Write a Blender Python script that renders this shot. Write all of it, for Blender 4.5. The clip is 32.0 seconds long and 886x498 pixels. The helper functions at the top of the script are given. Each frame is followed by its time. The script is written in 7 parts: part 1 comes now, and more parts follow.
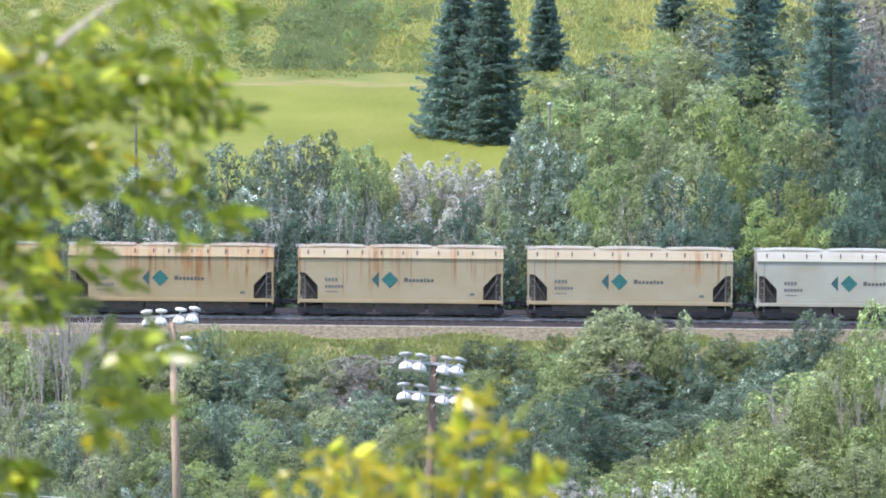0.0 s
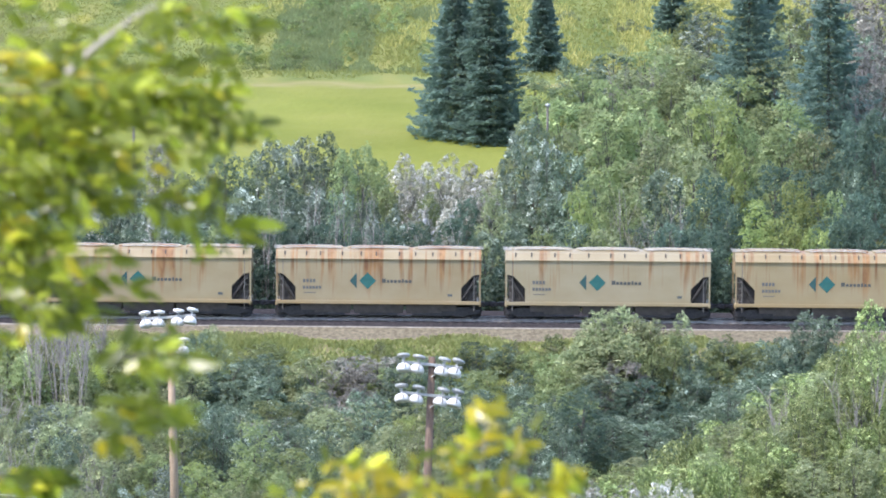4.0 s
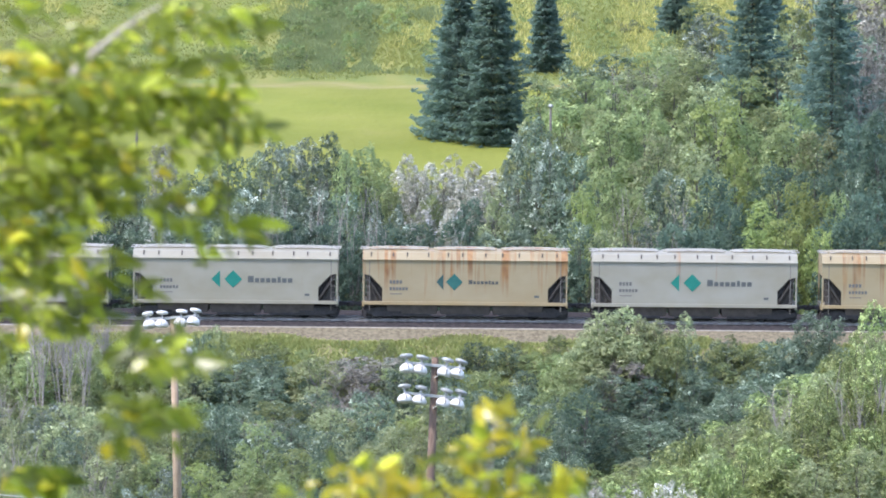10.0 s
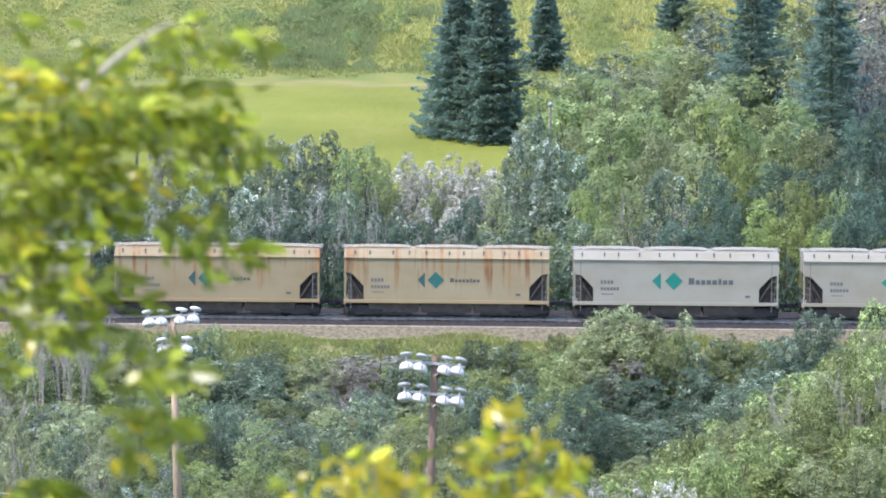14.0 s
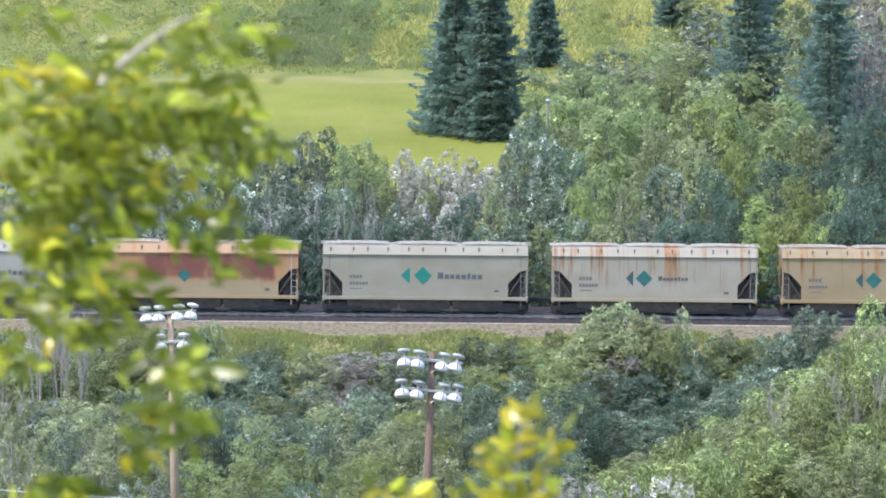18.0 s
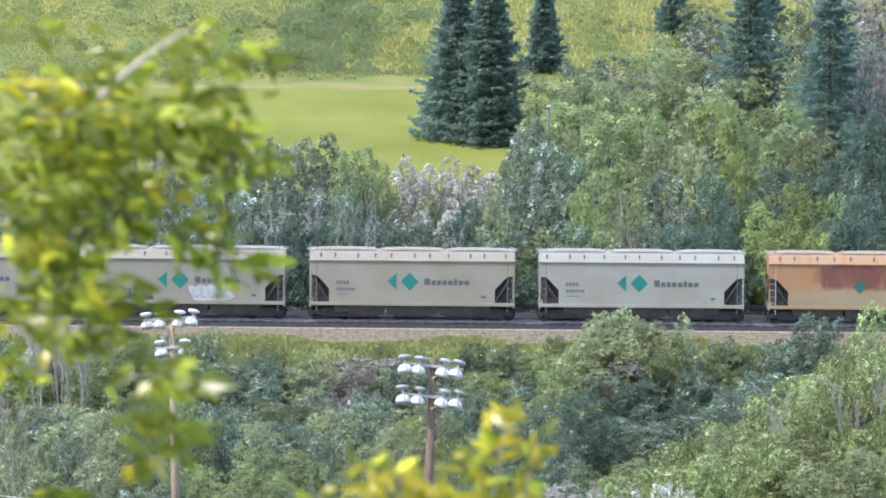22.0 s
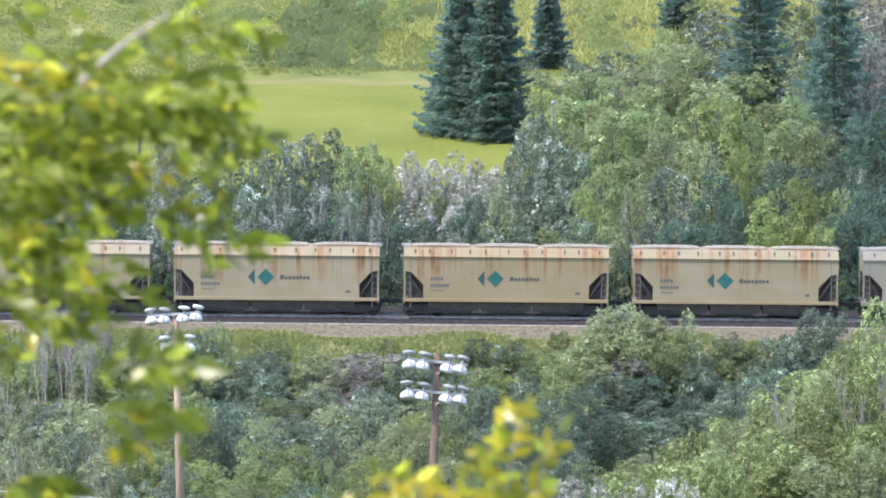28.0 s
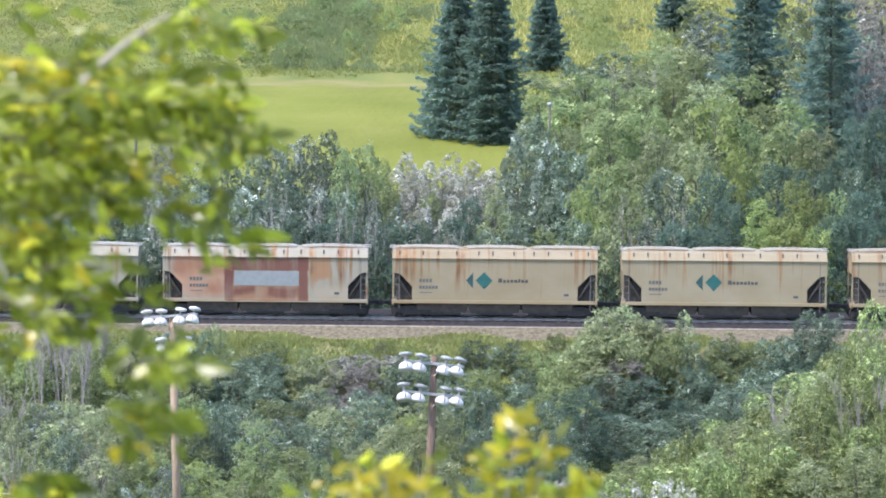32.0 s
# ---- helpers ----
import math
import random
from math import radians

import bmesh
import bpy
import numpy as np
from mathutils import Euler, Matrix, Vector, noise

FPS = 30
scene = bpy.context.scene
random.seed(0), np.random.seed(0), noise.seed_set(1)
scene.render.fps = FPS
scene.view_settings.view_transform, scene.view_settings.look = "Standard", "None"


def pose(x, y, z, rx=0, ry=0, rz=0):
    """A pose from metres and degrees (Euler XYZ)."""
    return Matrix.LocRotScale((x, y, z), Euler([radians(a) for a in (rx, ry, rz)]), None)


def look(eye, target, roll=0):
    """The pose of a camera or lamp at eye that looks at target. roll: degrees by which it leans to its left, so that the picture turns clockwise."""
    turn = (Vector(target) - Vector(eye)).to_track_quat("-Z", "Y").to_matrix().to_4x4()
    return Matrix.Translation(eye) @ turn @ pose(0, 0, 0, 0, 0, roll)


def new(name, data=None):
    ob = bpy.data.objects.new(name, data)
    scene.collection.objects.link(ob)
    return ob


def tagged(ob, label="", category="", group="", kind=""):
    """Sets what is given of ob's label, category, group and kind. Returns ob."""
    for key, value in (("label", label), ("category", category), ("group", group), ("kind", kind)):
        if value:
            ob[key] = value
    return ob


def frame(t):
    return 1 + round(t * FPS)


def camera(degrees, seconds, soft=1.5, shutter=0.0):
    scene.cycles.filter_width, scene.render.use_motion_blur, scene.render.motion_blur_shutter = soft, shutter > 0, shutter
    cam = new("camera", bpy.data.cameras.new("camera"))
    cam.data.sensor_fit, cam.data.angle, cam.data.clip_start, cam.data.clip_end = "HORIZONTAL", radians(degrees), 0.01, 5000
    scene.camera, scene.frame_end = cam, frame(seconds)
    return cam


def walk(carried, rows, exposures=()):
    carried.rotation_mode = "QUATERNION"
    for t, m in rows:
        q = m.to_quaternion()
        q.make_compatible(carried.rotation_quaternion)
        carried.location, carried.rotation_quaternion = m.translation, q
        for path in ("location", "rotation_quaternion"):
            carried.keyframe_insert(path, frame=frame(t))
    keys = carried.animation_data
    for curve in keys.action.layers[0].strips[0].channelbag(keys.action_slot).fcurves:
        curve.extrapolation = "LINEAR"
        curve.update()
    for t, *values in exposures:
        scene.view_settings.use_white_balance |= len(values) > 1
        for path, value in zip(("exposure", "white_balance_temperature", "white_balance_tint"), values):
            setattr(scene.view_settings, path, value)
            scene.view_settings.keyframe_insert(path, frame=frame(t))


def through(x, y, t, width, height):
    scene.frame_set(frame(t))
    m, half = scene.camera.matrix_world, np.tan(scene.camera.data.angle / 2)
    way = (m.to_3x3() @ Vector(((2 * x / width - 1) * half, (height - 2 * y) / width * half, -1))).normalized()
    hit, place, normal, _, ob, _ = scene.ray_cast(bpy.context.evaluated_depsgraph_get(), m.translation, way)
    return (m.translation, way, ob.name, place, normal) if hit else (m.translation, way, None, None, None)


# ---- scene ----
EYE_Z = 35.8                      # the viewpoint stands on a valley side above the line
DEG = 1 / 147.5                   # degrees of turn in one step of the tremor table
cam = camera(10.6, 32.0, soft=1.82)
cam.data.dof.use_dof = True
cam.data.dof.focus_distance = 300.0
cam.data.dof.aperture_fstop = 12.0
# the camera stands still and trembles a little: seconds, turn to the left, turn upwards
walk(cam, [(t, pose(0, 0, EYE_Z, 84 + b * DEG, 0, a * DEG)) for t, a, b in (
(0, 0.0, 0.0), (0.5, -1.5, 3.1), (1, 0.0, 3.0), (1.5, 0.0, 4.5), (2, -6.1, 7.7), (2.5, -9.2, 7.7), (3, -7.7, 9.2), (3.5, -6.2, 4.6), 
(5.5, 3.0, 0.0), (6, 3.1, 0.0), (6.5, 3.1, -1.6), (7, 7.7, -3.1), (7.5, 9.2, 0.0), (8, 4.6, 1.5), (8.5, 7.7, 0.0), (9, 9.2, 1.5), 
(9.5, 3.1, 0.0), (10, 1.6, 3.1), (10.5, 0.0, 3.1), (11, 0.0, 3.1), (11.5, 0.0, 6.1), (12, 1.5, 3.1), (12.5, 3.1, 1.5), (13, 1.6, 4.5), 
(13.5, 3.1, 1.5), (14, 1.5, 0.0), (14.5, 0.0, 0.0), (16.5, -4.6, -1.6), (17, -6.1, -4.6), (17.5, -4.6, -9.2), (18, -3.1, -6.1), (18.5, -1.5, -3.1), 
(19, 0.0, 0.0), (19.5, 3.0, 1.5), (20, 0.0, 3.0), (20.5, 0.0, 4.6), (21, 3.1, 3.1), (21.5, 3.1, 4.5), (22, -1.6, 4.6), (22.5, -3.1, 4.6), 
(23, -1.6, 6.1), (23.5, -6.1, 3.1), (24, -3.1, 3.1), (24.5, -1.5, 6.1), (25, -1.5, 4.5), (25.5, -1.5, 4.5), (27.5, 3.1, 0.0), (28, 6.1, -3.1), 
(28.5, 3.1, -1.5), (29, 3.0, 1.5), (29.5, 3.0, 1.5), (30, 1.5, 1.5), (30.5, 0.0, 0.0), (31, -1.5, -1.5), (31.5, 0.0, 1.5), (32, 0.0, 0.0),
)], exposures=((0, 1.95, 6290, 17), (14.5, 1.95, 6290, 17), (17, 1.89, 6290, 17), (32, 1.89, 6290, 17)))

# ---------------------------------------------------------------- light
SUN_EL, SUN_AZ = radians(56), radians(238)      # height, and compass angle from +y towards +x
world = bpy.data.worlds.new("sky")
scene.world = world
world.use_nodes = True
wn = world.node_tree.nodes
sky = wn.new("ShaderNodeTexSky")
sky.sky_type = "NISHITA"
sky.sun_disc = False
sky.sun_elevation, sky.sun_rotation = SUN_EL, SUN_AZ
sky.air_density, sky.dust_density = 1.0, 1.3
wn["Background"].inputs["Strength"].default_value = 0.15
world.node_tree.links.new(sky.outputs["Color"], wn["Background"].inputs["Color"])
to_sun = Vector((math.sin(SUN_AZ) * math.cos(SUN_EL), math.cos(SUN_AZ) * math.cos(SUN_EL), math.sin(SUN_EL)))
sun = new("sun", bpy.data.lights.new("sun", "SUN"))
sun.data.energy, sun.data.angle, sun.data.color = 1.4, radians(2.5), (1.0, 0.955, 0.89)
sun.matrix_world = look((0, 280, 200), Vector((0, 280, 200)) - to_sun)

# ---------------------------------------------------------------- materials


def mat(name, rough=0.7, metal=0.0, spec=0.3):
    m = bpy.data.materials.new(name)
    m.use_nodes = True
    b = m.node_tree.nodes["Principled BSDF"]
    b.inputs["Roughness"].default_value = rough
    b.inputs["Metallic"].default_value = metal
    b.inputs["Specular IOR Level"].default_value = spec
    return m, m.node_tree.nodes, m.node_tree.links, b


def node(n, kind, **sets):
    x = n.new(kind)
    for k, v in sets.items():
        x.inputs[k.replace("_", " ")].default_value = v
    return x


def ramp(n, l, fac, stops):
    r = n.new("ShaderNodeValToRGB")
    e = r.color_ramp.elements
    while len(e) < len(stops):
        e.new(0.5)
    for s, (p, c) in zip(e, stops):
        s.position, s.color = p, (*c, 1) if len(c) == 3 else c
    l.new(fac, r.inputs["Fac"])
    return r.outputs["Color"]


def mixc(n, l, fac, a, b, how="MIX"):
    x = n.new("ShaderNodeMix")
    x.data_type, x.blend_type = "RGBA", how
    for sock, v in ((x.inputs["Factor"], fac), (x.inputs["A"], a), (x.inputs["B"], b)):
        if isinstance(v, (int, float)):
            sock.default_value = v
        elif isinstance(v, tuple):
            sock.default_value = (*v, 1)
        else:
            l.new(v, sock)
    return x.outputs["Result"]


def math_node(n, l, op, a, b=0.0):
    x = n.new("ShaderNodeMath")
    x.operation = op
    for i, v in enumerate((a, b)):
        if isinstance(v, (int, float)):
            x.inputs[i].default_value = v
        else:
            l.new(v, x.inputs[i])
    return x.outputs[0]


def noise_at(n, l, scale, detail=4, stretch=(1, 1, 1), offset=(0, 0, 0), coord="Object"):
    tc = n.new("ShaderNodeTexCoord")
    mp = n.new("ShaderNodeMapping")
    mp.inputs["Scale"].default_value = stretch
    mp.inputs["Location"].default_value = offset
    l.new(tc.outputs[coord], mp.inputs["Vector"])
    t = node(n, "ShaderNodeTexNoise", Scale=scale, Detail=detail)
    l.new(mp.outputs["Vector"], t.inputs["Vector"])
    return t.outputs["Fac"]


def bump(n, l, b, height, strength=0.3, dist=0.05):
    x = node(n, "ShaderNodeBump", Strength=strength, Distance=dist)
    l.new(height, x.inputs["Height"])
    l.new(x.outputs["Normal"], b.inputs["Normal"])


def grained(name, dark, light, scale=6, rough=0.8, metal=0.0, stretch=(1, 1, 1), spec=0.3, strength=0.3):
    m, n, l, b = mat(name, rough, metal, spec)
    f = noise_at(n, l, scale, 6, stretch)
    g = noise_at(n, l, scale * 7, 3, stretch)
    h = math_node(n, l, "ADD", math_node(n, l, "MULTIPLY", f, 0.7), math_node(n, l, "MULTIPLY", g, 0.3))
    l.new(ramp(n, l, h, [(0.33, dark), (0.67, light)]), b.inputs["Base Color"])
    bump(n, l, b, h, strength)
    return m


def leafy(name, dark, mid, light, through=0.35, rough=0.55, spec=0.12, vary=0.62, single=False, speck=0.5):
    """Leaves: each one has its own shade, each plant its own tone; light comes through."""
    m, n, l, b = mat(name, rough, 0, spec)
    geo, info = n.new("ShaderNodeNewGeometry"), n.new("ShaderNodeObjectInfo")
    # clump noise puts lit and shaded patches into the colour
    clump = math_node(n, l, "MULTIPLY", math_node(n, l, "SUBTRACT", noise_at(n, l, 0.9, 3), 0.5), 1.7)
    pick = math_node(n, l, "ADD", math_node(n, l, "ADD", math_node(n, l, "MULTIPLY", geo.outputs["Random Per Island"], speck), 0.45 - speck / 2), clump)
    # the last stop puts sparkles into the colour of the palest few
    c = ramp(n, l, info.outputs["Random"] if single else pick, [(0.0, dark), (0.45, mid), (0.75, tuple(0.75 * p + 0.25 * q for p, q in zip(mid, light))), (0.95, tuple(min(0.8, 1.45 * q) for q in light))])
    hsv = n.new("ShaderNodeHueSaturation")
    l.new(c, hsv.inputs["Color"])
    tone = math_node(n, l, "ADD", math_node(n, l, "MULTIPLY", info.outputs["Random"], vary), 1.01 - vary / 2)
    l.new(tone, hsv.inputs["Value"])
    l.new(math_node(n, l, "ADD", math_node(n, l, "MULTIPLY", info.outputs["Random"], 0.026), 0.478), hsv.inputs["Hue"])
    l.new(hsv.outputs["Color"], b.inputs["Base Color"])
    tr = n.new("ShaderNodeBsdfTranslucent")
    l.new(hsv.outputs["Color"], tr.inputs["Color"])
    mx = node(n, "ShaderNodeMixShader", Fac=through)
    l.new(b.outputs["BSDF"], mx.inputs[1])
    l.new(tr.outputs["BSDF"], mx.inputs[2])
    l.new(mx.outputs["Shader"], n["Material Output"].inputs["Surface"])
    return m


LEAF = {
    "dark": leafy("dark_leaves", (0.069, 0.102, 0.069), (0.141, 0.196, 0.127), (0.345, 0.409, 0.312), 0.5, speck=0.7),
    "mid": leafy("mid_green_leaves", (0.124, 0.169, 0.075), (0.213, 0.273, 0.118), (0.37, 0.425, 0.21), 0.5),
    "olive": leafy("olive_leaves", (0.143, 0.176, 0.092), (0.246, 0.288, 0.146), (0.414, 0.45, 0.258), 0.5, speck=0.65),
    "lime": leafy("lime_leaves", (0.137, 0.186, 0.063), (0.236, 0.295, 0.1), (0.353, 0.399, 0.164), 0.5),
    # sunlight of the right-hand slope put into this leaf colour
    "sunny": leafy("sunlit_leaves", (0.109, 0.154, 0.05), (0.21, 0.276, 0.099), (0.372, 0.433, 0.184), 0.47, 0.4, 0.28, speck=1.1),
    "silver": leafy("silver_leaves", (0.15, 0.164, 0.115), (0.336, 0.34, 0.272), (0.721, 0.667, 0.629), 0.3, speck=0.75),
    "grey": leafy("grey_green_leaves", (0.097, 0.13, 0.095), (0.185, 0.232, 0.17), (0.431, 0.485, 0.416), 0.45, speck=0.8),
    "needle": leafy("spruce_needles", (0.181, 0.265, 0.225), (0.195, 0.282, 0.239), (0.21, 0.301, 0.252), 0.72, 0.9, 0.02, 0.15),
    "herb": leafy("tall_herbs", (0.144, 0.202, 0.08), (0.17, 0.234, 0.094), (0.215, 0.27, 0.112), 0.5, 0.7, 0.1),
    # shade between and under plants put into the leaf colour
    "deep": leafy("shade_green_leaves", (0.059, 0.094, 0.07), (0.096, 0.146, 0.103), (0.174, 0.242, 0.17), 0.5),
    "dry": leafy("dry_brown_leaves", (0.14, 0.137, 0.11), (0.215, 0.207, 0.17), (0.3, 0.29, 0.245), 0.3),
    "weeds": leafy("hillside_blades", (0.204, 0.232, 0.07), (0.242, 0.265, 0.082), (0.286, 0.297, 0.098), 0.55, 0.8, 0.05),
    "bank": leafy("bank_grass_blades", (0.178, 0.213, 0.072), (0.232, 0.267, 0.095), (0.335, 0.356, 0.15), 0.5, 0.8, 0.05),
    "verge": leafy("dry_verge_blades", (0.211, 0.243, 0.09), (0.29, 0.316, 0.13), (0.379, 0.397, 0.18), 0.5, 0.8, 0.05),
    "stalks": leafy("tall_herb_stalks", (0.23, 0.305, 0.13), (0.27, 0.35, 0.155), (0.33, 0.4, 0.19), 0.55, 0.8, 0.05),
    "bloom": leafy("yellow_bloom", (0.242, 0.264, 0.076), (0.352, 0.339, 0.109), (0.495, 0.423, 0.168), 0.5),
    "near": leafy("backlit_leaves", (0.113, 0.17, 0.012), (0.214, 0.272, 0.019), (0.354, 0.385, 0.036), 0.6, 0.3, 0.65, 0.3, True),
    # darker copy of the near leaves, shade put into the colour
    "near_shade": leafy("shaded_near_leaves", (0.075, 0.119, 0.011), (0.156, 0.208, 0.015), (0.275, 0.309, 0.028), 0.55, 0.32, 0.5, 0.3, True),
    "yellow": leafy("yellow_green_leaves", (0.28, 0.33, 0.016), (0.5, 0.44, 0.025), (0.66, 0.54, 0.05), 0.6, 0.3, 0.6, 0.3, True),
}
BARK = grained("grey_bark", (0.05, 0.048, 0.04), (0.15, 0.14, 0.12), 5, 0.9, stretch=(3, 3, 0.6))
TWIG = grained("bleached_twigs", (0.17, 0.155, 0.135), (0.36, 0.33, 0.295), 6, 0.9)
GREEN_TWIG = grained("olive_young_bark", (0.09, 0.085, 0.04), (0.17, 0.16, 0.08), 60, 0.8)
NEAR_TWIG = grained("pale_twig_bark", (0.27, 0.23, 0.17), (0.46, 0.41, 0.32), 60, 0.8)
POLE_WOOD = grained("weathered_brown_pole", (0.07, 0.045, 0.035), (0.2, 0.14, 0.1), 5, 0.85, stretch=(6, 6, 0.35))
POLE_PALE = grained("weathered_tan_pole", (0.2, 0.14, 0.09), (0.42, 0.32, 0.22), 5, 0.85, stretch=(6, 6, 0.35))
LAMP_WHITE = grained("white_enamel", (0.46, 0.455, 0.44), (0.66, 0.65, 0.62), 9, 0.3, spec=0.5, strength=0.05)
LAMP_GREY = grained("dull_aluminium", (0.24, 0.25, 0.24), (0.38, 0.39, 0.38), 9, 0.5, 0.2)
IRON = grained("dark_iron", (0.025, 0.024, 0.026), (0.065, 0.06, 0.058), 5, 0.75, 0.2)
RAIL = grained("worn_rail_steel", (0.2, 0.18, 0.17), (0.4, 0.38, 0.36), 3, 0.4, 0.7)
LADDER = grained("dull_ladder_steel", (0.1, 0.095, 0.085), (0.19, 0.18, 0.16), 4, 0.8)
# shade of the open wagon ends put into the colour; roof clips share it
DARK_STEEL = grained("shade_dark_steel", (0.05, 0.046, 0.042), (0.085, 0.078, 0.07), 4, 0.9, spec=0.05)
GRIME = grained("grimy_shaded_steel", (0.075, 0.066, 0.06), (0.14, 0.12, 0.105), 2, 0.85)
BAY = grained("dark_discharge_bay", (0.065, 0.056, 0.05), (0.13, 0.112, 0.1), 2, 0.85)
BOARD = grained("weathered_galvanised_grid", (0.25, 0.238, 0.208), (0.4, 0.385, 0.345), 3, 0.6)
TEAL_DULL = grained("darkened_teal_paint", (0.02, 0.06, 0.06), (0.035, 0.085, 0.08), 2, 0.6)
TIE = grained("dark_timber_sleeper", (0.03, 0.025, 0.02), (0.09, 0.075, 0.06), 4, 0.95)
BALLAST = grained("grey_brown_ballast", (0.075, 0.064, 0.042), (0.195, 0.168, 0.112), 4, 0.95, strength=0.9)
CREST = grained("pale_stone", (0.15, 0.138, 0.115), (0.3, 0.28, 0.24), 4, 0.95, strength=0.6)
DARK_BED = grained("near_black_ballast", (0.02, 0.019, 0.02), (0.06, 0.055, 0.056), 5, 0.95, spec=0.0, strength=0.9)
TEAL = grained("teal_paint", (0.009, 0.135, 0.105), (0.015, 0.175, 0.135), 2, 0.5)
TEAL_OLD = grained("faded_teal_paint", (0.014, 0.085, 0.08), (0.03, 0.12, 0.105), 2, 0.6)
INK = grained("dark_lettering", (0.06, 0.066, 0.066), (0.1, 0.11, 0.106), 3, 0.6)
INK_OLD = grained("faded_lettering", (0.05, 0.055, 0.05), (0.1, 0.1, 0.09), 3, 0.7)
MARK = grained("worn_grey_stencil", (0.085, 0.085, 0.08), (0.14, 0.138, 0.128), 3, 0.7)
SPRAY_GREY = grained("grey_spray_lines", (0.17, 0.17, 0.165), (0.24, 0.24, 0.23), 3, 0.6)
SPRAY_WHITE = grained("white_spray_paint", (0.3, 0.3, 0.295), (0.42, 0.42, 0.41), 3, 0.5)
SPRAY_DARK = grained("dark_spray_paint", (0.03, 0.03, 0.035), (0.08, 0.08, 0.09), 3, 0.5)
PATCH = grained("pale_patch_paint", (0.2, 0.22, 0.215), (0.25, 0.27, 0.26), 3, 0.6)


def ground_material():
    """Mown meadow, rough hillside with yellow bloom, dry bank, shaded undergrowth."""
    m, n, l, b = mat("valley_ground", 0.95, 0, 0.1)
    tc = n.new("ShaderNodeTexCoord")
    sep = n.new("ShaderNodeSeparateXYZ")
    l.new(tc.outputs["Object"], sep.inputs[0])
    wob = noise_at(n, l, 0.09, 4)
    y = math_node(n, l, "ADD", sep.outputs["Y"], math_node(n, l, "MULTIPLY", wob, 14.0))
    fine = noise_at(n, l, 1.3, 6, (1, 0.4, 1))
    broad = noise_at(n, l, 0.06, 3)
    mown = ramp(n, l, noise_at(n, l, 0.25, 5, (0.4, 0.3, 1)), [(0.3, (0.121, 0.141, 0.024)), (0.62, (0.16, 0.172, 0.036)), (0.8, (0.19, 0.178, 0.06))])
    rough = ramp(n, l, noise_at(n, l, 0.3, 6, (1, 0.12, 1)), [(0.32, (0.098, 0.126, 0.036)), (0.52, (0.135, 0.155, 0.044)), (0.72, (0.178, 0.172, 0.05))])
    wood = ramp(n, l, fine, [(0.3, (0.03, 0.045, 0.015)), (0.7, (0.09, 0.1, 0.04))])
    bank = ramp(n, l, fine, [(0.3, (0.12, 0.115, 0.055)), (0.7, (0.215, 0.2, 0.1))])
    far = math_node(n, l, "MULTIPLY", math_node(n, l, "SUBTRACT", y, 437), 0.35)
    c = mixc(n, l, math_node(n, l, "MINIMUM", math_node(n, l, "MAXIMUM", far, 0.0), 1.0), mown, rough)
    rim = math_node(n, l, "SUBTRACT", 1.0, math_node(n, l, "MULTIPLY", math_node(n, l, "ABSOLUTE", math_node(n, l, "SUBTRACT", y, 436.5)), 0.4))
    c = mixc(n, l, math_node(n, l, "MULTIPLY", math_node(n, l, "MAXIMUM", rim, 0.0), 0.55), c, (0.25, 0.2, 0.11))
    near = math_node(n, l, "MULTIPLY", math_node(n, l, "SUBTRACT", 372, y), 0.3)
    c = mixc(n, l, math_node(n, l, "MINIMUM", math_node(n, l, "MAXIMUM", near, 0.0), 1.0), c, wood)
    # the wooded part of the slope, east of the meadow
    east = math_node(n, l, "MULTIPLY", math_node(n, l, "SUBTRACT", math_node(n, l, "ADD", sep.outputs["X"], math_node(n, l, "MULTIPLY", wob, 6.0)), 14.0), 0.4)
    east = math_node(n, l, "MULTIPLY", math_node(n, l, "MINIMUM", math_node(n, l, "MAXIMUM", east, 0.0), 1.0), math_node(n, l, "GREATER_THAN", 455.0, y))
    c = mixc(n, l, east, c, wood)
    s1 = math_node(n, l, "LESS_THAN", sep.outputs["Y"], 296.0)
    s2 = math_node(n, l, "GREATER_THAN", y, 293.0)
    c = mixc(n, l, math_node(n, l, "MULTIPLY", s1, s2), c, bank)
    c = mixc(n, l, 0.25, c, ramp(n, l, broad, [(0.35, (0.4, 0.4, 0.4)), (0.65, (0.75, 0.75, 0.75))]), "OVERLAY")
    l.new(c, b.inputs["Base Color"])
    bump(n, l, b, fine, 0.6, 0.25)
    return m


GROUND = ground_material()


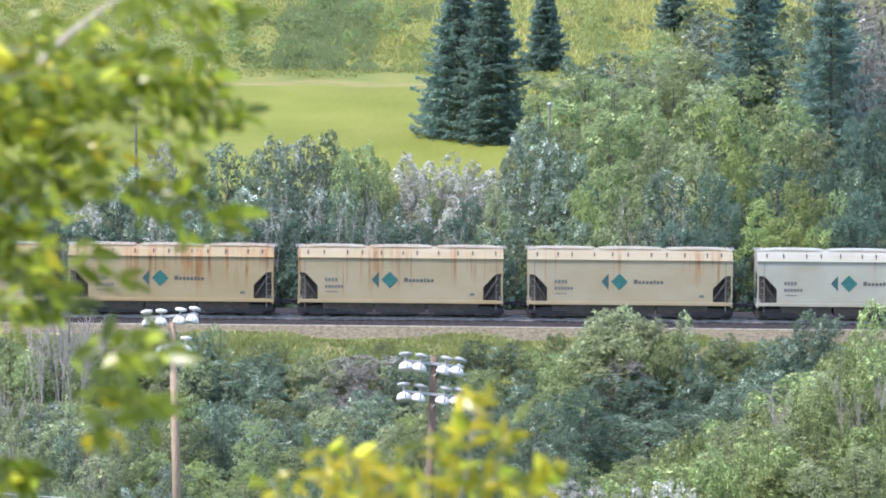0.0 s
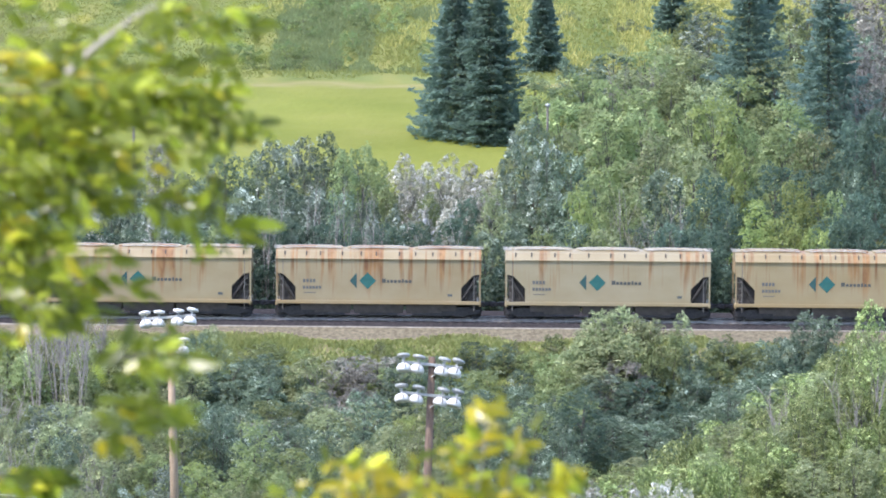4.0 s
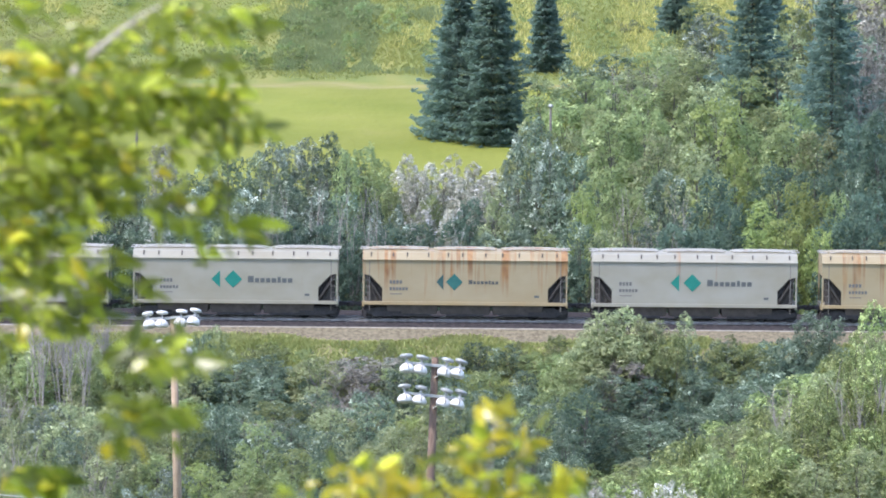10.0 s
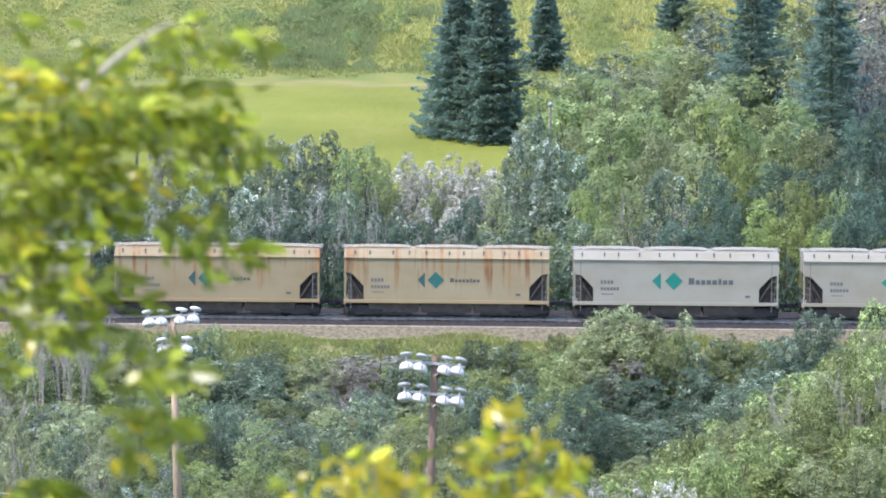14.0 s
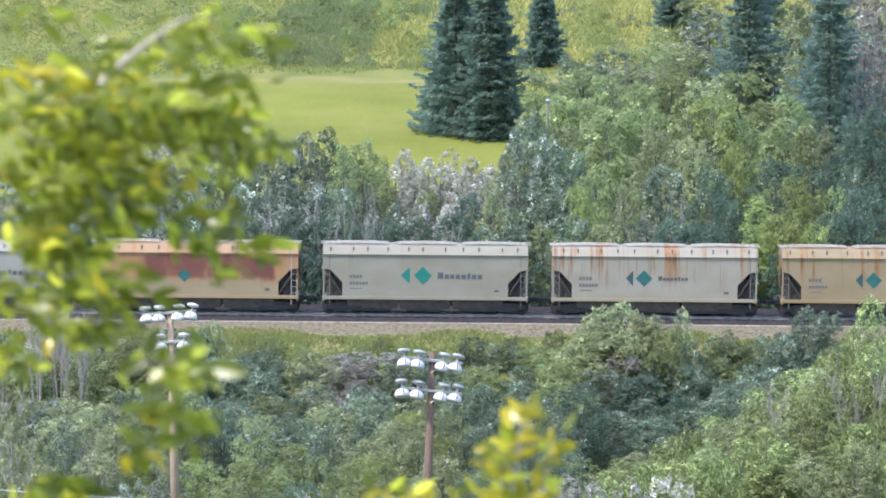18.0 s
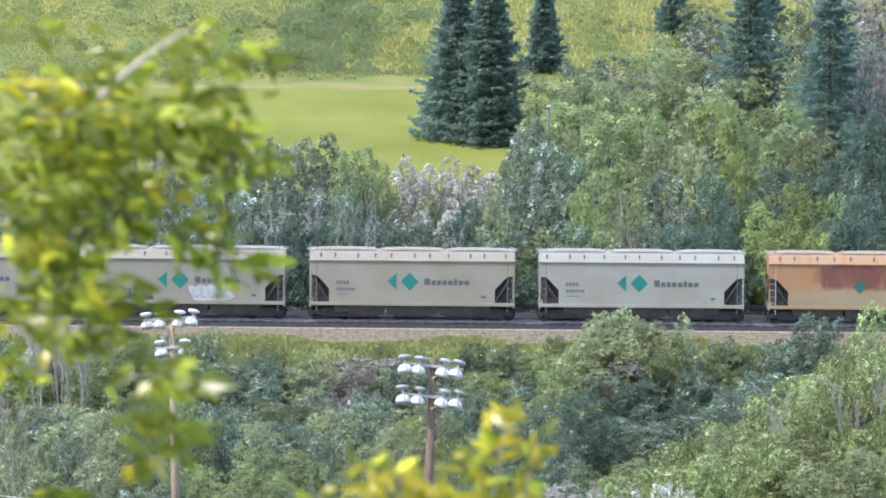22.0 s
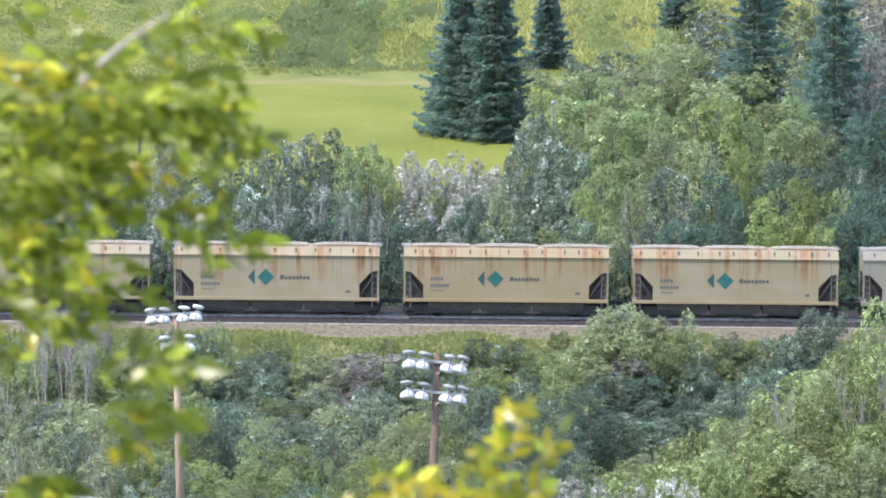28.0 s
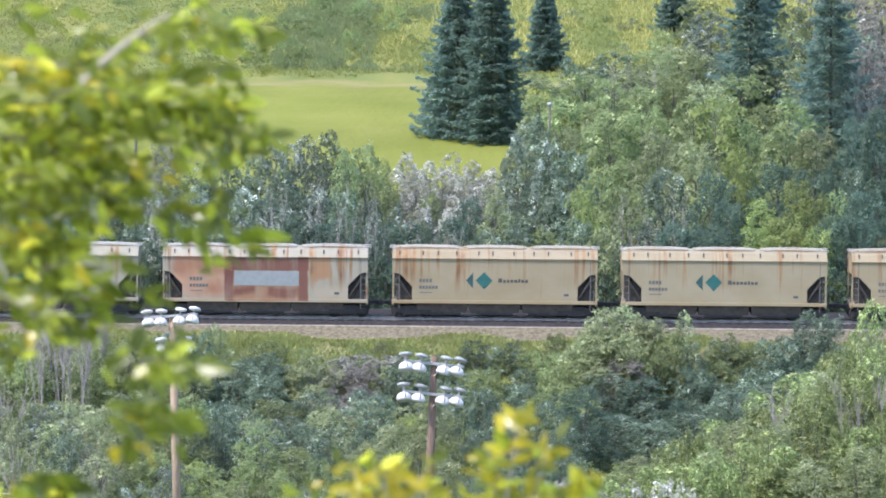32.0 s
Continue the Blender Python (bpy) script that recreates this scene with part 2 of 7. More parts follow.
def car_paint(name, base, rust, seed, zones=(), rough=0.55):
    """Hopper paint. rust: how much of it runs down from the roof; zones: broad stained fields on the side."""
    m, n, l, b = mat(name, rough, 0, 0.35)
    tc = n.new("ShaderNodeTexCoord")
    sep = n.new("ShaderNodeSeparateXYZ")
    l.new(tc.outputs["Object"], sep.inputs[0])
    off = (seed * 17.3, seed * 3.1, 0)
    base = tuple(v * f for v, f in zip(base, (0.445, 0.43, 0.362)))
    dirt = noise_at(n, l, 0.5, 5, (1, 1, 1.6), off)
    c = mixc(n, l, ramp(n, l, dirt, [(0.35, (0, 0, 0)), (0.75, (1, 1, 1))]), base, tuple(v * f for v, f in zip(base, (0.86, 0.82, 0.74))))
    # streaks: narrow in x, long in z, fading downwards
    st = noise_at(n, l, 3.6, 6, (1, 0.0, 0.05), off)
    st2 = noise_at(n, l, 0.55, 3, (1, 0.0, 0.03), (seed * 5.7, 0, 0))
    v = math_node(n, l, "ADD", math_node(n, l, "MULTIPLY", st, 0.5), math_node(n, l, "MULTIPLY", st2, 0.5))
    lo = 0.6 - 0.125 * rust
    stripe = ramp(n, l, v, [(lo, (0, 0, 0)), (lo + 0.025, (0.35, 0.35, 0.35)), (lo + 0.075, (1, 1, 1))])
    foot = math_node(n, l, "SUBTRACT", 4.3, math_node(n, l, "MULTIPLY", noise_at(n, l, 1.7, 3, (1, 0.0, 0.0), (seed * 2.3, 0, 0)), 5.0))
    fade = math_node(n, l, "MULTIPLY", math_node(n, l, "SUBTRACT", sep.outputs["Z"], foot), 0.7)
    fade = math_node(n, l, "MINIMUM", math_node(n, l, "MAXIMUM", fade, 0.0), 1.0)
    amount = math_node(n, l, "MULTIPLY", math_node(n, l, "MULTIPLY", stripe, fade), min(0.92, 0.5 + 0.5 * rust))
    rusty = ramp(n, l, noise_at(n, l, 2.2, 4, (1, 1, 0.4), off), [(0.35, (0.15, 0.065, 0.025)), (0.65, (0.27, 0.145, 0.055))])
    c = mixc(n, l, amount, c, rusty)
    # low seam of grime and rust at the sill
    low = math_node(n, l, "SUBTRACT", 1.45, sep.outputs["Z"])
    lowm = math_node(n, l, "MULTIPLY", math_node(n, l, "MAXIMUM", low, 0.0), math_node(n, l, "MULTIPLY", noise_at(n, l, 1.1, 4, (1, 1, 0.3), off), 1.3 * max(rust, 0.12)))
    c = mixc(n, l, math_node(n, l, "MINIMUM", lowm, 0.8), c, (0.3, 0.17, 0.05))
    for x0, x1, z0, z1, soft, strength, tint in zones:
        edge = noise_at(n, l, 0.9, 4, (1, 1, 0.8), (seed, x0, z0))
        wob = math_node(n, l, "MULTIPLY", math_node(n, l, "SUBTRACT", edge, 0.5), soft * 2.5)
        mask = None
        for axis, lo_at, hi_at in (("X", x0, x1), ("Z", z0, z1)):
            p = math_node(n, l, "ADD", sep.outputs[axis], wob)
            for d in (math_node(n, l, "SUBTRACT", p, lo_at), math_node(n, l, "SUBTRACT", hi_at, p)):
                d = math_node(n, l, "MINIMUM", math_node(n, l, "MAXIMUM", math_node(n, l, "DIVIDE", d, soft), 0.0), 1.0)
                mask = d if mask is None else math_node(n, l, "MULTIPLY", mask, d)
        patchy = ramp(n, l, noise_at(n, l, 0.9, 5, (1.5, 1, 0.4), (z0, seed, x1)), [(0.3, (0.55, 0.55, 0.55)), (0.52, (1, 1, 1))])
        amount = math_node(n, l, "MULTIPLY", math_node(n, l, "MULTIPLY", mask, strength), patchy)
        c = mixc(n, l, amount, c, tint)
    l.new(c, b.inputs["Base Color"])
    bump(n, l, b, dirt, 0.08, 0.03)
    return m


# ---------------------------------------------------------------- mesh building


class Build:
    """Collects vertices and faces of one mesh."""

    def __init__(self):
        self.v, self.f = [], []

    def add(self, verts, faces):
        k = len(self.v)
        self.v.extend(verts)
        self.f.extend([tuple(k + i for i in f) for f in faces])
        return self

    def box(self, x0, x1, y0, y1, z0, z1, c=0.0):
        if not c:
            p = [(x, y, z) for x in (x0, x1) for y in (y0, y1) for z in (z0, z1)]
            return self.add(p, [(0, 1, 3, 2), (4, 6, 7, 5), (0, 4, 5, 1), (2, 3, 7, 6), (0, 2, 6, 4), (1, 5, 7, 3)])
        p = []
        for sx in (0, 1):
            for sy in (0, 1):
                for sz in (0, 1):
                    X, Y, Z = (x0, x1)[sx], (y0, y1)[sy], (z0, z1)[sz]
                    a, b2, d = c * (1 - 2 * sx), c * (1 - 2 * sy), c * (1 - 2 * sz)
                    p += [(X, Y + b2, Z + d), (X + a, Y, Z + d), (X + a, Y + b2, Z)]
        k = lambda i, j, m, w: (i * 4 + j * 2 + m) * 3 + w
        f = [(k(i, 0, 0, 0), k(i, 0, 1, 0), k(i, 1, 1, 0), k(i, 1, 0, 0)) for i in (0, 1)]
        f += [(k(0, i, 0, 1), k(0, i, 1, 1), k(1, i, 1, 1), k(1, i, 0, 1)) for i in (0, 1)]
        f += [(k(0, 0, i, 2), k(0, 1, i, 2), k(1, 1, i, 2), k(1, 0, i, 2)) for i in (0, 1)]
        for i in (0, 1):
            for j in (0, 1):
                f.append((k(i, j, 0, 0), k(i, j, 1, 0), k(i, j, 1, 1), k(i, j, 0, 1)))
                f.append((k(i, 0, j, 0), k(i, 1, j, 0), k(i, 1, j, 2), k(i, 0, j, 2)))
                f.append((k(0, i, j, 1), k(1, i, j, 1), k(1, i, j, 2), k(0, i, j, 2)))
                f += [(k(i, j, m, 0), k(i, j, m, 1), k(i, j, m, 2)) for m in (0, 1)]
        return self.add(p, f)

    def prism(self, outline, a, b, axis="y"):
        """outline: points in the two other axes, carried from a to b along the axis."""
        put = {"y": lambda p, t: (p[0], t, p[1]), "x": lambda p, t: (t, p[0], p[1]), "z": lambda p, t: (p[0], p[1], t)}[axis]
        n = len(outline)
        v = [put(p, a) for p in outline] + [put(p, b) for p in outline]
        f = [tuple(range(n)), tuple(range(2 * n - 1, n - 1, -1))]
        f += [(i, (i + 1) % n, n + (i + 1) % n, n + i) for i in range(n)]
        return self.add(v, f)

    def tube(self, points, radii, sides=6):
        pts = [Vector(p) for p in points]
        rings = []
        for i, p in enumerate(pts):
            d = (pts[min(i + 1, len(pts) - 1)] - pts[max(i - 1, 0)]).normalized()
            u = d.orthogonal().normalized()
            w = d.cross(u)
            r = radii[i]
            rings.append([tuple(p + (u * math.cos(a) + w * math.sin(a)) * r) for a in (2 * math.pi * j / sides for j in range(sides))])
        v = [q for r in rings for q in r]
        f = [(i * sides + j, i * sides + (j + 1) % sides, (i + 1) * sides + (j + 1) % sides, (i + 1) * sides + j)
             for i in range(len(pts) - 1) for j in range(sides)]
        f += [tuple(range(sides - 1, -1, -1)), tuple(range(len(v) - sides, len(v)))]
        return self.add(v, f)

    def lathe(self, profile, at=(0, 0, 0), sides=14, axis="z"):
        v, f = [], []
        for r, h in profile:
            for j in range(sides):
                a = 2 * math.pi * j / sides
                c, s = r * math.cos(a), r * math.sin(a)
                q = (c, s, h) if axis == "z" else (c, h, s)
                v.append((q[0] + at[0], q[1] + at[1], q[2] + at[2]))
        m = len(profile)
        f = [(i * sides + j, i * sides + (j + 1) % sides, (i + 1) * sides + (j + 1) % sides, (i + 1) * sides + j) for i in range(m - 1) for j in range(sides)]
        f += [tuple(range(sides)), tuple(range((m - 1) * sides, m * sides))]
        return self.add(v, f)

    def mesh(self, name, smooth=False):
        me = bpy.data.meshes.new(name)
        me.from_pydata(self.v, [], self.f)
        bm = bmesh.new()
        bm.from_mesh(me)
        bmesh.ops.recalc_face_normals(bm, faces=bm.faces)
        bm.to_mesh(me)
        bm.free()
        if smooth:
            me.shade_smooth()
        return me


def fast_mesh(name, verts, faces):
    me = bpy.data.meshes.new(name)
    me.from_pydata(verts, [], faces)
    return me


def part(name, mesh, material, parent, label="", m=None):
    """Links a mesh as one object under a thing or a part."""
    if isinstance(mesh, Build):
        mesh = mesh.mesh(name)
    if not mesh.materials:
        mesh.materials.append(material)
    ob = new(name, mesh)
    if mesh.materials[0] != material:
        ob.material_slots[0].link = "OBJECT"
        ob.material_slots[0].material = material
    ob.parent = parent
    if m is not None:
        ob.matrix_basis = m
    return tagged(ob, label)


def table_at(rows, t):
    for (a, *p), (b, *q) in zip(rows, rows[1:]):
        if t <= b:
            k = (t - a) / (b - a)
            k = k * k * (3 - 2 * k)
            return [u + (w - u) * k for u, w in zip(p, q)]
    return rows[-1][1:]


def drift_at(rows, t):
    for (a, *p), (b, *q) in zip(rows, rows[1:]):
        if t <= b:
            k = (t - a) / (b - a)
            return [u + (w - u) * k for u, w in zip(p, q)]
    return rows[-1][1:]


def lerp_table(t, rows):
    for (a, p), (b, q) in zip(rows, rows[1:]):
        if t <= b:
            k = max(0.0, (t - a) / (b - a))
            k = k * k * (3 - 2 * k) * 0.4 + k * 0.6
            return p + (q - p) * k
    return rows[-1][1]


PROFILE = ((-400, 36), (-20, 35.2), (0, 34.1), (12, 31.9), (190, -7), (232, -6.2), (252, -5.6), (276, -4.4), (289, -2.3), (295.5, -1.2), (306, -1.1),
           (314, -1.8), (332, -0.8), (345, 0.9), (440, 6.0), (505, 9.3), (600, 22), (820, 66), (1300, 90), (3000, 95))
GRADE = 0.0088                     # the line falls to the east


def smooth(k):
    k = max(0.0, min(1.0, k))
    return k * k * (3 - 2 * k)


def ground_z(x, y):
    z = lerp_table(y, PROFILE)
    z -= GRADE * max(-250, min(250, x)) * max(0.0, 1 - abs(y - 300) / 60) ** 0.5
    z += 3.0 * smooth((x - 11) / 14) * smooth((y - 214) / 15) * smooth((284 - y) / 14)
    k = 0.0 if 291 < y < 308 else min(1.0, (abs(y - 300) - 7) / 30)
    z += k * (noise.noise(Vector((x * 0.03, y * 0.03, 3))) * 0.5 * (0.25 if 370 < y < 440 else 1)) * (1 if y > 30 else 0)
    return z


def axis_steps(spans):
    out = []
    for a, b, s in spans:
        out += list(np.arange(a, b, s))
    return out + [spans[-1][1]]


def build_ground():
    xs = axis_steps(((-3000, -400, 200), (-400, -80, 20), (-80, 80, 2), (80, 400, 20), (400, 3000, 200)))
    ys = axis_steps(((-400, 0, 25), (0, 180, 6), (180, 270, 2.5), (270, 350, 0.75), (350, 520, 2.5), (520, 1000, 20), (1000, 3000, 100)))
    v = [(x, y, ground_z(x, y)) for y in ys for x in xs]
    w = len(xs)
    f = [(j * w + i, j * w + i + 1, (j + 1) * w + i + 1, (j + 1) * w + i) for j in range(len(ys) - 1) for i in range(w - 1)]
    me = fast_mesh("ground", v, f)
    me.shade_smooth()
    me.materials.append(GROUND)
    tagged(new("ground", me), "grassy valley floor with mown meadow, rough hillside and a wooded bank", "ground", kind="structure")


def slope(m):
    """Turns a pose along the line so that it follows the grade."""
    return pose(0, 300, 0, 0, math.degrees(math.atan(GRADE)), 0) @ m


def build_track():
    for name, outline, stone, text in (
            ("ballast_shoulder", [(-4.1, -1.25), (-3.0, -0.72), (-2.302, -0.42), (-2.302, -1.4)], BALLAST, "grey-brown crushed stone shoulder of the line"),
            ("ballast_crest", [(-2.3, -1.4), (-2.3, -0.4), (-2.24, -0.35), (-2.15, -0.37), (-2.15, -1.4)], CREST, "narrow pale ridge of stone along the ballast"),
            ("ballast_bed", [(-2.148, -1.4), (-2.148, -0.4), (-1.4, -0.192), (1.9, -0.192), (7.5, -0.45), (9.5, -1.7)], DARK_BED, "dark ballast between and beside the rails")):
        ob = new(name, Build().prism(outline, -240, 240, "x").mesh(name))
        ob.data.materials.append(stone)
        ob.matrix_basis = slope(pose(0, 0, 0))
        tagged(ob, text, "ballast", kind="structure")
    rail_line = [(-0.075, -0.18), (0.075, -0.18), (0.075, -0.16), (0.015, -0.13), (0.015, -0.05), (0.036, -0.035), (0.036, 0), (-0.036, 0), (-0.036, -0.035), (-0.015, -0.05), (-0.015, -0.13), (-0.075, -0.16)]
    for y, z, steel in ((-0.75, 0, RAIL), (0.75, 0, RAIL)):
        r = new("rail", Build().prism(rail_line, -240, 240, "x").mesh("rail"))
        r.data.materials.append(steel)
        r.matrix_basis = slope(pose(0, y, z))
        tagged(r, "worn steel rail along the ballast", "rail", group="rails of the line", kind="structure")
    tie = Build().box(-0.11, 0.11, -1.3, 1.3, -0.36, -0.185, 0.02).mesh("sleeper")
    tie.materials.append(TIE)
    for y, z in ((0, 0),):
        for i in range(-58, 59):
            s = new("sleeper", tie)
            s.matrix_basis = slope(pose(i * 0.61, y, z, 0, 0, random.uniform(-1, 1)))
            tagged(s, "dark creosoted timber railway sleeper", "sleeper", group="sleepers of the line", kind="structure")


# ---------------------------------------------------------------- plants


def crown_mesh(name, seed, lobes, sprigs, size, tall, base, radius=(0.1, 0.185), ragged=0.1, leaves=3):
    """A crown of lobes of leafy sprigs with gaps between them, and the lobes' centres for the limbs."""
    rng = np.random.default_rng(seed)
    cs, rs = [], []
    for i in range(lobes):
        k = (i + 0.5) / lobes
        h = base + (0.95 - base) * k
        wide = 0.42 * math.sqrt(max(0.02, 1 - (1.05 * k - 0.25) ** 2 / 0.75))
        a = i * 2.4 + rng.uniform(-0.6, 0.6)
        r = rng.uniform(*radius) * (1.12 - 0.45 * k)
        d = max(0.0, wide - r * 0.45) * rng.uniform(0.5, 1.15)
        cs.append((d * math.cos(a), d * math.sin(a), max(r * 0.35, h - r * 0.5)))
        rs.append(r)
    cs, rs = np.array(cs), np.array(rs)
    w = rs ** 2 / (rs ** 2).sum()
    which = rng.choice(lobes, sprigs, p=w)
    d = rng.normal(size=(sprigs, 3))
    d[:, 2] = np.where(d[:, 2] < -0.15, -d[:, 2], d[:, 2])
    d /= np.linalg.norm(d, axis=1)[:, None]
    rad = rs[which] * (1 + ragged * rng.normal(size=sprigs)) * (1 - 0.25 * rng.uniform(0, 1, sprigs) ** 4)
    wide = np.array((tall[0], tall[0], tall[1]))
    p = cs[which] * wide + d * rad[:, None] * np.array((tall[0], tall[0], 0.5 * (tall[0] + tall[1])))
    p[:, 2] = np.maximum(p[:, 2], 0.02)
    # each sprig is a small fan of leaves on one twig end
    nv = d + np.array((0, 0, 0.2)) + rng.normal(size=(sprigs, 3)) * 0.42
    nv /= np.linalg.norm(nv, axis=1)[:, None]
    t = np.cross(nv, rng.normal(size=(sprigs, 3)))
    t /= np.linalg.norm(t, axis=1)[:, None] + 1e-9
    b = np.cross(nv, t)
    pts = [p]
    grow = rng.uniform(0.7, 1.3, sprigs)
    for j in range(leaves):
        a = 2 * math.pi * (j + rng.uniform(-0.3, 0.3, sprigs)) / leaves
        r = size * grow * rng.uniform(0.55, 1.2, sprigs)
        lift = r * rng.uniform(-0.6, 0.5, sprigs)
        for e in (-0.46, 0.46):
            pts.append(p + t * (np.cos(a + e) * r)[:, None] + b * (np.sin(a + e) * r)[:, None] + nv * lift[:, None])
    m = 2 * leaves + 1
    v = np.stack(pts, 1).reshape(-1, 3)
    f = [(m * i, m * i + 1 + 2 * j, m * i + 2 + 2 * j) for i in range(sprigs) for j in range(leaves)]
    return fast_mesh(name, v.tolist(), f), cs * wide


def limbs_mesh(name, centres, seed, thick, height, stems=1):
    rng = random.Random(seed)
    b = Build()
    for s in range(stems):
        bx, by = (rng.uniform(-0.3, 0.3), rng.uniform(-0.3, 0.3)) if stems > 1 else (0, 0)
        top = Vector((bx * 2 + rng.uniform(-0.3, 0.3), by * 2 + rng.uniform(-0.2, 0.2), height * rng.uniform(0.75, 0.93)))
        mid = Vector((bx, by, -0.3)).lerp(top, 0.5) + Vector((rng.uniform(-0.15, 0.15), rng.uniform(-0.15, 0.15), 0))
        b.tube([(bx, by, -0.4), tuple(mid), tuple(top)], [thick, thick * 0.65, thick * 0.15], 6)
        for c in list(centres)[s::2 * stems]:
            k = max(0.1, min(0.85, c[2] / height - 0.18))
            a = Vector((bx, by, -0.3)).lerp(top, k)
            c = Vector(c)
            b.tube([tuple(a), tuple(a.lerp(c, 0.5) + Vector((0, 0, 0.08 * height * rng.uniform(-0.3, 0.4)))), tuple(c)], [thick * 0.35, thick * 0.22, thick * 0.06], 4)
    return fast_mesh(name, b.v, b.f)


PLANTS = {}


def plant_kinds():
    """Each kind has some forms; plants of one form share their meshes."""
    spec = {
        # forms, lobes, sprigs, leaf size, (width, height) of the form, crown base, trunk thickness, stems
        "tree": (6, 34, 1750, 0.165, (4.6, 6.4), 0.1, 0.09, 1),
        "aspen": (5, 30, 1400, 0.14, (3.0, 7.2), 0.18, 0.06, 1),
        "bush": (6, 24, 1250, 0.14, (4.0, 3.2), 0.0, 0.04, 4),
        "low": (4, 14, 560, 0.11, (3.0, 1.8), 0.0, 0.02, 4),
    }
    for kind, (forms, lobes, sprigs, size, tall, base, thick, stems) in spec.items():
        for grade, more, leaf in (("near", 1.3, 0.76), ("middle", 0.84, 1.07), ("far", 0.55, 1.28)):
            PLANTS[kind, grade] = []
            for i in range(forms):
                cm, cs = crown_mesh("crown", 11 * i + len(kind), lobes, int(sprigs * more), size * leaf, tall, base)
                PLANTS[kind, grade].append((cm, limbs_mesh("trunk", cs, i + 5, thick, tall[1], stems), tall))


WORDS = {"dark": "dark green", "mid": "mid-green", "olive": "olive green", "lime": "bright lime green", "silver": "silvery white-leaved", "sunny": "sunlit yellow-green", "grey": "dusty grey-green", "dry": "dry grey-brown", "deep": "deep shaded green", "herb": "soft green weedy"}
COUNT = {"n": 0}


def plant(kind, tone, x, y, h, w):
    """A broadleaf tree or shrub of height h and width w."""
    i = COUNT["n"]
    COUNT["n"] += 1
    forms = PLANTS[kind, "near" if y < 275 else "middle" if y < 350 else "far"]
    cm, tm, tall = forms[i % len(forms)]
    name = {"tree": "tree", "aspen": "aspen_tree", "bush": "shrub", "low": "low_shrub"}[kind]
    top = new(name)
    full = max(h, 0.62 * w)
    s = Vector((w / tall[0], w / tall[0], full / tall[1]))
    top.matrix_basis = Matrix.LocRotScale((x, y, ground_z(x, y) - 0.05 + h - full), Euler((0, 0, i * 2.1)), s)
    part("trunk", tm, BARK, top)
    part("crown", cm, LEAF[tone], top)
    text = {"tree": "leafy tree with an uneven crown", "aspen": "slender tree with a thin trunk",
            "bush": "dense many-stemmed shrub", "low": "low spreading shrub"}[kind]
    tagged(top, WORDS[tone] + " " + text, "tree" if kind in ("tree", "aspen") else "shrub", group=WORDS[tone] + " " + ("trees" if kind in ("tree", "aspen") else "shrubs"))
    return top


def bare_bush(x, y, h, w, seed, stems=7, thick=1.0):
    """A dead shrub: forked grey stems with no leaves."""
    rng = random.Random(seed)
    top = new("dead_shrub")
    top.matrix_basis = pose(x, y, ground_z(x, y) - 0.05)
    for s in range(stems):
        b = Build()
        a, lean = rng.uniform(0, 6.28), rng.uniform(0.15, 0.7)
        tip = Vector((math.cos(a) * lean * w, math.sin(a) * lean * w, h * rng.uniform(0.55, 1.0)))
        base = Vector((math.cos(a) * 0.15, math.sin(a) * 0.15, -0.2))
        mid = base.lerp(tip, 0.5) + Vector((rng.uniform(-0.2, 0.2), rng.uniform(-0.2, 0.2), 0.1))
        b.tube([tuple(base), tuple(mid), tuple(tip)], [thick * r for r in (0.034, 0.024, 0.009)], 5)
        for j in range(7):
            q = base.lerp(mid, 1) if j < 2 else mid.lerp(tip, rng.uniform(0.05, 0.8))
            e = q + Vector((rng.uniform(-0.28, 0.28) * w, rng.uniform(-0.28, 0.28) * w, h * rng.uniform(0.1, 0.3)))
            b.tube([tuple(q), tuple(q.lerp(e, 0.5) + Vector((0, 0, 0.05))), tuple(e)], [thick * r for r in (0.02, 0.014, 0.007)], 4)
        part("stem", fast_mesh("stem", b.v, b.f), TWIG, top)
    tagged(top, "leafless dead shrub with bleached grey forked stems", "dead shrub", group="dead shrubs")


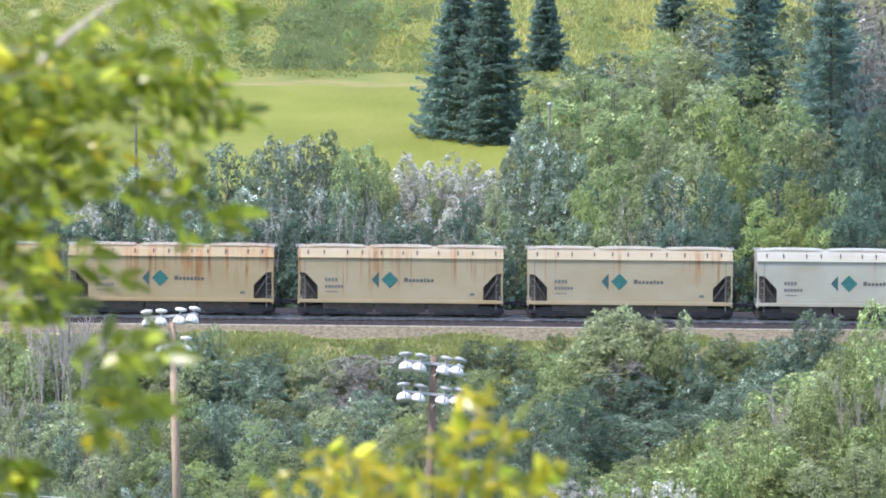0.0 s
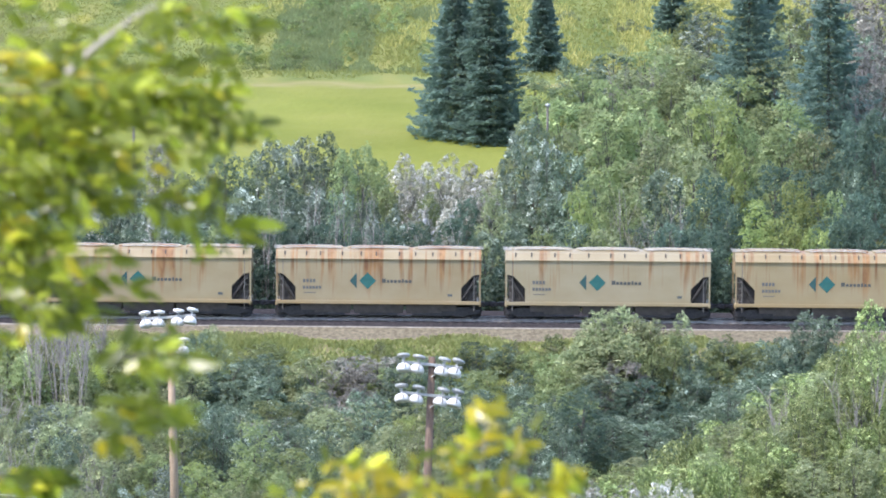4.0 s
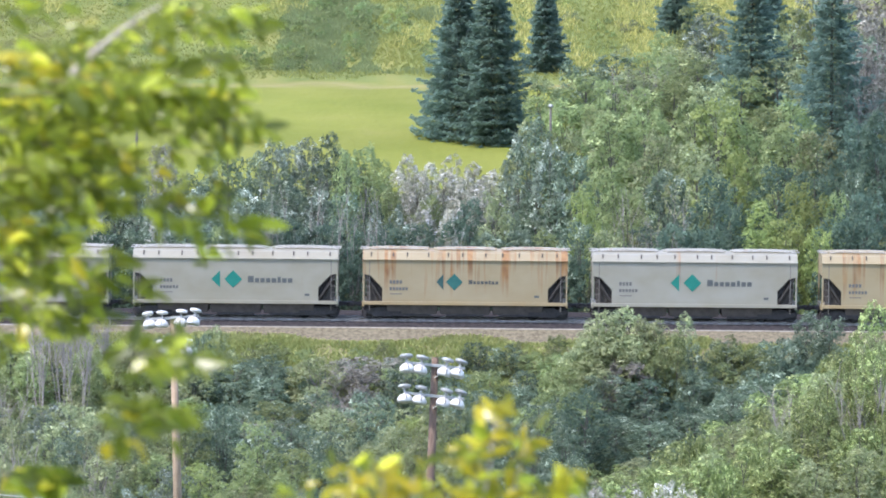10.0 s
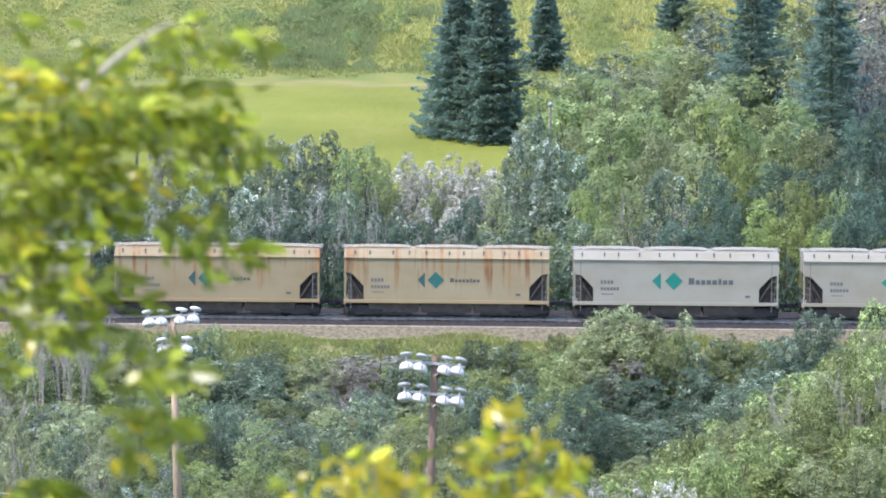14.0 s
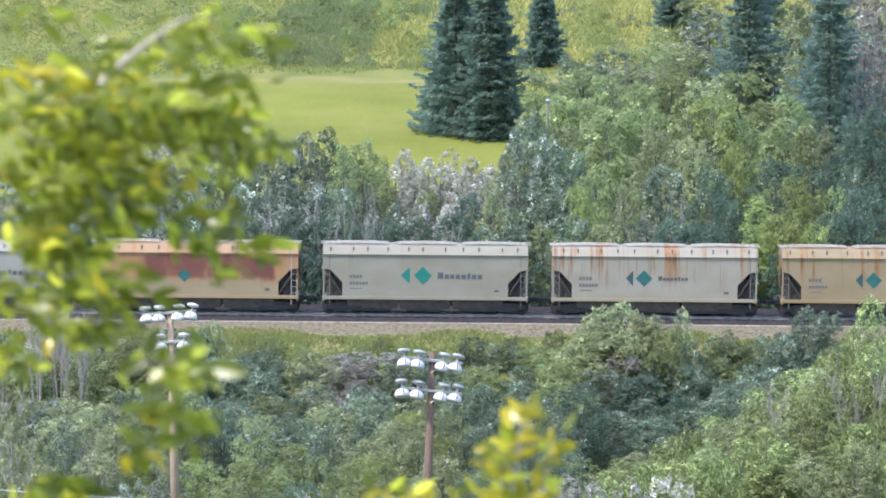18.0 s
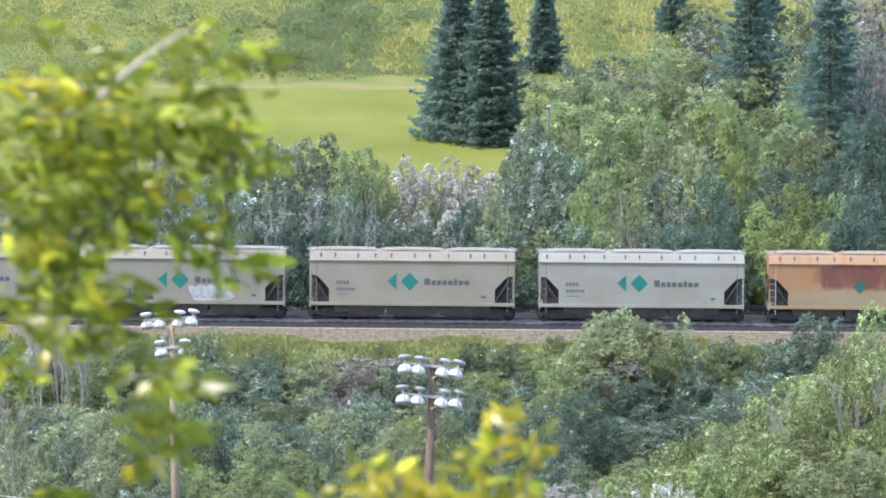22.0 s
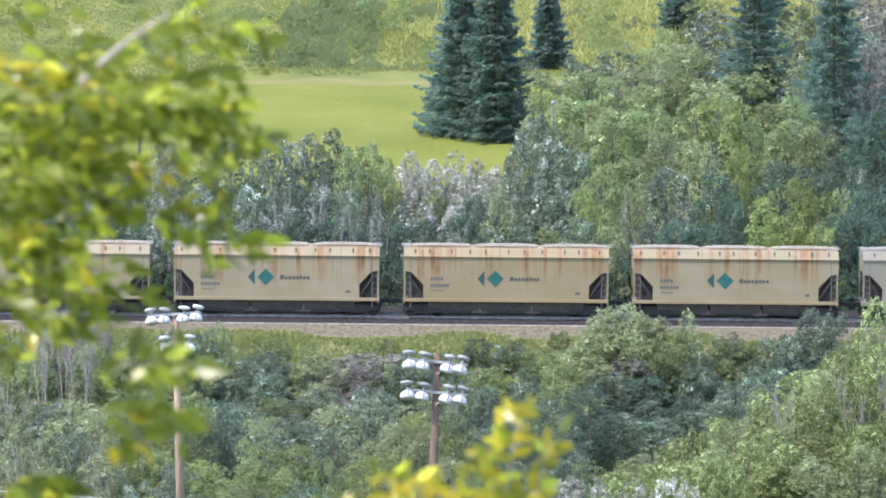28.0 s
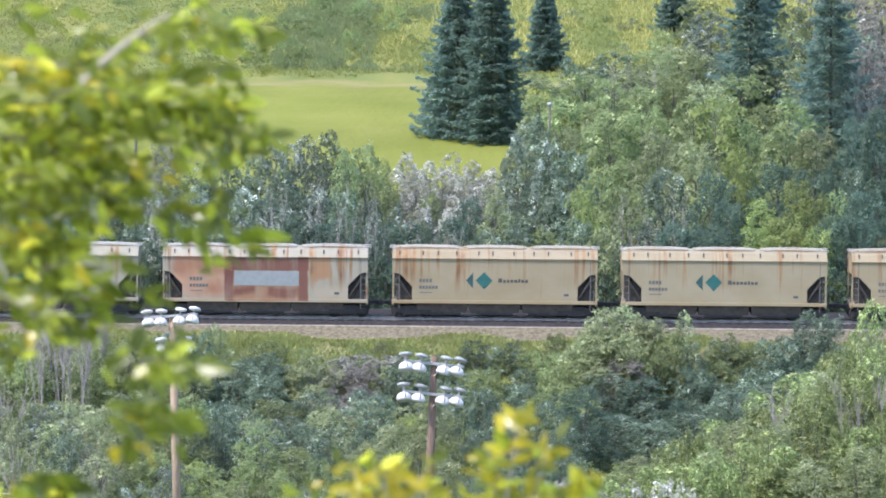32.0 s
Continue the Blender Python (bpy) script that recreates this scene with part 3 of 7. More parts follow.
def spruce_meshes(seed, height, width, airy):
    """Tiers of flat boughs, sagging and turned up at the tips, set with needle sprays, on a straight trunk."""
    rng = np.random.default_rng(seed)
    pts, out, half = [], [], []
    z = height * (0.1 if airy else 0.025)
    while z < height * 0.985:
        k = z / height
        reach = 0.48 * width * (1 - k) ** 0.98 + 0.1
        turn = rng.uniform(0, 6.28)
        boughs = int((13 if airy else 15) - 5 * k)
        for j in range(boughs):
            a = turn + 2 * math.pi * (j + rng.uniform(-0.3, 0.3)) / boughs
            r = reach * (rng.uniform(1.08, 1.4) if rng.random() < 0.28 else rng.uniform(0.62 if airy else 0.78, 1.0))
            m = int(26 + 110 * r / (0.5 * width))
            s = rng.uniform(0.12, 1, m) ** 0.8
            fan = 0.36 * reach * np.sin(np.pi * np.minimum(1, s * 0.98)) ** 1.2 + 0.03
            side = rng.uniform(-1, 1, m) * fan
            dz = -0.34 * r * s + 0.22 * r * s ** 3 - 0.22 * np.abs(side) + rng.normal(0, 0.08, m)
            pts.append(np.stack([math.cos(a) * r * s - math.sin(a) * side, math.sin(a) * r * s + math.cos(a) * side, z + rng.uniform(-0.1, 0.1) + dz], 1))
            out.append(np.stack([math.cos(a) - math.sin(a) * side / fan * 0.7, math.sin(a) + math.cos(a) * side / fan * 0.7, -0.12 + 0 * side], 1))
        z += (0.52 if airy else 0.42) * (1.1 - 0.55 * k) * rng.uniform(0.8, 1.2)
    p, t = np.concatenate(pts), np.concatenate(out)
    n = len(p)
    t = t + rng.normal(size=(n, 3)) * np.array((0.25, 0.25, 0.16))
    t /= np.linalg.norm(t, axis=1)[:, None]
    w = np.cross(t, rng.normal(size=(n, 3)) * 0.9 + np.array((0, 0, 1)))
    w /= np.linalg.norm(w, axis=1)[:, None]
    size = 0.19 * rng.uniform(0.6, 1.3, (n, 1))
    v = np.stack([p - t * size * 0.7, p + w * size * 0.4, p + t * size, p - w * size * 0.4], 1).reshape(-1, 3)
    f = [(4 * i, 4 * i + 1, 4 * i + 2, 4 * i + 3) for i in range(n)]
    b = Build().tube([(0, 0, -0.4), (0, 0, height * 0.5), (0, 0, height)], [0.2, 0.12, 0.02], 8)
    return fast_mesh("boughs", v.tolist(), f), fast_mesh("trunk", b.v, b.f)


def spruce(x, y, h, w, seed, airy=False):
    boughs, trunk = spruce_meshes(seed, h, w, airy)
    top = new("spruce_tree")
    top.matrix_basis = pose(x, y, ground_z(x, y) - 0.1)
    part("trunk", trunk, BARK, top)
    part("crown", boughs, LEAF["needle"], top)
    tagged(top, "tall dark blue-green spruce with " + ("thin airy boughs" if airy else "dense boughs down to the ground"), "spruce", group="spruces")


def grass_patch(name, label, material, seed, count, inside, height, blades=3, surface=ground_z):
    """Tufts of grass and weeds, one object."""
    rng = random.Random(seed)
    v, f = [], []
    done = 0
    while done < count:
        x, y, ok, k = inside(rng)
        if not ok:
            continue
        done += 1
        z = surface(x, y)
        for _ in range(blades):
            a, h = rng.uniform(0, 6.28), height * k * rng.uniform(0.5, 1.3)
            px, py = x + rng.uniform(-0.25, 0.25), y + rng.uniform(-0.25, 0.25)
            c, s, w = math.cos(a), math.sin(a), 0.06 * rng.uniform(0.6, 1.5)
            lx, ly = rng.uniform(-0.75, 0.75) * h, rng.uniform(-0.75, 0.75) * h
            n = len(v)
            v += [(px - c * w, py - s * w, z - 0.05), (px + c * w, py + s * w, z - 0.05), (px + lx + c * w * 0.3, py + ly + s * w * 0.3, z + h), (px + lx - c * w * 0.3, py + ly - s * w * 0.3, z + h)]
            f.append((n, n + 1, n + 2, n + 3))
    me = fast_mesh(name, v, f)
    me.materials.append(material)
    tagged(new(name, me), label, "grass", kind="stuff")


# ---------------------------------------------------------------- the train

PITCH, HALF = 14.44, 6.45
CAR = {}


def car_meshes():
    e, c = HALF, 5.21
    side = [(-c, 1.2), (c, 1.2), (c, 2.05), (c + 0.75, 2.84), (e, 2.92), (e, 3.74), (-e, 3.74), (-e, 2.92), (-c - 0.75, 2.84), (-c, 2.05)]
    CAR["side_panel"] = Build().prism(side, -0.03, 0.03).mesh("side_panel")
    CAR["side_sill"] = Build().box(-e, e, -0.05, 0.05, 0.98, 1.197, 0.015).mesh("side_sill")
    CAR["top_chord"] = Build().box(-e - 0.03, e + 0.03, -0.045, 0.045, 3.72, 3.80, 0.01).box(-e - 0.03, e + 0.03, -0.12, 0.12, 3.803, 3.87, 0.01).mesh("top_chord")
    arch = [(-1.56, 3.86), (-1.48, 3.96), (-1.24, 4.24), (-0.9, 4.34), (0, 4.4), (0.9, 4.34), (1.24, 4.24), (1.48, 3.96), (1.56, 3.86), (1.2, 3.84), (-1.2, 3.84)]
    CAR["roof"] = Build().prism(arch, -e, e, "x").mesh("roof")
    b = Build().prism([(-1.45, 4.04), (-1.4, 4.02), (-1.22, 4.25), (-1.28, 4.28)], -0.04, 0.04, "x")
    CAR["roof_clip"] = b.mesh("roof_clip")
    b, ring = Build(), [(-0.46, 4.34), (-0.42, 4.44), (0, 4.48), (0.42, 4.44), (0.46, 4.34)]
    for i in range(6):
        rise = [0.06 * math.sin(math.pi * (i + q) / 6) for q in (0, 1)]
        xs = (-1.98 + 0.66 * i, -1.98 + 0.66 * (i + 1))
        p = [(x, y, z + (r if z > 4.4 else 0)) for x, r in zip(xs, rise) for y, z in ring]
        b.add(p, [(0, 1, 2, 3, 4), (9, 8, 7, 6, 5)] + [(q, (q + 1) % 5, 5 + (q + 1) % 5, 5 + q) for q in range(5)])
    CAR["hatch_cover"] = b.mesh("hatch_cover")
    b = Build()
    for x0, x1 in ((-6.62, -6.05), (-5.92, -2.35), (-1.75, 1.85), (2.45, 5.98), (6.08, 6.62)):
        for i in range(3):
            for j in range(6):
                w = (x1 - x0) / 6
                za, zb = (0.045 * math.sin(math.pi * q / 6) ** 0.5 * (x1 - x0 > 1) for q in (j, j + 1))
                y0, y1, u0, u1 = -0.18 + i * 0.14, -0.1 + i * 0.14, x0 + j * w, x0 + (j + 1) * w
                b.add([(u0, y0, za), (u1, y0, zb), (u1, y1, zb), (u0, y1, za), (u0, y0, za + 0.03), (u1, y0, zb + 0.03), (u1, y1, zb + 0.03), (u0, y1, za + 0.03)],
                      [(0, 3, 2, 1), (4, 5, 6, 7), (0, 1, 5, 4), (2, 3, 7, 6), (0, 4, 7, 3), (1, 2, 6, 5)])
    CAR["running_board"] = b.mesh("running_board")
    CAR["slope_sheet"] = Build().prism([(5.1, 1.15), (5.2, 1.15), (6.39, 2.95), (6.29, 3.0)], -1.5, 1.5).mesh("slope_sheet")
    CAR["end_wall"] = Build().box(6.33, 6.39, -1.5, 1.5, 2.93, 3.86, 0.01).mesh("end_wall")
    b = Build().box(5.15, e, -1.48, 1.48, 1.0, 1.12, 0.02)
    b.box(6.33, e + 0.02, -1.5, 1.5, 0.86, 1.15, 0.02)
    CAR["end_platform"] = b.mesh("end_platform")
    web = [(c - 0.1, 1.1), (e - 0.25, 1.1), (e - 0.25, 2.95), (c + 0.6, 2.95), (c - 0.1, 2.1)]
    CAR["end_web"] = Build().prism(web, -0.03, 0.03).mesh("end_web")
    CAR["corner_post"] = Build().box(-0.05, 0.05, -0.05, 0.05, 1.12, 3.72, 0.01).mesh("corner_post")
    CAR["ladder_rail"] = Build().box(-0.022, 0.022, -0.022, 0.022, 0.6, 3.72).mesh("ladder_rail")
    CAR["rung"] = Build().box(-0.2, 0.2, -0.014, 0.014, -0.014, 0.014).mesh("rung")
    CAR["brace"] = Build().tube([(5.35, 0, 1.12), (6.3, 0, 2.8)], [0.05, 0.05], 6).mesh("brace")
    CAR["centre_sill"] = Build().box(-6.7, 6.7, -0.3, 0.3, 0.72, 1.0, 0.02).mesh("centre_sill")
    b = Build().box(6.65, 7.05, -0.11, 0.11, 0.76, 0.98, 0.03).box(6.98, 7.24, -0.2, 0.2, 0.7, 1.02, 0.05)
    CAR["coupler"] = b.mesh("coupler")
    b = Build()
    b.add([(-1.62, -1.42, 1.18), (1.62, -1.42, 1.18), (1.62, 1.42, 1.18), (-1.62, 1.42, 1.18), (-1.55, -1.0, 0.34), (1.55, -1.0, 0.34), (1.55, 1.0, 0.34), (-1.55, 1.0, 0.34)],
          [(0, 1, 2, 3), (7, 6, 5, 4), (0, 4, 5, 1), (1, 5, 6, 2), (2, 6, 7, 3), (3, 7, 4, 0)])
    CAR["hopper_bay"] = b.mesh("hopper_bay")
    CAR["outlet_gate"] = Build().box(-1.2, 1.2, -1.05, 1.05, 0.2, 0.36, 0.02).mesh("outlet_gate")
    CAR["brake_cylinder"] = Build().lathe([(0.13, -0.45), (0.16, -0.4), (0.16, 0.3), (0.08, 0.45)], (5.95, 0, 1.5), 10, "y").mesh("brake_cylinder")
    frame_line = [(-1.2, 0.36), (-1.2, 0.6), (-0.75, 0.66), (-0.4, 0.8), (0.4, 0.8), (0.75, 0.66), (1.2, 0.6), (1.2, 0.36), (0.75, 0.36), (0.42, 0.2), (-0.42, 0.2), (-0.75, 0.36)]
    CAR["side_frame"] = Build().prism(frame_line, -0.09, 0.09).mesh("side_frame")
    CAR["truck"] = Build().box(-0.22, 0.22, -1.0, 1.0, 0.4, 0.72, 0.04).mesh("truck")
    b = Build().lathe([(0.08, -1.05), (0.08, 1.05)], (0, 0, 0), 10, "y")
    for s in (-1, 1):
        b.lathe([(0.44, s * 0.70), (0.42, s * 0.74), (0.42, s * 0.83), (0.36, s * 0.835), (0.3, s * 0.79), (0.12, s * 0.79)], (0, 0, 0), 20, "y")
        b.box(-0.28, 0.28, s * 0.80 - 0.03, s * 0.80 + 0.03, -0.05, 0.05)
    CAR["wheelset"] = b.mesh("wheelset")
    CAR["logo_triangle"] = Build().prism([(-0.32, 0), (0.2, 0.5), (0.2, -0.5)], -0.012, 0).mesh("logo_triangle")
    CAR["logo_diamond"] = Build().prism([(-0.53, 0), (0, 0.53), (0.53, 0), (0, -0.53)], -0.012, 0).mesh("logo_diamond")


def bars(name, side, material, x, z, widths, height, gap, uneven=()):
    """Plain bars that stand for lettering, each a part of its own."""
    for i, w in enumerate(widths):
        k = uneven[i] if i < len(uneven) else 1.0
        part(name, CAR["bar"], material, side, m=Matrix.LocRotScale((x, -0.034, z), None, (w, 1, height * k)))
        x += w + gap


WHEELSETS = []
# stained fields: x from, to, z from, to, softness, strength, colour
ZONES = {
    "washed": ((-6.7, 6.7, 1.9, 4.3, 0.6, 0.9, (0.31, 0.155, 0.065)), (-6.6, -3.4, 1.6, 3.2, 0.8, 0.5, (0.3, 0.17, 0.09)), (-3.7, 5.0, 2.55, 3.85, 0.35, 0.6, (0.2, 0.085, 0.05)),
               (-3.3, 0.8, 2.15, 3.85, 0.3, 0.95, (0.13, 0.048, 0.036)), (0.5, 5.2, 2.05, 3.85, 0.3, 1.0, (0.13, 0.048, 0.036))),
    "patched": ((-6.1, -2.2, 1.1, 4.4, 0.5, 0.9, (0.36, 0.2, 0.12)), (-6.2, -2.0, 2.5, 4.0, 0.6, 0.7, (0.22, 0.1, 0.055)), (-4.2, -2.2, 1.0, 2.4, 0.6, 0.75, (0.24, 0.11, 0.06)),
                (-2.6, -1.9, 1.0, 4.0, 0.1, 1.0, (0.125, 0.048, 0.036)), (-2.6, 2.75, 2.9, 3.85, 0.1, 0.95, (0.14, 0.056, 0.038)), (2.0, 2.75, 1.0, 4.0, 0.1, 0.95, (0.14, 0.056, 0.038)),
                (-2.1, 2.2, 1.0, 2.1, 0.12, 0.85, (0.24, 0.12, 0.06)), (0.0, 2.2, 1.1, 2.1, 0.3, 0.9, (0.13, 0.05, 0.036)), (-2.1, -0.6, 1.3, 2.1, 0.3, 0.9, (0.13, 0.05, 0.036)),
                (3.0, 4.2, 2.3, 4.0, 0.3, 0.8, (0.28, 0.14, 0.06)), (2.7, 6.0, 1.0, 2.2, 0.5, 0.3, (0.4, 0.3, 0.2)))}
GREY, WHITE = (0.56, 0.56, 0.53), (0.66, 0.68, 0.66)
LABELS = {"tan": "cream-tan covered hopper wagon with rust streaks and a teal diamond mark", "grey": "clean grey covered hopper wagon with a large teal diamond mark",
          "white": "pale grey-white covered hopper wagon with light rust runs", "washed": "hopper wagon with broad brown rust over its upper side",
          "patched": "white hopper wagon with a brown painted-out field and a pale patch", "tagged": "grey hopper wagon with two spray-painted tags low on its side"}


def hopper_wagon(k, look_of, base, rust, seed):
    new_style = look_of in ("grey", "tagged")
    steel = BOARD if look_of == "washed" else LADDER
    paint = car_paint("wagon_paint", base, rust, seed, ZONES.get(look_of, ()))
    dusty = car_paint("dusty_roof_paint", tuple(v * 0.93 for v in base), rust, seed, ((-7, 7, 3.5, 4.6, 0.3, 0.6, (0.3, 0.16, 0.075)),) if look_of == "washed" else ())
    car = new("hopper_wagon")
    tagged(car, LABELS[look_of], "hopper wagon", group="wagons of the train")
    for s in (-1, 1):
        sd = part("side_panel", CAR["side_panel"], paint, car, m=pose(0, s * 1.53, 0, 0, 0, 0))
        if s < 0:
            near_side = sd
        part("side_sill", CAR["side_sill"], paint, car, m=pose(0, s * 1.53, 0))
        part("top_chord", CAR["top_chord"], paint, car, m=pose(0, s * 1.53, 0))
        part("running_board", CAR["running_board"], BOARD, car, "pale open-grid running board", m=pose(0, s * 0.55, 4.41))
        turn = pose(0, 0, 0, 0, 0, 0 if s > 0 else 180)
        # end recess parts carry their shade as a dark base colour
        part("slope_sheet", CAR["slope_sheet"], DARK_STEEL, car, "slope sheet coloured dark for the shade there", m=turn)
        for nm in ("end_wall", "end_platform"):
            part(nm, CAR[nm], paint, car, m=turn)
        part("coupler", CAR["coupler"], IRON, car, "black cast coupler", m=turn)
        for side in (-1, 1):
            part("corner_post", CAR["corner_post"], paint, car, m=pose(s * 6.39, side * 1.5, 0))
            part("end_web", CAR["end_web"], DARK_STEEL, car, "web plate inside the open end, coloured dark for the shade there", m=turn @ pose(0, side * 1.1, 0))
            part("brace", CAR["brace"], DARK_STEEL, car, m=turn @ pose(0, side * 1.3, 0))
            lad = part("ladder_rail", CAR["ladder_rail"], steel, car, "slim ladder at the end of the side", m=pose(s * 6.01, side * 1.54, 0))
            for j in range(4):
                part("rung", CAR["rung"], steel, lad, m=pose(s * 0.2, 0, 1.35 + j * 0.4))
        truck = part("truck", CAR["truck"], IRON, car, "dark cast-steel truck", m=pose(s * 5.2, 0, 0))
        for side in (-1, 1):
            part("side_frame", CAR["side_frame"], IRON, truck, m=pose(0, side * 1.0, 0))
        for d in (-0.89, 0.89):
            ws = part("wheelset", CAR["wheelset"], IRON, truck)
            ws.matrix_parent_inverse = pose(d, 0, 0.42)
            WHEELSETS.append(ws)
    part("brake_cylinder", CAR["brake_cylinder"], IRON, car)
    part("roof", CAR["roof"], dusty, car)
    for x in (-4.25, 0, 4.25):
        part("hatch_cover", CAR["hatch_cover"], dusty, car, m=pose(x, 0, 0))
        part("hopper_bay", CAR["hopper_bay"], BAY, car, "dark sloping discharge bay", m=pose(x * 0.78, 0, 0))
        part("outlet_gate", CAR["outlet_gate"], IRON, car, m=pose(x * 0.78, 0, 0))
    for i in range(11):
        for s in (0, 180):
            part("roof_clip", CAR["roof_clip"], DARK_STEEL, car, m=pose(-5.85 + 1.17 * i + 0.16 * math.sin(seed * 3.1 + i * 2.3), 0, 0, 0, 0, s))
    part("centre_sill", CAR["centre_sill"], IRON, car)
    teal, ink = (TEAL, INK) if new_style else (TEAL_OLD, INK_OLD)
    at = (-0.15, 2.53, 1.06) if new_style else (-0.68, 2.46, 1.0)
    if look_of == "washed":
        at = (-0.7, 2.42, 0.82)
    if look_of != "patched":
        part("logo_diamond", CAR["logo_diamond"], teal, near_side, "teal diamond", m=Matrix.LocRotScale((at[0], -0.034, at[1]), None, (at[2], 1, at[2])))
        if look_of != "washed":
            part("logo_triangle", CAR["logo_triangle"], teal if new_style else TEAL_DULL, near_side, "teal triangle", m=Matrix.LocRotScale((at[0] - (0.98 if new_style else 0.86) * at[2], -0.034, at[1]), None, (at[2] * (1 if new_style else 0.85), 1, at[2])))
            if new_style:
                bars("wordmark_bar", near_side, ink, at[0] + 0.93, at[1] - 0.2, (0.36, 0.26, 0.26, 0.27, 0.29, 0.2, 0.28, 0.28), 0.28, 0.085, (1.45, 1, 1, 1, 1, 1.3, 1, 1))
            else:
                bars("wordmark_bar", near_side, ink, at[0] + 0.9, at[1] - 0.12, (0.24, 0.17, 0.17, 0.18, 0.19, 0.13, 0.18, 0.18), 0.18, 0.06, (1.45, 1, 1, 1, 1, 1.3, 1, 1))
    if look_of != "washed":
        bars("mark_bar", near_side, MARK, -4.75, 2.33, (0.15,) * 4, 0.22, 0.06)
        bars("number_bar", near_side, MARK, -4.75, 1.92, (0.15,) * 6, 0.19, 0.05)
        bars("stencil_bar", near_side, MARK, -4.7, 1.66, (0.75,), 0.05, 0)
    bars("plate_bar", near_side, INK, 4.35, 1.5, (0.3,), 0.15, 0)
    if look_of == "patched":
        part("pale_patch", Build().box(-1.95, 2.12, -0.012, 0, 2.03, 2.96).mesh("pale_patch"), PATCH, near_side, "pale rectangular patch", m=pose(0, -0.034, 0))
    if look_of == "tagged":
        graffiti(near_side)
    return car


def graffiti(side):
    rng = random.Random(4)

    def blob(name, material, outline, y):
        part(name, Build().prism(outline, -0.008, 0).mesh(name), material, side, m=pose(0, y, 0))

    def stroke(name, material, pts, wide, y):
        """A painted line through the points."""
        up = [(x + wide * 0.3, z + wide) for x, z in pts]
        blob(name, material, list(pts) + up[::-1], y)

    blob("spray_paint", SPRAY_WHITE, [(0.35, 2.12), (0.62, 2.16), (0.8, 2.05), (1.1, 2.2), (1.5, 2.13), (1.75, 2.24), (2.2, 2.14), (2.7, 2.22), (2.95, 2.05), (3.12, 1.7), (3.3, 1.5), (3.05, 1.28), (2.6, 1.2), (1.9, 1.26), (1.2, 1.18), (0.75, 1.24), (0.6, 1.5), (0.45, 1.8)], -0.034)
    for i in range(5):
        x, k = 0.62 + i * 0.49, rng.uniform(-0.06, 0.06)
        stroke("spray_line", SPRAY_GREY, [(x, 1.98 + k), (x + 0.08, 1.62), (x + 0.14, 1.42 - k)], 0.05, -0.044)
        stroke("spray_line", SPRAY_GREY, [(x + 0.14, 1.4 - k), (x + 0.3, 1.42 + k), (x + 0.42, 1.5)], 0.05, -0.048)
        stroke("spray_line", SPRAY_GREY, [(x + 0.04, 1.75 + k), (x + 0.22, 1.8 - k), (x + 0.36, 1.92)], 0.05, -0.052)
    blob("spray_shape", SPRAY_DARK, [(-4.3, 1.26), (-4.05, 1.5), (-3.9, 1.85), (-3.6, 2.0), (-3.2, 1.9), (-2.9, 2.06), (-2.4, 1.96), (-2.0, 2.05), (-1.7, 1.8), (-1.9, 1.5), (-1.75, 1.28), (-2.6, 1.22), (-3.4, 1.26)], -0.034)
    for i in range(6):
        x, k = -3.95 + i * 0.37, rng.uniform(-0.1, 0.1)
        stroke("spray_line", SPRAY_WHITE, [(x, 1.36 + k), (x + 0.1, 1.66), (x + 0.04, 1.84 + k)], 0.06, -0.044)
        stroke("spray_line", SPRAY_WHITE, [(x + 0.04, 1.84 - k), (x + 0.18, 1.78), (x + 0.26, 1.58 + k)], 0.05, -0.048)


# order of the wagons from the head: look, paint, rust, seed
FIRST_WAGONS = (("white", WHITE, 0.05, 1), ("tan", (0.64, 0.58, 0.46), 0.5, 2), ("tan", (0.64, 0.56, 0.42), 0.65, 3), ("tan", (0.62, 0.52, 0.35), 0.85, 4),
           ("tan", (0.63, 0.56, 0.42), 0.6, 5), ("tan", (0.62, 0.53, 0.38), 0.95, 6), ("tan", (0.62, 0.53, 0.37), 0.85, 7), ("tan", (0.63, 0.55, 0.4), 0.6, 8),
           ("grey", (0.57, 0.58, 0.57), 0.0, 9), ("tan", (0.62, 0.54, 0.4), 0.9, 10), ("grey", GREY, 0.0, 11), ("grey", (0.58, 0.58, 0.56), 0.02, 12))
LAST_WAGONS = (("tan", (0.6, 0.52, 0.38), 0.8, 13), ("tan", (0.55, 0.46, 0.32), 0.8, 14), ("white", (0.6, 0.59, 0.55), 0.85, 15), ("grey", (0.52, 0.52, 0.48), 0.02, 16),
           ("washed", (0.6, 0.5, 0.36), 0.7, 17), ("grey", (0.58, 0.6, 0.6), 0.0, 18), ("grey", (0.54, 0.52, 0.47), 0.05, 19), ("tagged", (0.52, 0.51, 0.47), 0.05, 20),
           ("grey", (0.52, 0.51, 0.47), 0.03, 21), ("tan", (0.62, 0.54, 0.4), 0.8, 22), ("tan", (0.62, 0.52, 0.36), 0.72, 23), ("tan", (0.64, 0.56, 0.42), 0.68, 24),
           ("tan", (0.64, 0.57, 0.44), 0.62, 25), ("tan", (0.63, 0.55, 0.42), 0.72, 26), ("patched", (0.64, 0.62, 0.57), 0.8, 27), ("white", (0.6, 0.6, 0.54), 0.5, 28))
WAGONS = []


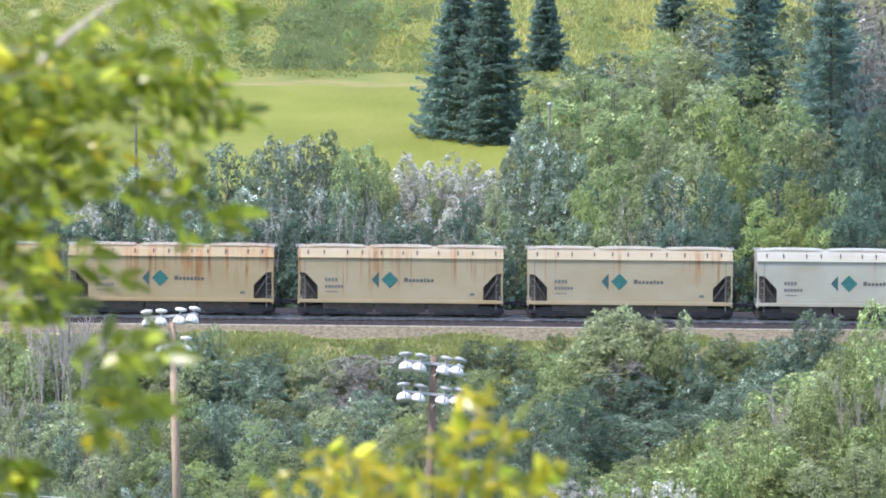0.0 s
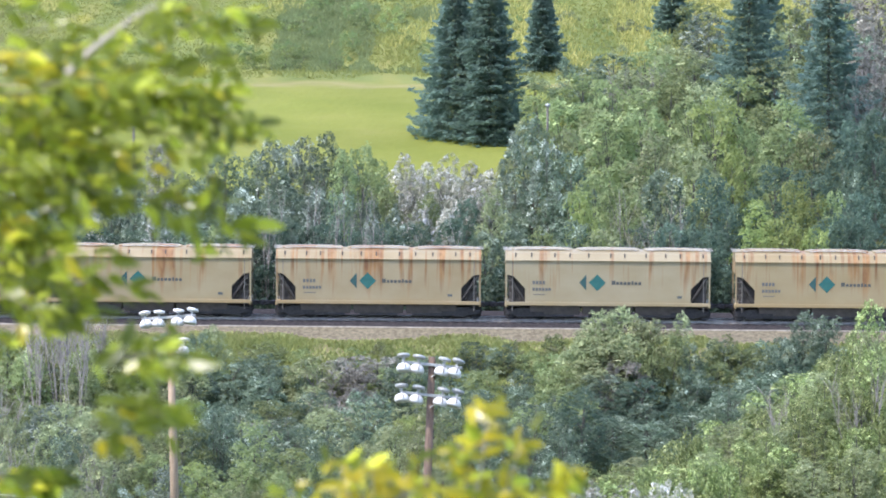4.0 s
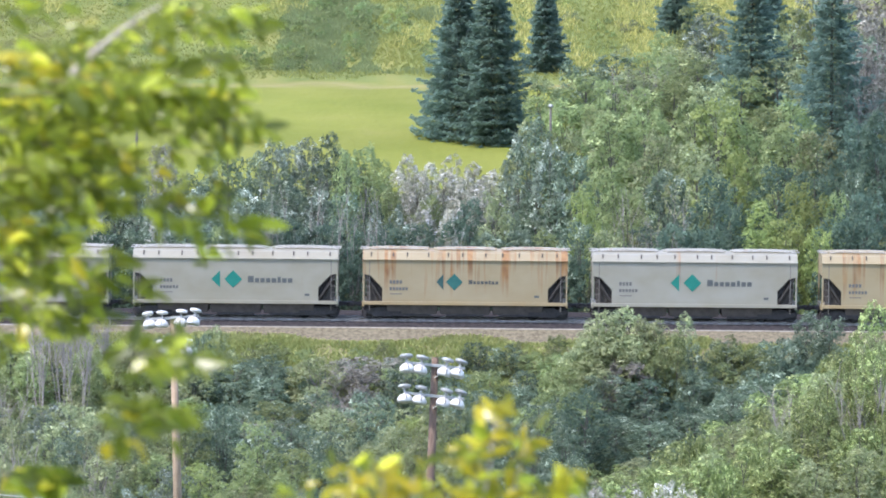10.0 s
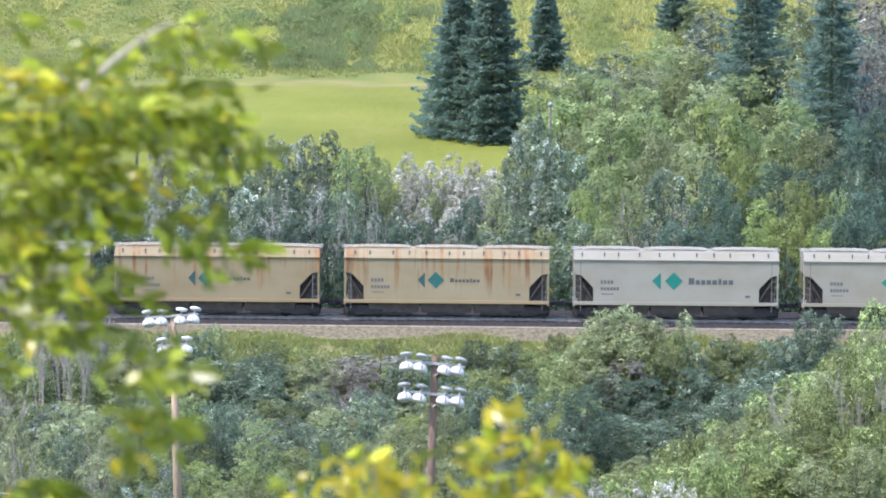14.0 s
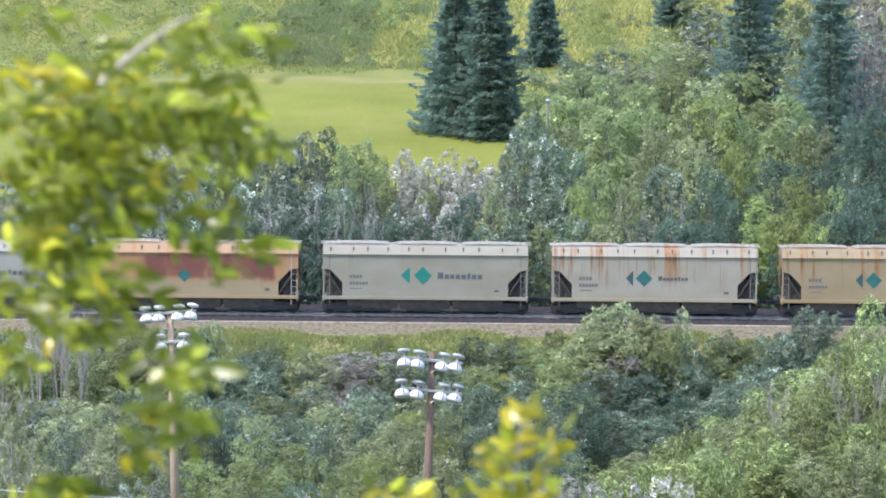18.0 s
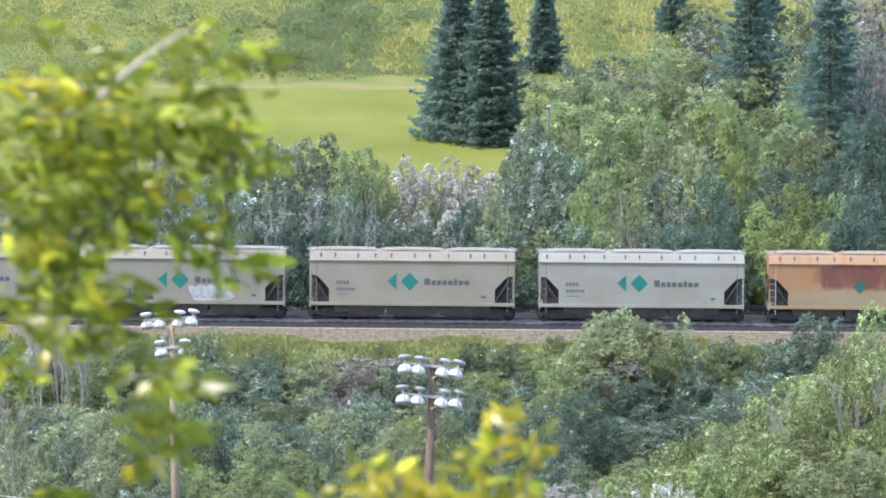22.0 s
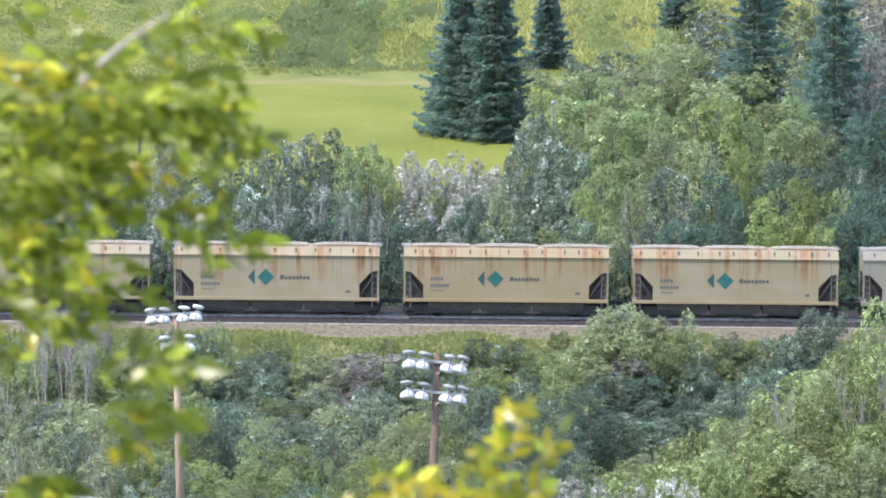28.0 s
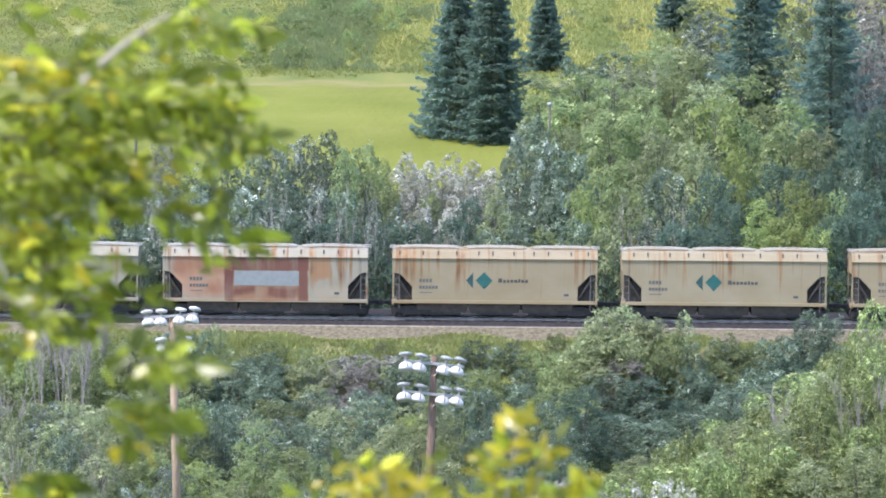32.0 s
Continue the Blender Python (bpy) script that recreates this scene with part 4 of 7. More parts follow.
def build_train():
    car_meshes()
    CAR["bar"] = Build().box(0, 1, -0.012, 0, 0, 1).mesh("bar")
    for k, (look_of, base, rust, seed) in enumerate(FIRST_WAGONS + LAST_WAGONS):
        WAGONS.append(hopper_wagon(k, look_of, base, rust, seed))


# slack running in and out of the couplers: seconds, metres
SURGE = ((0, -0.08), (3, 0.04), (6, 0.07), (9, 0.0), (14.5, 0.01), (19, -0.1), (21, -0.13), (23, 0.19), (25.5, 0.25), (28, -0.2), (30, -0.04), (32, 0.09))


def train_at(k, t):
    """Place along the line of wagon k at t seconds."""
    return 26.27 - PITCH * k + 10.4737 * t + 0.002657 * t * t + table_at(SURGE, t)[0]


# ---------------------------------------------------------------- floodlight poles


def floodlight(parent, m, white_cap):
    lamp = part("floodlight", Build().lathe([(0.06, -0.03), (0.17, -0.06), (0.27, -0.13), (0.33, -0.24), (0.34, -0.34), (0.29, -0.43), (0.25, -0.42), (0.22, -0.26), (0.02, -0.18)], sides=16).mesh("floodlight", True), LAMP_WHITE, parent, "white enamelled bell reflector", m)
    part("cap", Build().lathe([(0.05, 0.2), (0.24, 0.22), (0.3, 0.28), (0.27, 0.36), (0.1, 0.4)], sides=16).mesh("cap", True), LAMP_WHITE if white_cap else LAMP_GREY, lamp, "domed housing above the arm")
    part("strap", Build().tube([(0.02, -0.1, -0.04), (0.04, -0.29, -0.13), (0.06, -0.36, -0.3)], [0.02, 0.02, 0.02], 6), GRIME, lamp, "dark strap over the reflector")
    part("neck", Build().tube([(0, 0, -0.05), (0, 0, 0.22)], [0.06, 0.06], 8), LAMP_GREY, lamp)
    part("bracket", Build().box(-0.05, 0.05, -0.03, 0.12, 0.02, 0.1, 0.01), LAMP_GREY, lamp)


def floodlight_pole(name, x, y, ztop, wood, lean, arms, turn, white_cap, label):
    z = ground_z(x, y)
    top = new(name)
    top.matrix_basis = pose(x, y, z) @ pose(0, 0, 0, 0, lean, 0)
    h = ztop - z
    part("pole", Build().tube([(0, 0, -0.5), (0, 0, h * 0.5), (0, 0, h)], [0.24, 0.21, 0.15], 14).mesh("pole", True), wood, top)
    for dz, span, xs, sag in arms:
        arm = part("crossarm", Build().box(-span, span, -0.05, 0.05, -0.06, 0.06, 0.01), LAMP_GREY, top, "grey crossarm", m=pose(0, 0, h - dz, 0, sag, turn) @ pose(0, -0.2, 0))
        part("brace", Build().tube([(0.7, 0, 0), (0.02, 0, -0.55)], [0.025, 0.025], 6), LAMP_GREY, arm)
        for i, u in enumerate(xs):
            floodlight(arm, pose(u, -0.02, 0, -18 + 5 * (i % 3), (-8, 6, 10, 14)[i % 4], 0), white_cap)
    return tagged(top, label, "floodlight pole", group="floodlight poles")


def wires(name, a, b, sag, label):
    n = 14
    pts = [tuple(Vector(a).lerp(Vector(b), i / n) - Vector((0, 0, 4 * sag * (i / n) * (1 - i / n)))) for i in range(n + 1)]
    ob = new(name, Build().tube(pts, [0.02] * (n + 1), 5).mesh(name))
    ob.data.materials.append(LAMP_WHITE)
    tagged(ob, label, "cable", kind="structure")


def line_pole(x, y, ztop, lamp, label):
    h = ztop - ground_z(x, y)
    top = new("utility_pole")
    top.matrix_basis = pose(x, y, ground_z(x, y))
    part("pole", Build().tube([(0, 0, -0.4), (0, 0, h * 0.5), (0, 0, h)], [0.13, 0.11, 0.085], 10).mesh("pole", True), BARK, top)
    if lamp:
        part("lamp_head", Build().lathe([(0.04, h), (0.15, h + 0.04), (0.2, h + 0.14), (0.14, h + 0.25), (0.04, h + 0.28)], sides=12).mesh("lamp_head", True), LAMP_GREY, top, "white lamp head")
    else:
        part("crossarm", Build().box(-0.5, 0.5, -0.05, 0.05, h - 0.25, h - 0.12, 0.01), POLE_WOOD, top)
        for u in (-0.42, 0.42):
            part("insulator", Build().lathe([(0.02, h - 0.12), (0.04, h - 0.08), (0.03, h - 0.02)], (u, 0, 0), 8).mesh("insulator"), LAMP_GREY, top)
    tagged(top, label, "utility pole", group="utility poles")


# ---------------------------------------------------------------- leaves close to the camera

SWAY = []                           # keyed branches: object, rest pose, phase, strength, table


def near_leaf_mesh(seed):
    rng = random.Random(seed)
    n, v, f = 6, [], []
    L, W = 0.062 * rng.uniform(0.85, 1.1), 0.030 * rng.uniform(0.9, 1.15)
    curl, fold = rng.uniform(0.1, 0.5), rng.uniform(0.2, 0.45)
    for i in range(n + 1):
        t = i / n
        w = W * 0.5 * (math.sin(math.pi * min(1, t ** 0.75)) ** 0.8) + 0.0006
        z = -curl * L * t * t
        v += [(t * L, -w, z + fold * w), (t * L, 0, z), (t * L, w, z + fold * w)]
    for i in range(n):
        a = 3 * i
        f += [(a, a + 3, a + 4, a + 1), (a + 1, a + 4, a + 5, a + 2)]
    return fast_mesh("leaf", v, f)


NEAR_LEAVES = []


def near_spray(parent, a, b, leaves, length, tone, seed, table, strength):
    """An upright twig with leaves set alternately along it, pointing out and up; the whole twig sways."""
    rng = random.Random(seed)
    a, b = Vector(a), Vector(b)
    d = b - a
    rest = Matrix.Translation(a)
    br = part("branch", Build().tube([(0, 0, 0), tuple(d * 0.5 + Vector((0.01, 0, 0))), tuple(d)], [0.004, 0.003, 0.0012], 6), NEAR_TWIG, parent, m=rest)
    for i in range(leaves):
        t = 0.25 + 0.75 * (i + 1) / leaves
        ang = (0 if i == leaves - 1 else rng.uniform(25, 95) * (1 if i % 2 else -1))
        u = (Matrix.Rotation(radians(ang), 3, "Y") @ d.normalized() + Vector((0, rng.uniform(-0.5, 0.5), 0))).normalized()
        w = Vector((rng.gauss(0, 0.6), -0.8, rng.gauss(0.6, 0.6)))
        w = (w - u * w.dot(u)).normalized()
        m = Matrix((u, w.cross(u), w)).transposed().to_4x4()
        k = length / 0.062 * rng.uniform(0.75, 1.15)
        tn = tone if rng.random() < 0.72 else ("yellow" if tone == "near" else "near")
        part("leaf", NEAR_LEAVES[rng.randrange(len(NEAR_LEAVES))], LEAF[tn], br, m=Matrix.Translation(d * t + Vector((rng.gauss(0, 0.014), rng.gauss(0, 0.02), rng.gauss(0, 0.008)))) @ m @ Matrix.Diagonal((k, k * 0.8, k, 1)))
    SWAY.append((br, rest, seed, strength, table))
    return br


def near_twig(parent, a, b, leaves, length, tone, seed, table, thick=1.0):
    """A side twig that sags between a and b, leaves set alternately along it, their blades tilted every way."""
    rng = random.Random(seed * 7 + 1)
    a, b = Vector(a), Vector(b)
    d = b - a
    sag = Vector((0, 0, 0.05 * d.length))
    rest = Matrix.Translation(a)
    at = lambda t: d * t + sag * (4 * t * (1 - t))
    br = part("branch", Build().tube([tuple(at(q / 4)) for q in range(5)], [thick * r for r in (0.003, 0.0026, 0.0022, 0.0017, 0.001)], 6), NEAR_TWIG if thick > 1 else GREEN_TWIG, parent, m=rest)
    for i in range(leaves):
        t = 0.04 + 0.96 * (i + 1) / leaves
        ang = 0 if i == leaves - 1 else rng.uniform(25, 80) * (1 if i % 2 else -1)
        u = Matrix.Rotation(radians(ang), 3, "Y") @ d.normalized()
        u = (u * Vector((1.3, 1, 0.8)) + Vector((0.3, rng.uniform(-0.6, 0.6), -0.25))).normalized()
        w = Vector((rng.gauss(0, 0.7), rng.gauss(-0.5, 0.5), rng.gauss(0.75, 0.5)))
        w = (w - u * w.dot(u)).normalized()
        m = Matrix((u, w.cross(u), w)).transposed().to_4x4()
        k = length / 0.062 * rng.uniform(0.7, 1.25)
        odd = 0.35 if tone == "yellow" else 0.06
        tn = ("near" if tone == "yellow" else "yellow") if rng.random() < odd else tone
        off = Vector((rng.gauss(0, 0.012), rng.gauss(0, 0.05), rng.gauss(0, 0.016)))
        part("leaf", NEAR_LEAVES[rng.randrange(len(NEAR_LEAVES))], LEAF[tn], br, m=Matrix.Translation(at(t) + off) @ m @ Matrix.Diagonal((k, k * 0.85, k, 1)))
    SWAY.append((br, rest, seed, 0.006, table))
    return br


def drift(table, across, down):
    """The breeze as one part of the crown feels it."""
    return tuple((t, dx * across, dz * down) for t, dx, dz in table)


# ---------------------------------------------------------------- the place

build_ground()
build_track()
plant_kinds()
# spruces on the meadow and in the wood
spruce(1.2, 396.0, 16.0, 8.2, 1)
spruce(4.0, 393.0, 18.6, 7.2, 2)
spruce(9.5, 444.0, 11.0, 4.4, 3)
spruce(25.7, 398.0, 18.0, 8.6, 4, True)
spruce(30.9, 380.0, 17.5, 10.0, 5, True)
spruce(23.0, 472.0, 7.5, 5.0, 6)
spruce(30.2, 440.0, 11.5, 4.7, 7)
# belt behind the line
plant("tree", "dark", -15.5, 338.0, 8.1, 6.1)
plant("aspen", "grey", -11.9, 336.0, 9.2, 3.4)
plant("aspen", "grey", -9.6, 336.0, 9.3, 3.2)
plant("aspen", "dark", -8.1, 335.0, 9.8, 3.2)
plant("tree", "mid", -5.6, 337.0, 8.4, 4.4)
plant("aspen", "mid", -6.8, 330.0, 9.5, 2.9)
plant("aspen", "silver", -3.4, 344.0, 5.0, 2.5)
plant("aspen", "silver", -2.6, 346.0, 5.7, 2.2)
plant("aspen", "silver", -1.0, 345.0, 5.1, 2.8)
plant("aspen", "silver", 0.6, 347.0, 5.6, 2.3)
plant("aspen", "silver", 0.1, 343.0, 5.1, 2.6)
plant("aspen", "silver", 2.2, 346.0, 5.0, 2.5)
plant("aspen", "silver", 3.5, 344.0, 4.8, 2.7)
plant("tree", "silver", -1.9, 342.0, 5.0, 3.3)
plant("tree", "silver", 1.5, 342.0, 5.0, 3.0)
plant("aspen", "silver", 2.8, 341.0, 5.0, 2.5)
plant("aspen", "grey", 4.6, 343.0, 4.8, 2.2)
plant("tree", "mid", -3.8, 331.0, 6.4, 3.8)
plant("tree", "mid", -0.8, 330.0, 6.3, 3.6)
plant("tree", "deep", 1.8, 328.0, 6.3, 3.1)
plant("tree", "olive", 3.6, 327.0, 7.2, 3.3)
plant("aspen", "grey", -3.2, 322.0, 6.9, 2.0)
plant("tree", "silver", -1.4, 321.0, 6.8, 3.2)
plant("aspen", "silver", 0.4, 321.0, 6.7, 2.9)
plant("aspen", "grey", -2.3, 319.0, 6.2, 2.4)
plant("tree", "dark", -5.0, 324.0, 6.7, 3.3)
plant("aspen", "grey", -4.6, 319.0, 6.6, 2.0)
plant("tree", "grey", -30.3, 331.0, 6.4, 5.3)
plant("tree", "dark", -27.1, 327.0, 6.6, 5.0)
plant("tree", "silver", -23.7, 318.0, 7.0, 3.9)
plant("tree", "grey", -21.9, 337.0, 6.5, 4.9)
plant("tree", "silver", -20.4, 345.0, 6.6, 3.6)
plant("tree", "dark", -18.0, 332.0, 7.3, 4.8)
plant("tree", "dark", -22.7, 329.0, 6.7, 4.5)
plant("tree", "dark", -19.7, 323.0, 6.9, 4.2)
plant("tree", "grey", -16.9, 326.0, 7.0, 3.6)
plant("tree", "mid", -15.0, 314.0, 6.5, 3.6)
plant("tree", "grey", -28.0, 320.0, 7.0, 3.2)
plant("tree", "silver", -19.3, 321.0, 7.0, 2.5)
plant("tree", "grey", -13.4, 327.0, 6.9, 4.0)
plant("tree", "dark", -12.2, 325.0, 6.7, 3.9)
plant("tree", "dark", -10.3, 327.0, 6.9, 4.0)
plant("tree", "grey", -8.4, 326.0, 7.3, 4.0)
plant("tree", "dark", -6.8, 325.0, 7.1, 3.9)
plant("aspen", "grey", -10.7, 320.0, 7.1, 2.8)
plant("tree", "grey", -11.8, 315.0, 6.7, 3.6)
plant("tree", "grey", -10.9, 341.0, 7.4, 3.9)
plant("tree", "mid", -7.5, 341.0, 7.2, 4.1)
plant("tree", "dark", -13.2, 341.0, 6.9, 3.9)
plant("tree", "mid", -4.6, 342.0, 5.9, 3.3)
plant("tree", "dark", -9.2, 339.0, 6.9, 4.4)
plant("aspen", "dark", -11.3, 334.0, 7.5, 2.9)
plant("tree", "dark", -6.4, 338.0, 6.5, 3.9)
# growth along the far side of the line, mostly in the shade-coloured deep tone
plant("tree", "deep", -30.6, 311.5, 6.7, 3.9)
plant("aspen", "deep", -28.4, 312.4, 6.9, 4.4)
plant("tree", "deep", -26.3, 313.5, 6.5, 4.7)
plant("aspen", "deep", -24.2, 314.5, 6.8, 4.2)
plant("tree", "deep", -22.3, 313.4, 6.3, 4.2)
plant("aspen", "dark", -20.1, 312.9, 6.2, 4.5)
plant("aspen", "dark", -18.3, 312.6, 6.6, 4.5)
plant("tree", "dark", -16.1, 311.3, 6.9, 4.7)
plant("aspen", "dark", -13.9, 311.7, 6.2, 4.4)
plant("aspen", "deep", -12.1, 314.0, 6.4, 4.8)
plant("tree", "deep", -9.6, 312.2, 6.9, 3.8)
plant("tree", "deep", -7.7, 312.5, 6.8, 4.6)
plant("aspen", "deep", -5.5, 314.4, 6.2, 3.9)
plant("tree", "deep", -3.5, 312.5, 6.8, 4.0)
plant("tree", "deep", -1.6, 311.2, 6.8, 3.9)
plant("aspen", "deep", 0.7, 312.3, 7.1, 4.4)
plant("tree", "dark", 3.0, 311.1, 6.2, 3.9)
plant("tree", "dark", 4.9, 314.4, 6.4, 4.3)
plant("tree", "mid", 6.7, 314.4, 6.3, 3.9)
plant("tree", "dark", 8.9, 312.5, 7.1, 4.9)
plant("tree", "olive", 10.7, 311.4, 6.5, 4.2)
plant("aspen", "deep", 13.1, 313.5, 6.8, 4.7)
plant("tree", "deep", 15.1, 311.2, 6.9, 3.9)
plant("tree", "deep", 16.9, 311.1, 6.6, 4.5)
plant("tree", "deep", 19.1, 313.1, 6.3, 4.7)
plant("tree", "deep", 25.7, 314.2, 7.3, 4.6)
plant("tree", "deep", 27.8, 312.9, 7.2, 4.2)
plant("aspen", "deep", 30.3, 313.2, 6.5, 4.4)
# shrubs added beside the far shoulder, shade put into their colour to darken the wagon gaps
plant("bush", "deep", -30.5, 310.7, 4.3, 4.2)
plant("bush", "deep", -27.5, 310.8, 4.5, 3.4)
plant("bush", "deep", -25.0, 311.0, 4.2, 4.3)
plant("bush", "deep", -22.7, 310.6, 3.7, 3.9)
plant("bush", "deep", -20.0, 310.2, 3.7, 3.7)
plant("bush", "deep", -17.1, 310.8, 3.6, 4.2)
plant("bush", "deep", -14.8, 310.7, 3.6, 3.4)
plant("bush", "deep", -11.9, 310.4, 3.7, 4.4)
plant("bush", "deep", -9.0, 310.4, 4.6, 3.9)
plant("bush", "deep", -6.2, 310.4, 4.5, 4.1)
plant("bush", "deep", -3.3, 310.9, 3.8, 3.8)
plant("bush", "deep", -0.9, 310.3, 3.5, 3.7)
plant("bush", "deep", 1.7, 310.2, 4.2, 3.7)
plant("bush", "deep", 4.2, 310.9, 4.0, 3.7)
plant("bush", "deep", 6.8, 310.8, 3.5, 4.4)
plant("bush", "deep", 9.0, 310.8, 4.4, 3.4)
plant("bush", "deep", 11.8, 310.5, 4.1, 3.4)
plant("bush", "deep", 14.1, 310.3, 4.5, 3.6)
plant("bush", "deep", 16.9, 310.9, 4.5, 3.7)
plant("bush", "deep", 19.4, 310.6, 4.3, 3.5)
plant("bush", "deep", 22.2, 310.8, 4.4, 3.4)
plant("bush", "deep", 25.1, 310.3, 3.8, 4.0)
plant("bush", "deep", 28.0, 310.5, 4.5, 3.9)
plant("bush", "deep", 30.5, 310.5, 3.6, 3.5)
# pale bare stems before the dark understorey
bare_bush(-11.3, 311.8, 9.5, 2.6, 1, 3)
bare_bush(-8.8, 311.8, 9.5, 2.2, 2, 3)
bare_bush(-7.3, 311.8, 8.7, 2.1, 3, 3)
bare_bush(-5.9, 311.8, 9.1, 2.5, 4, 3)
bare_bush(-4.7, 311.8, 8.5, 1.7, 5, 3)
bare_bush(0.7, 311.8, 8.1, 3.1, 6, 3)
bare_bush(-13.1, 311.8, 7.7, 2.2, 7, 3)
bare_bush(13.4, 311.8, 10.4, 3.7, 8, 3)
bare_bush(15.0, 311.8, 10.0, 3.4, 9, 3)
bare_bush(12.1, 311.8, 9.0, 3.0, 10, 3)
bare_bush(-26.4, 311.8, 8.4, 3.4, 11, 3)
bare_bush(-27.5, 311.8, 7.7, 2.6, 12, 3)
bare_bush(15.8, 311.8, 8.8, 2.2, 13, 3)
# wood on the slope
plant("aspen", "dark", 6.4, 333.0, 11.4, 4.4)
plant("aspen", "grey", 5.3, 335.0, 9.9, 3.0)
plant("aspen", "grey", 7.5, 331.0, 10.3, 3.1)
plant("tree", "dark", 9.0, 330.0, 9.4, 5.2)
plant("tree", "mid", 10.6, 322.0, 9.2, 4.4)
plant("tree", "lime", 9.4, 318.0, 8.6, 3.9)
plant("tree", "mid", 12.5, 352.0, 8.0, 6.4)
plant("tree", "mid", 14.9, 353.0, 8.2, 5.9)
plant("tree", "olive", 15.3, 340.0, 8.5, 5.4)
plant("tree", "mid", 18.5, 352.0, 9.1, 5.8)
plant("tree", "lime", 20.2, 350.0, 9.5, 5.8)
plant("tree", "olive", 18.0, 336.0, 8.8, 6.1)
plant("tree", "dark", 15.3, 326.0, 8.6, 5.4)
plant("tree", "mid", 12.4, 321.0, 8.4, 4.6)
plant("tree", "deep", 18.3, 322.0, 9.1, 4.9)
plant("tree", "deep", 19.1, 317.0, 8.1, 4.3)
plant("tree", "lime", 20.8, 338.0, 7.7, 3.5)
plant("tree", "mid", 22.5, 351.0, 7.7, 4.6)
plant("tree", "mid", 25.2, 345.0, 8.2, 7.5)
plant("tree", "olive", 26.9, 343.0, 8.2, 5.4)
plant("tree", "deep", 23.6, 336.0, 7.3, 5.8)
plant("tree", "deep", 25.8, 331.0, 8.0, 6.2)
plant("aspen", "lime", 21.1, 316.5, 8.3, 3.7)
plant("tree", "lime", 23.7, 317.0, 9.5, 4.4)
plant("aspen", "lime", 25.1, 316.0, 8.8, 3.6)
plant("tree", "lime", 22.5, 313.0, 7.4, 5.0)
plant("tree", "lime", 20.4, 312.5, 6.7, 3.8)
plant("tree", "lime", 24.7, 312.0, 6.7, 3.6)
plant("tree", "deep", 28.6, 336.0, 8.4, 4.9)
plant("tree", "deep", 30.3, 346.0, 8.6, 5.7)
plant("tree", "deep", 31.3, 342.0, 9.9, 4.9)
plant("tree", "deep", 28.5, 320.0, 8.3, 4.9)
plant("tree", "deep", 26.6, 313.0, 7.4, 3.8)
plant("tree", "dark", 28.5, 330.0, 8.3, 3.1)
plant("tree", "mid", 26.6, 322.0, 7.9, 2.8)
plant("tree", "olive", 8.0, 399.0, 5.1, 5.5)
plant("tree", "mid", 9.5, 371.0, 6.8, 5.4)
plant("bush", "olive", 6.4, 362.0, 6.0, 4.2)
plant("tree", "mid", 11.9, 400.0, 4.9, 6.4)
plant("tree", "dark", 14.9, 411.0, 5.3, 7.1)
plant("tree", "mid", 17.8, 411.0, 5.5, 7.1)
plant("tree", "olive", 16.0, 401.0, 5.3, 6.4)
plant("tree", "mid", 19.6, 426.0, 5.6, 4.1)
plant("tree", "olive", 20.6, 416.0, 5.4, 6.6)
plant("tree", "mid", 21.6, 406.0, 5.6, 7.0)
plant("tree", "grey", 24.2, 431.0, 6.8, 6.2)
plant("tree", "mid", 23.5, 436.0, 7.5, 5.7)
plant("tree", "dark", 24.3, 404.0, 6.3, 6.4)
plant("tree", "mid", 12.1, 371.0, 6.1, 5.9)
plant("tree", "mid", 18.9, 391.0, 6.1, 6.2)
plant("tree", "olive", 29.2, 411.0, 7.4, 5.9)
plant("tree", "mid", 31.2, 426.0, 7.8, 6.1)
plant("tree", "olive", 27.8, 396.0, 6.9, 6.3)
plant("tree", "mid", 27.3, 373.0, 6.7, 5.4)
plant("tree", "mid", 25.3, 371.0, 6.3, 5.4)
plant("tree", "dark", 35.9, 411.0, 6.9, 5.9)
plant("tree", "dry", 37.9, 421.0, 7.8, 6.7)
plant("tree", "dry", 36.9, 401.0, 6.7, 5.2)
plant("tree", "grey", 33.8, 381.0, 6.6, 5.0)
plant("tree", "mid", 35.8, 426.0, 7.3, 5.5)
plant("tree", "olive", 28.0, 421.0, 6.8, 4.9)
plant("tree", "mid", 24.6, 394.0, 5.7, 6.3)
plant("bush", "mid", 8.4, 356.0, 5.9, 4.6)
plant("bush", "olive", 10.4, 358.0, 6.3, 4.7)
plant("tree", "mid", 7.8, 378.0, 6.2, 4.4)
plant("tree", "dark", 10.8, 405.0, 5.6, 3.5)
plant("tree", "mid", 16.2, 384.0, 6.0, 5.5)
plant("tree", "olive", 21.2, 384.0, 6.5, 5.5)
plant("bush", "mid", 13.5, 386.0, 6.2, 5.6)
plant("tree", "mid", 33.0, 400.0, 6.3, 4.6)
plant("tree", "olive", 30.0, 385.0, 5.9, 4.4)
bare_bush(36.0, 398.0, 9.4, 5.2, 41)
bare_bush(33.1, 379.0, 8.5, 4.0, 42)
bare_bush(14.7, 400.0, 6.0, 2.4, 43)
bare_bush(17.6, 400.0, 6.5, 2.4, 44)
bare_bush(33.0, 399.0, 8.3, 2.8, 45)
plant("tree", "dry", 37.5, 440.0, 8.0, 5.7)
plant("tree", "dry", 40.3, 436.0, 8.6, 6.9)
plant("tree", "grey", 33.7, 438.0, 7.9, 5.1)
plant("tree", "dry", 35.3, 398.0, 8.2, 4.6)
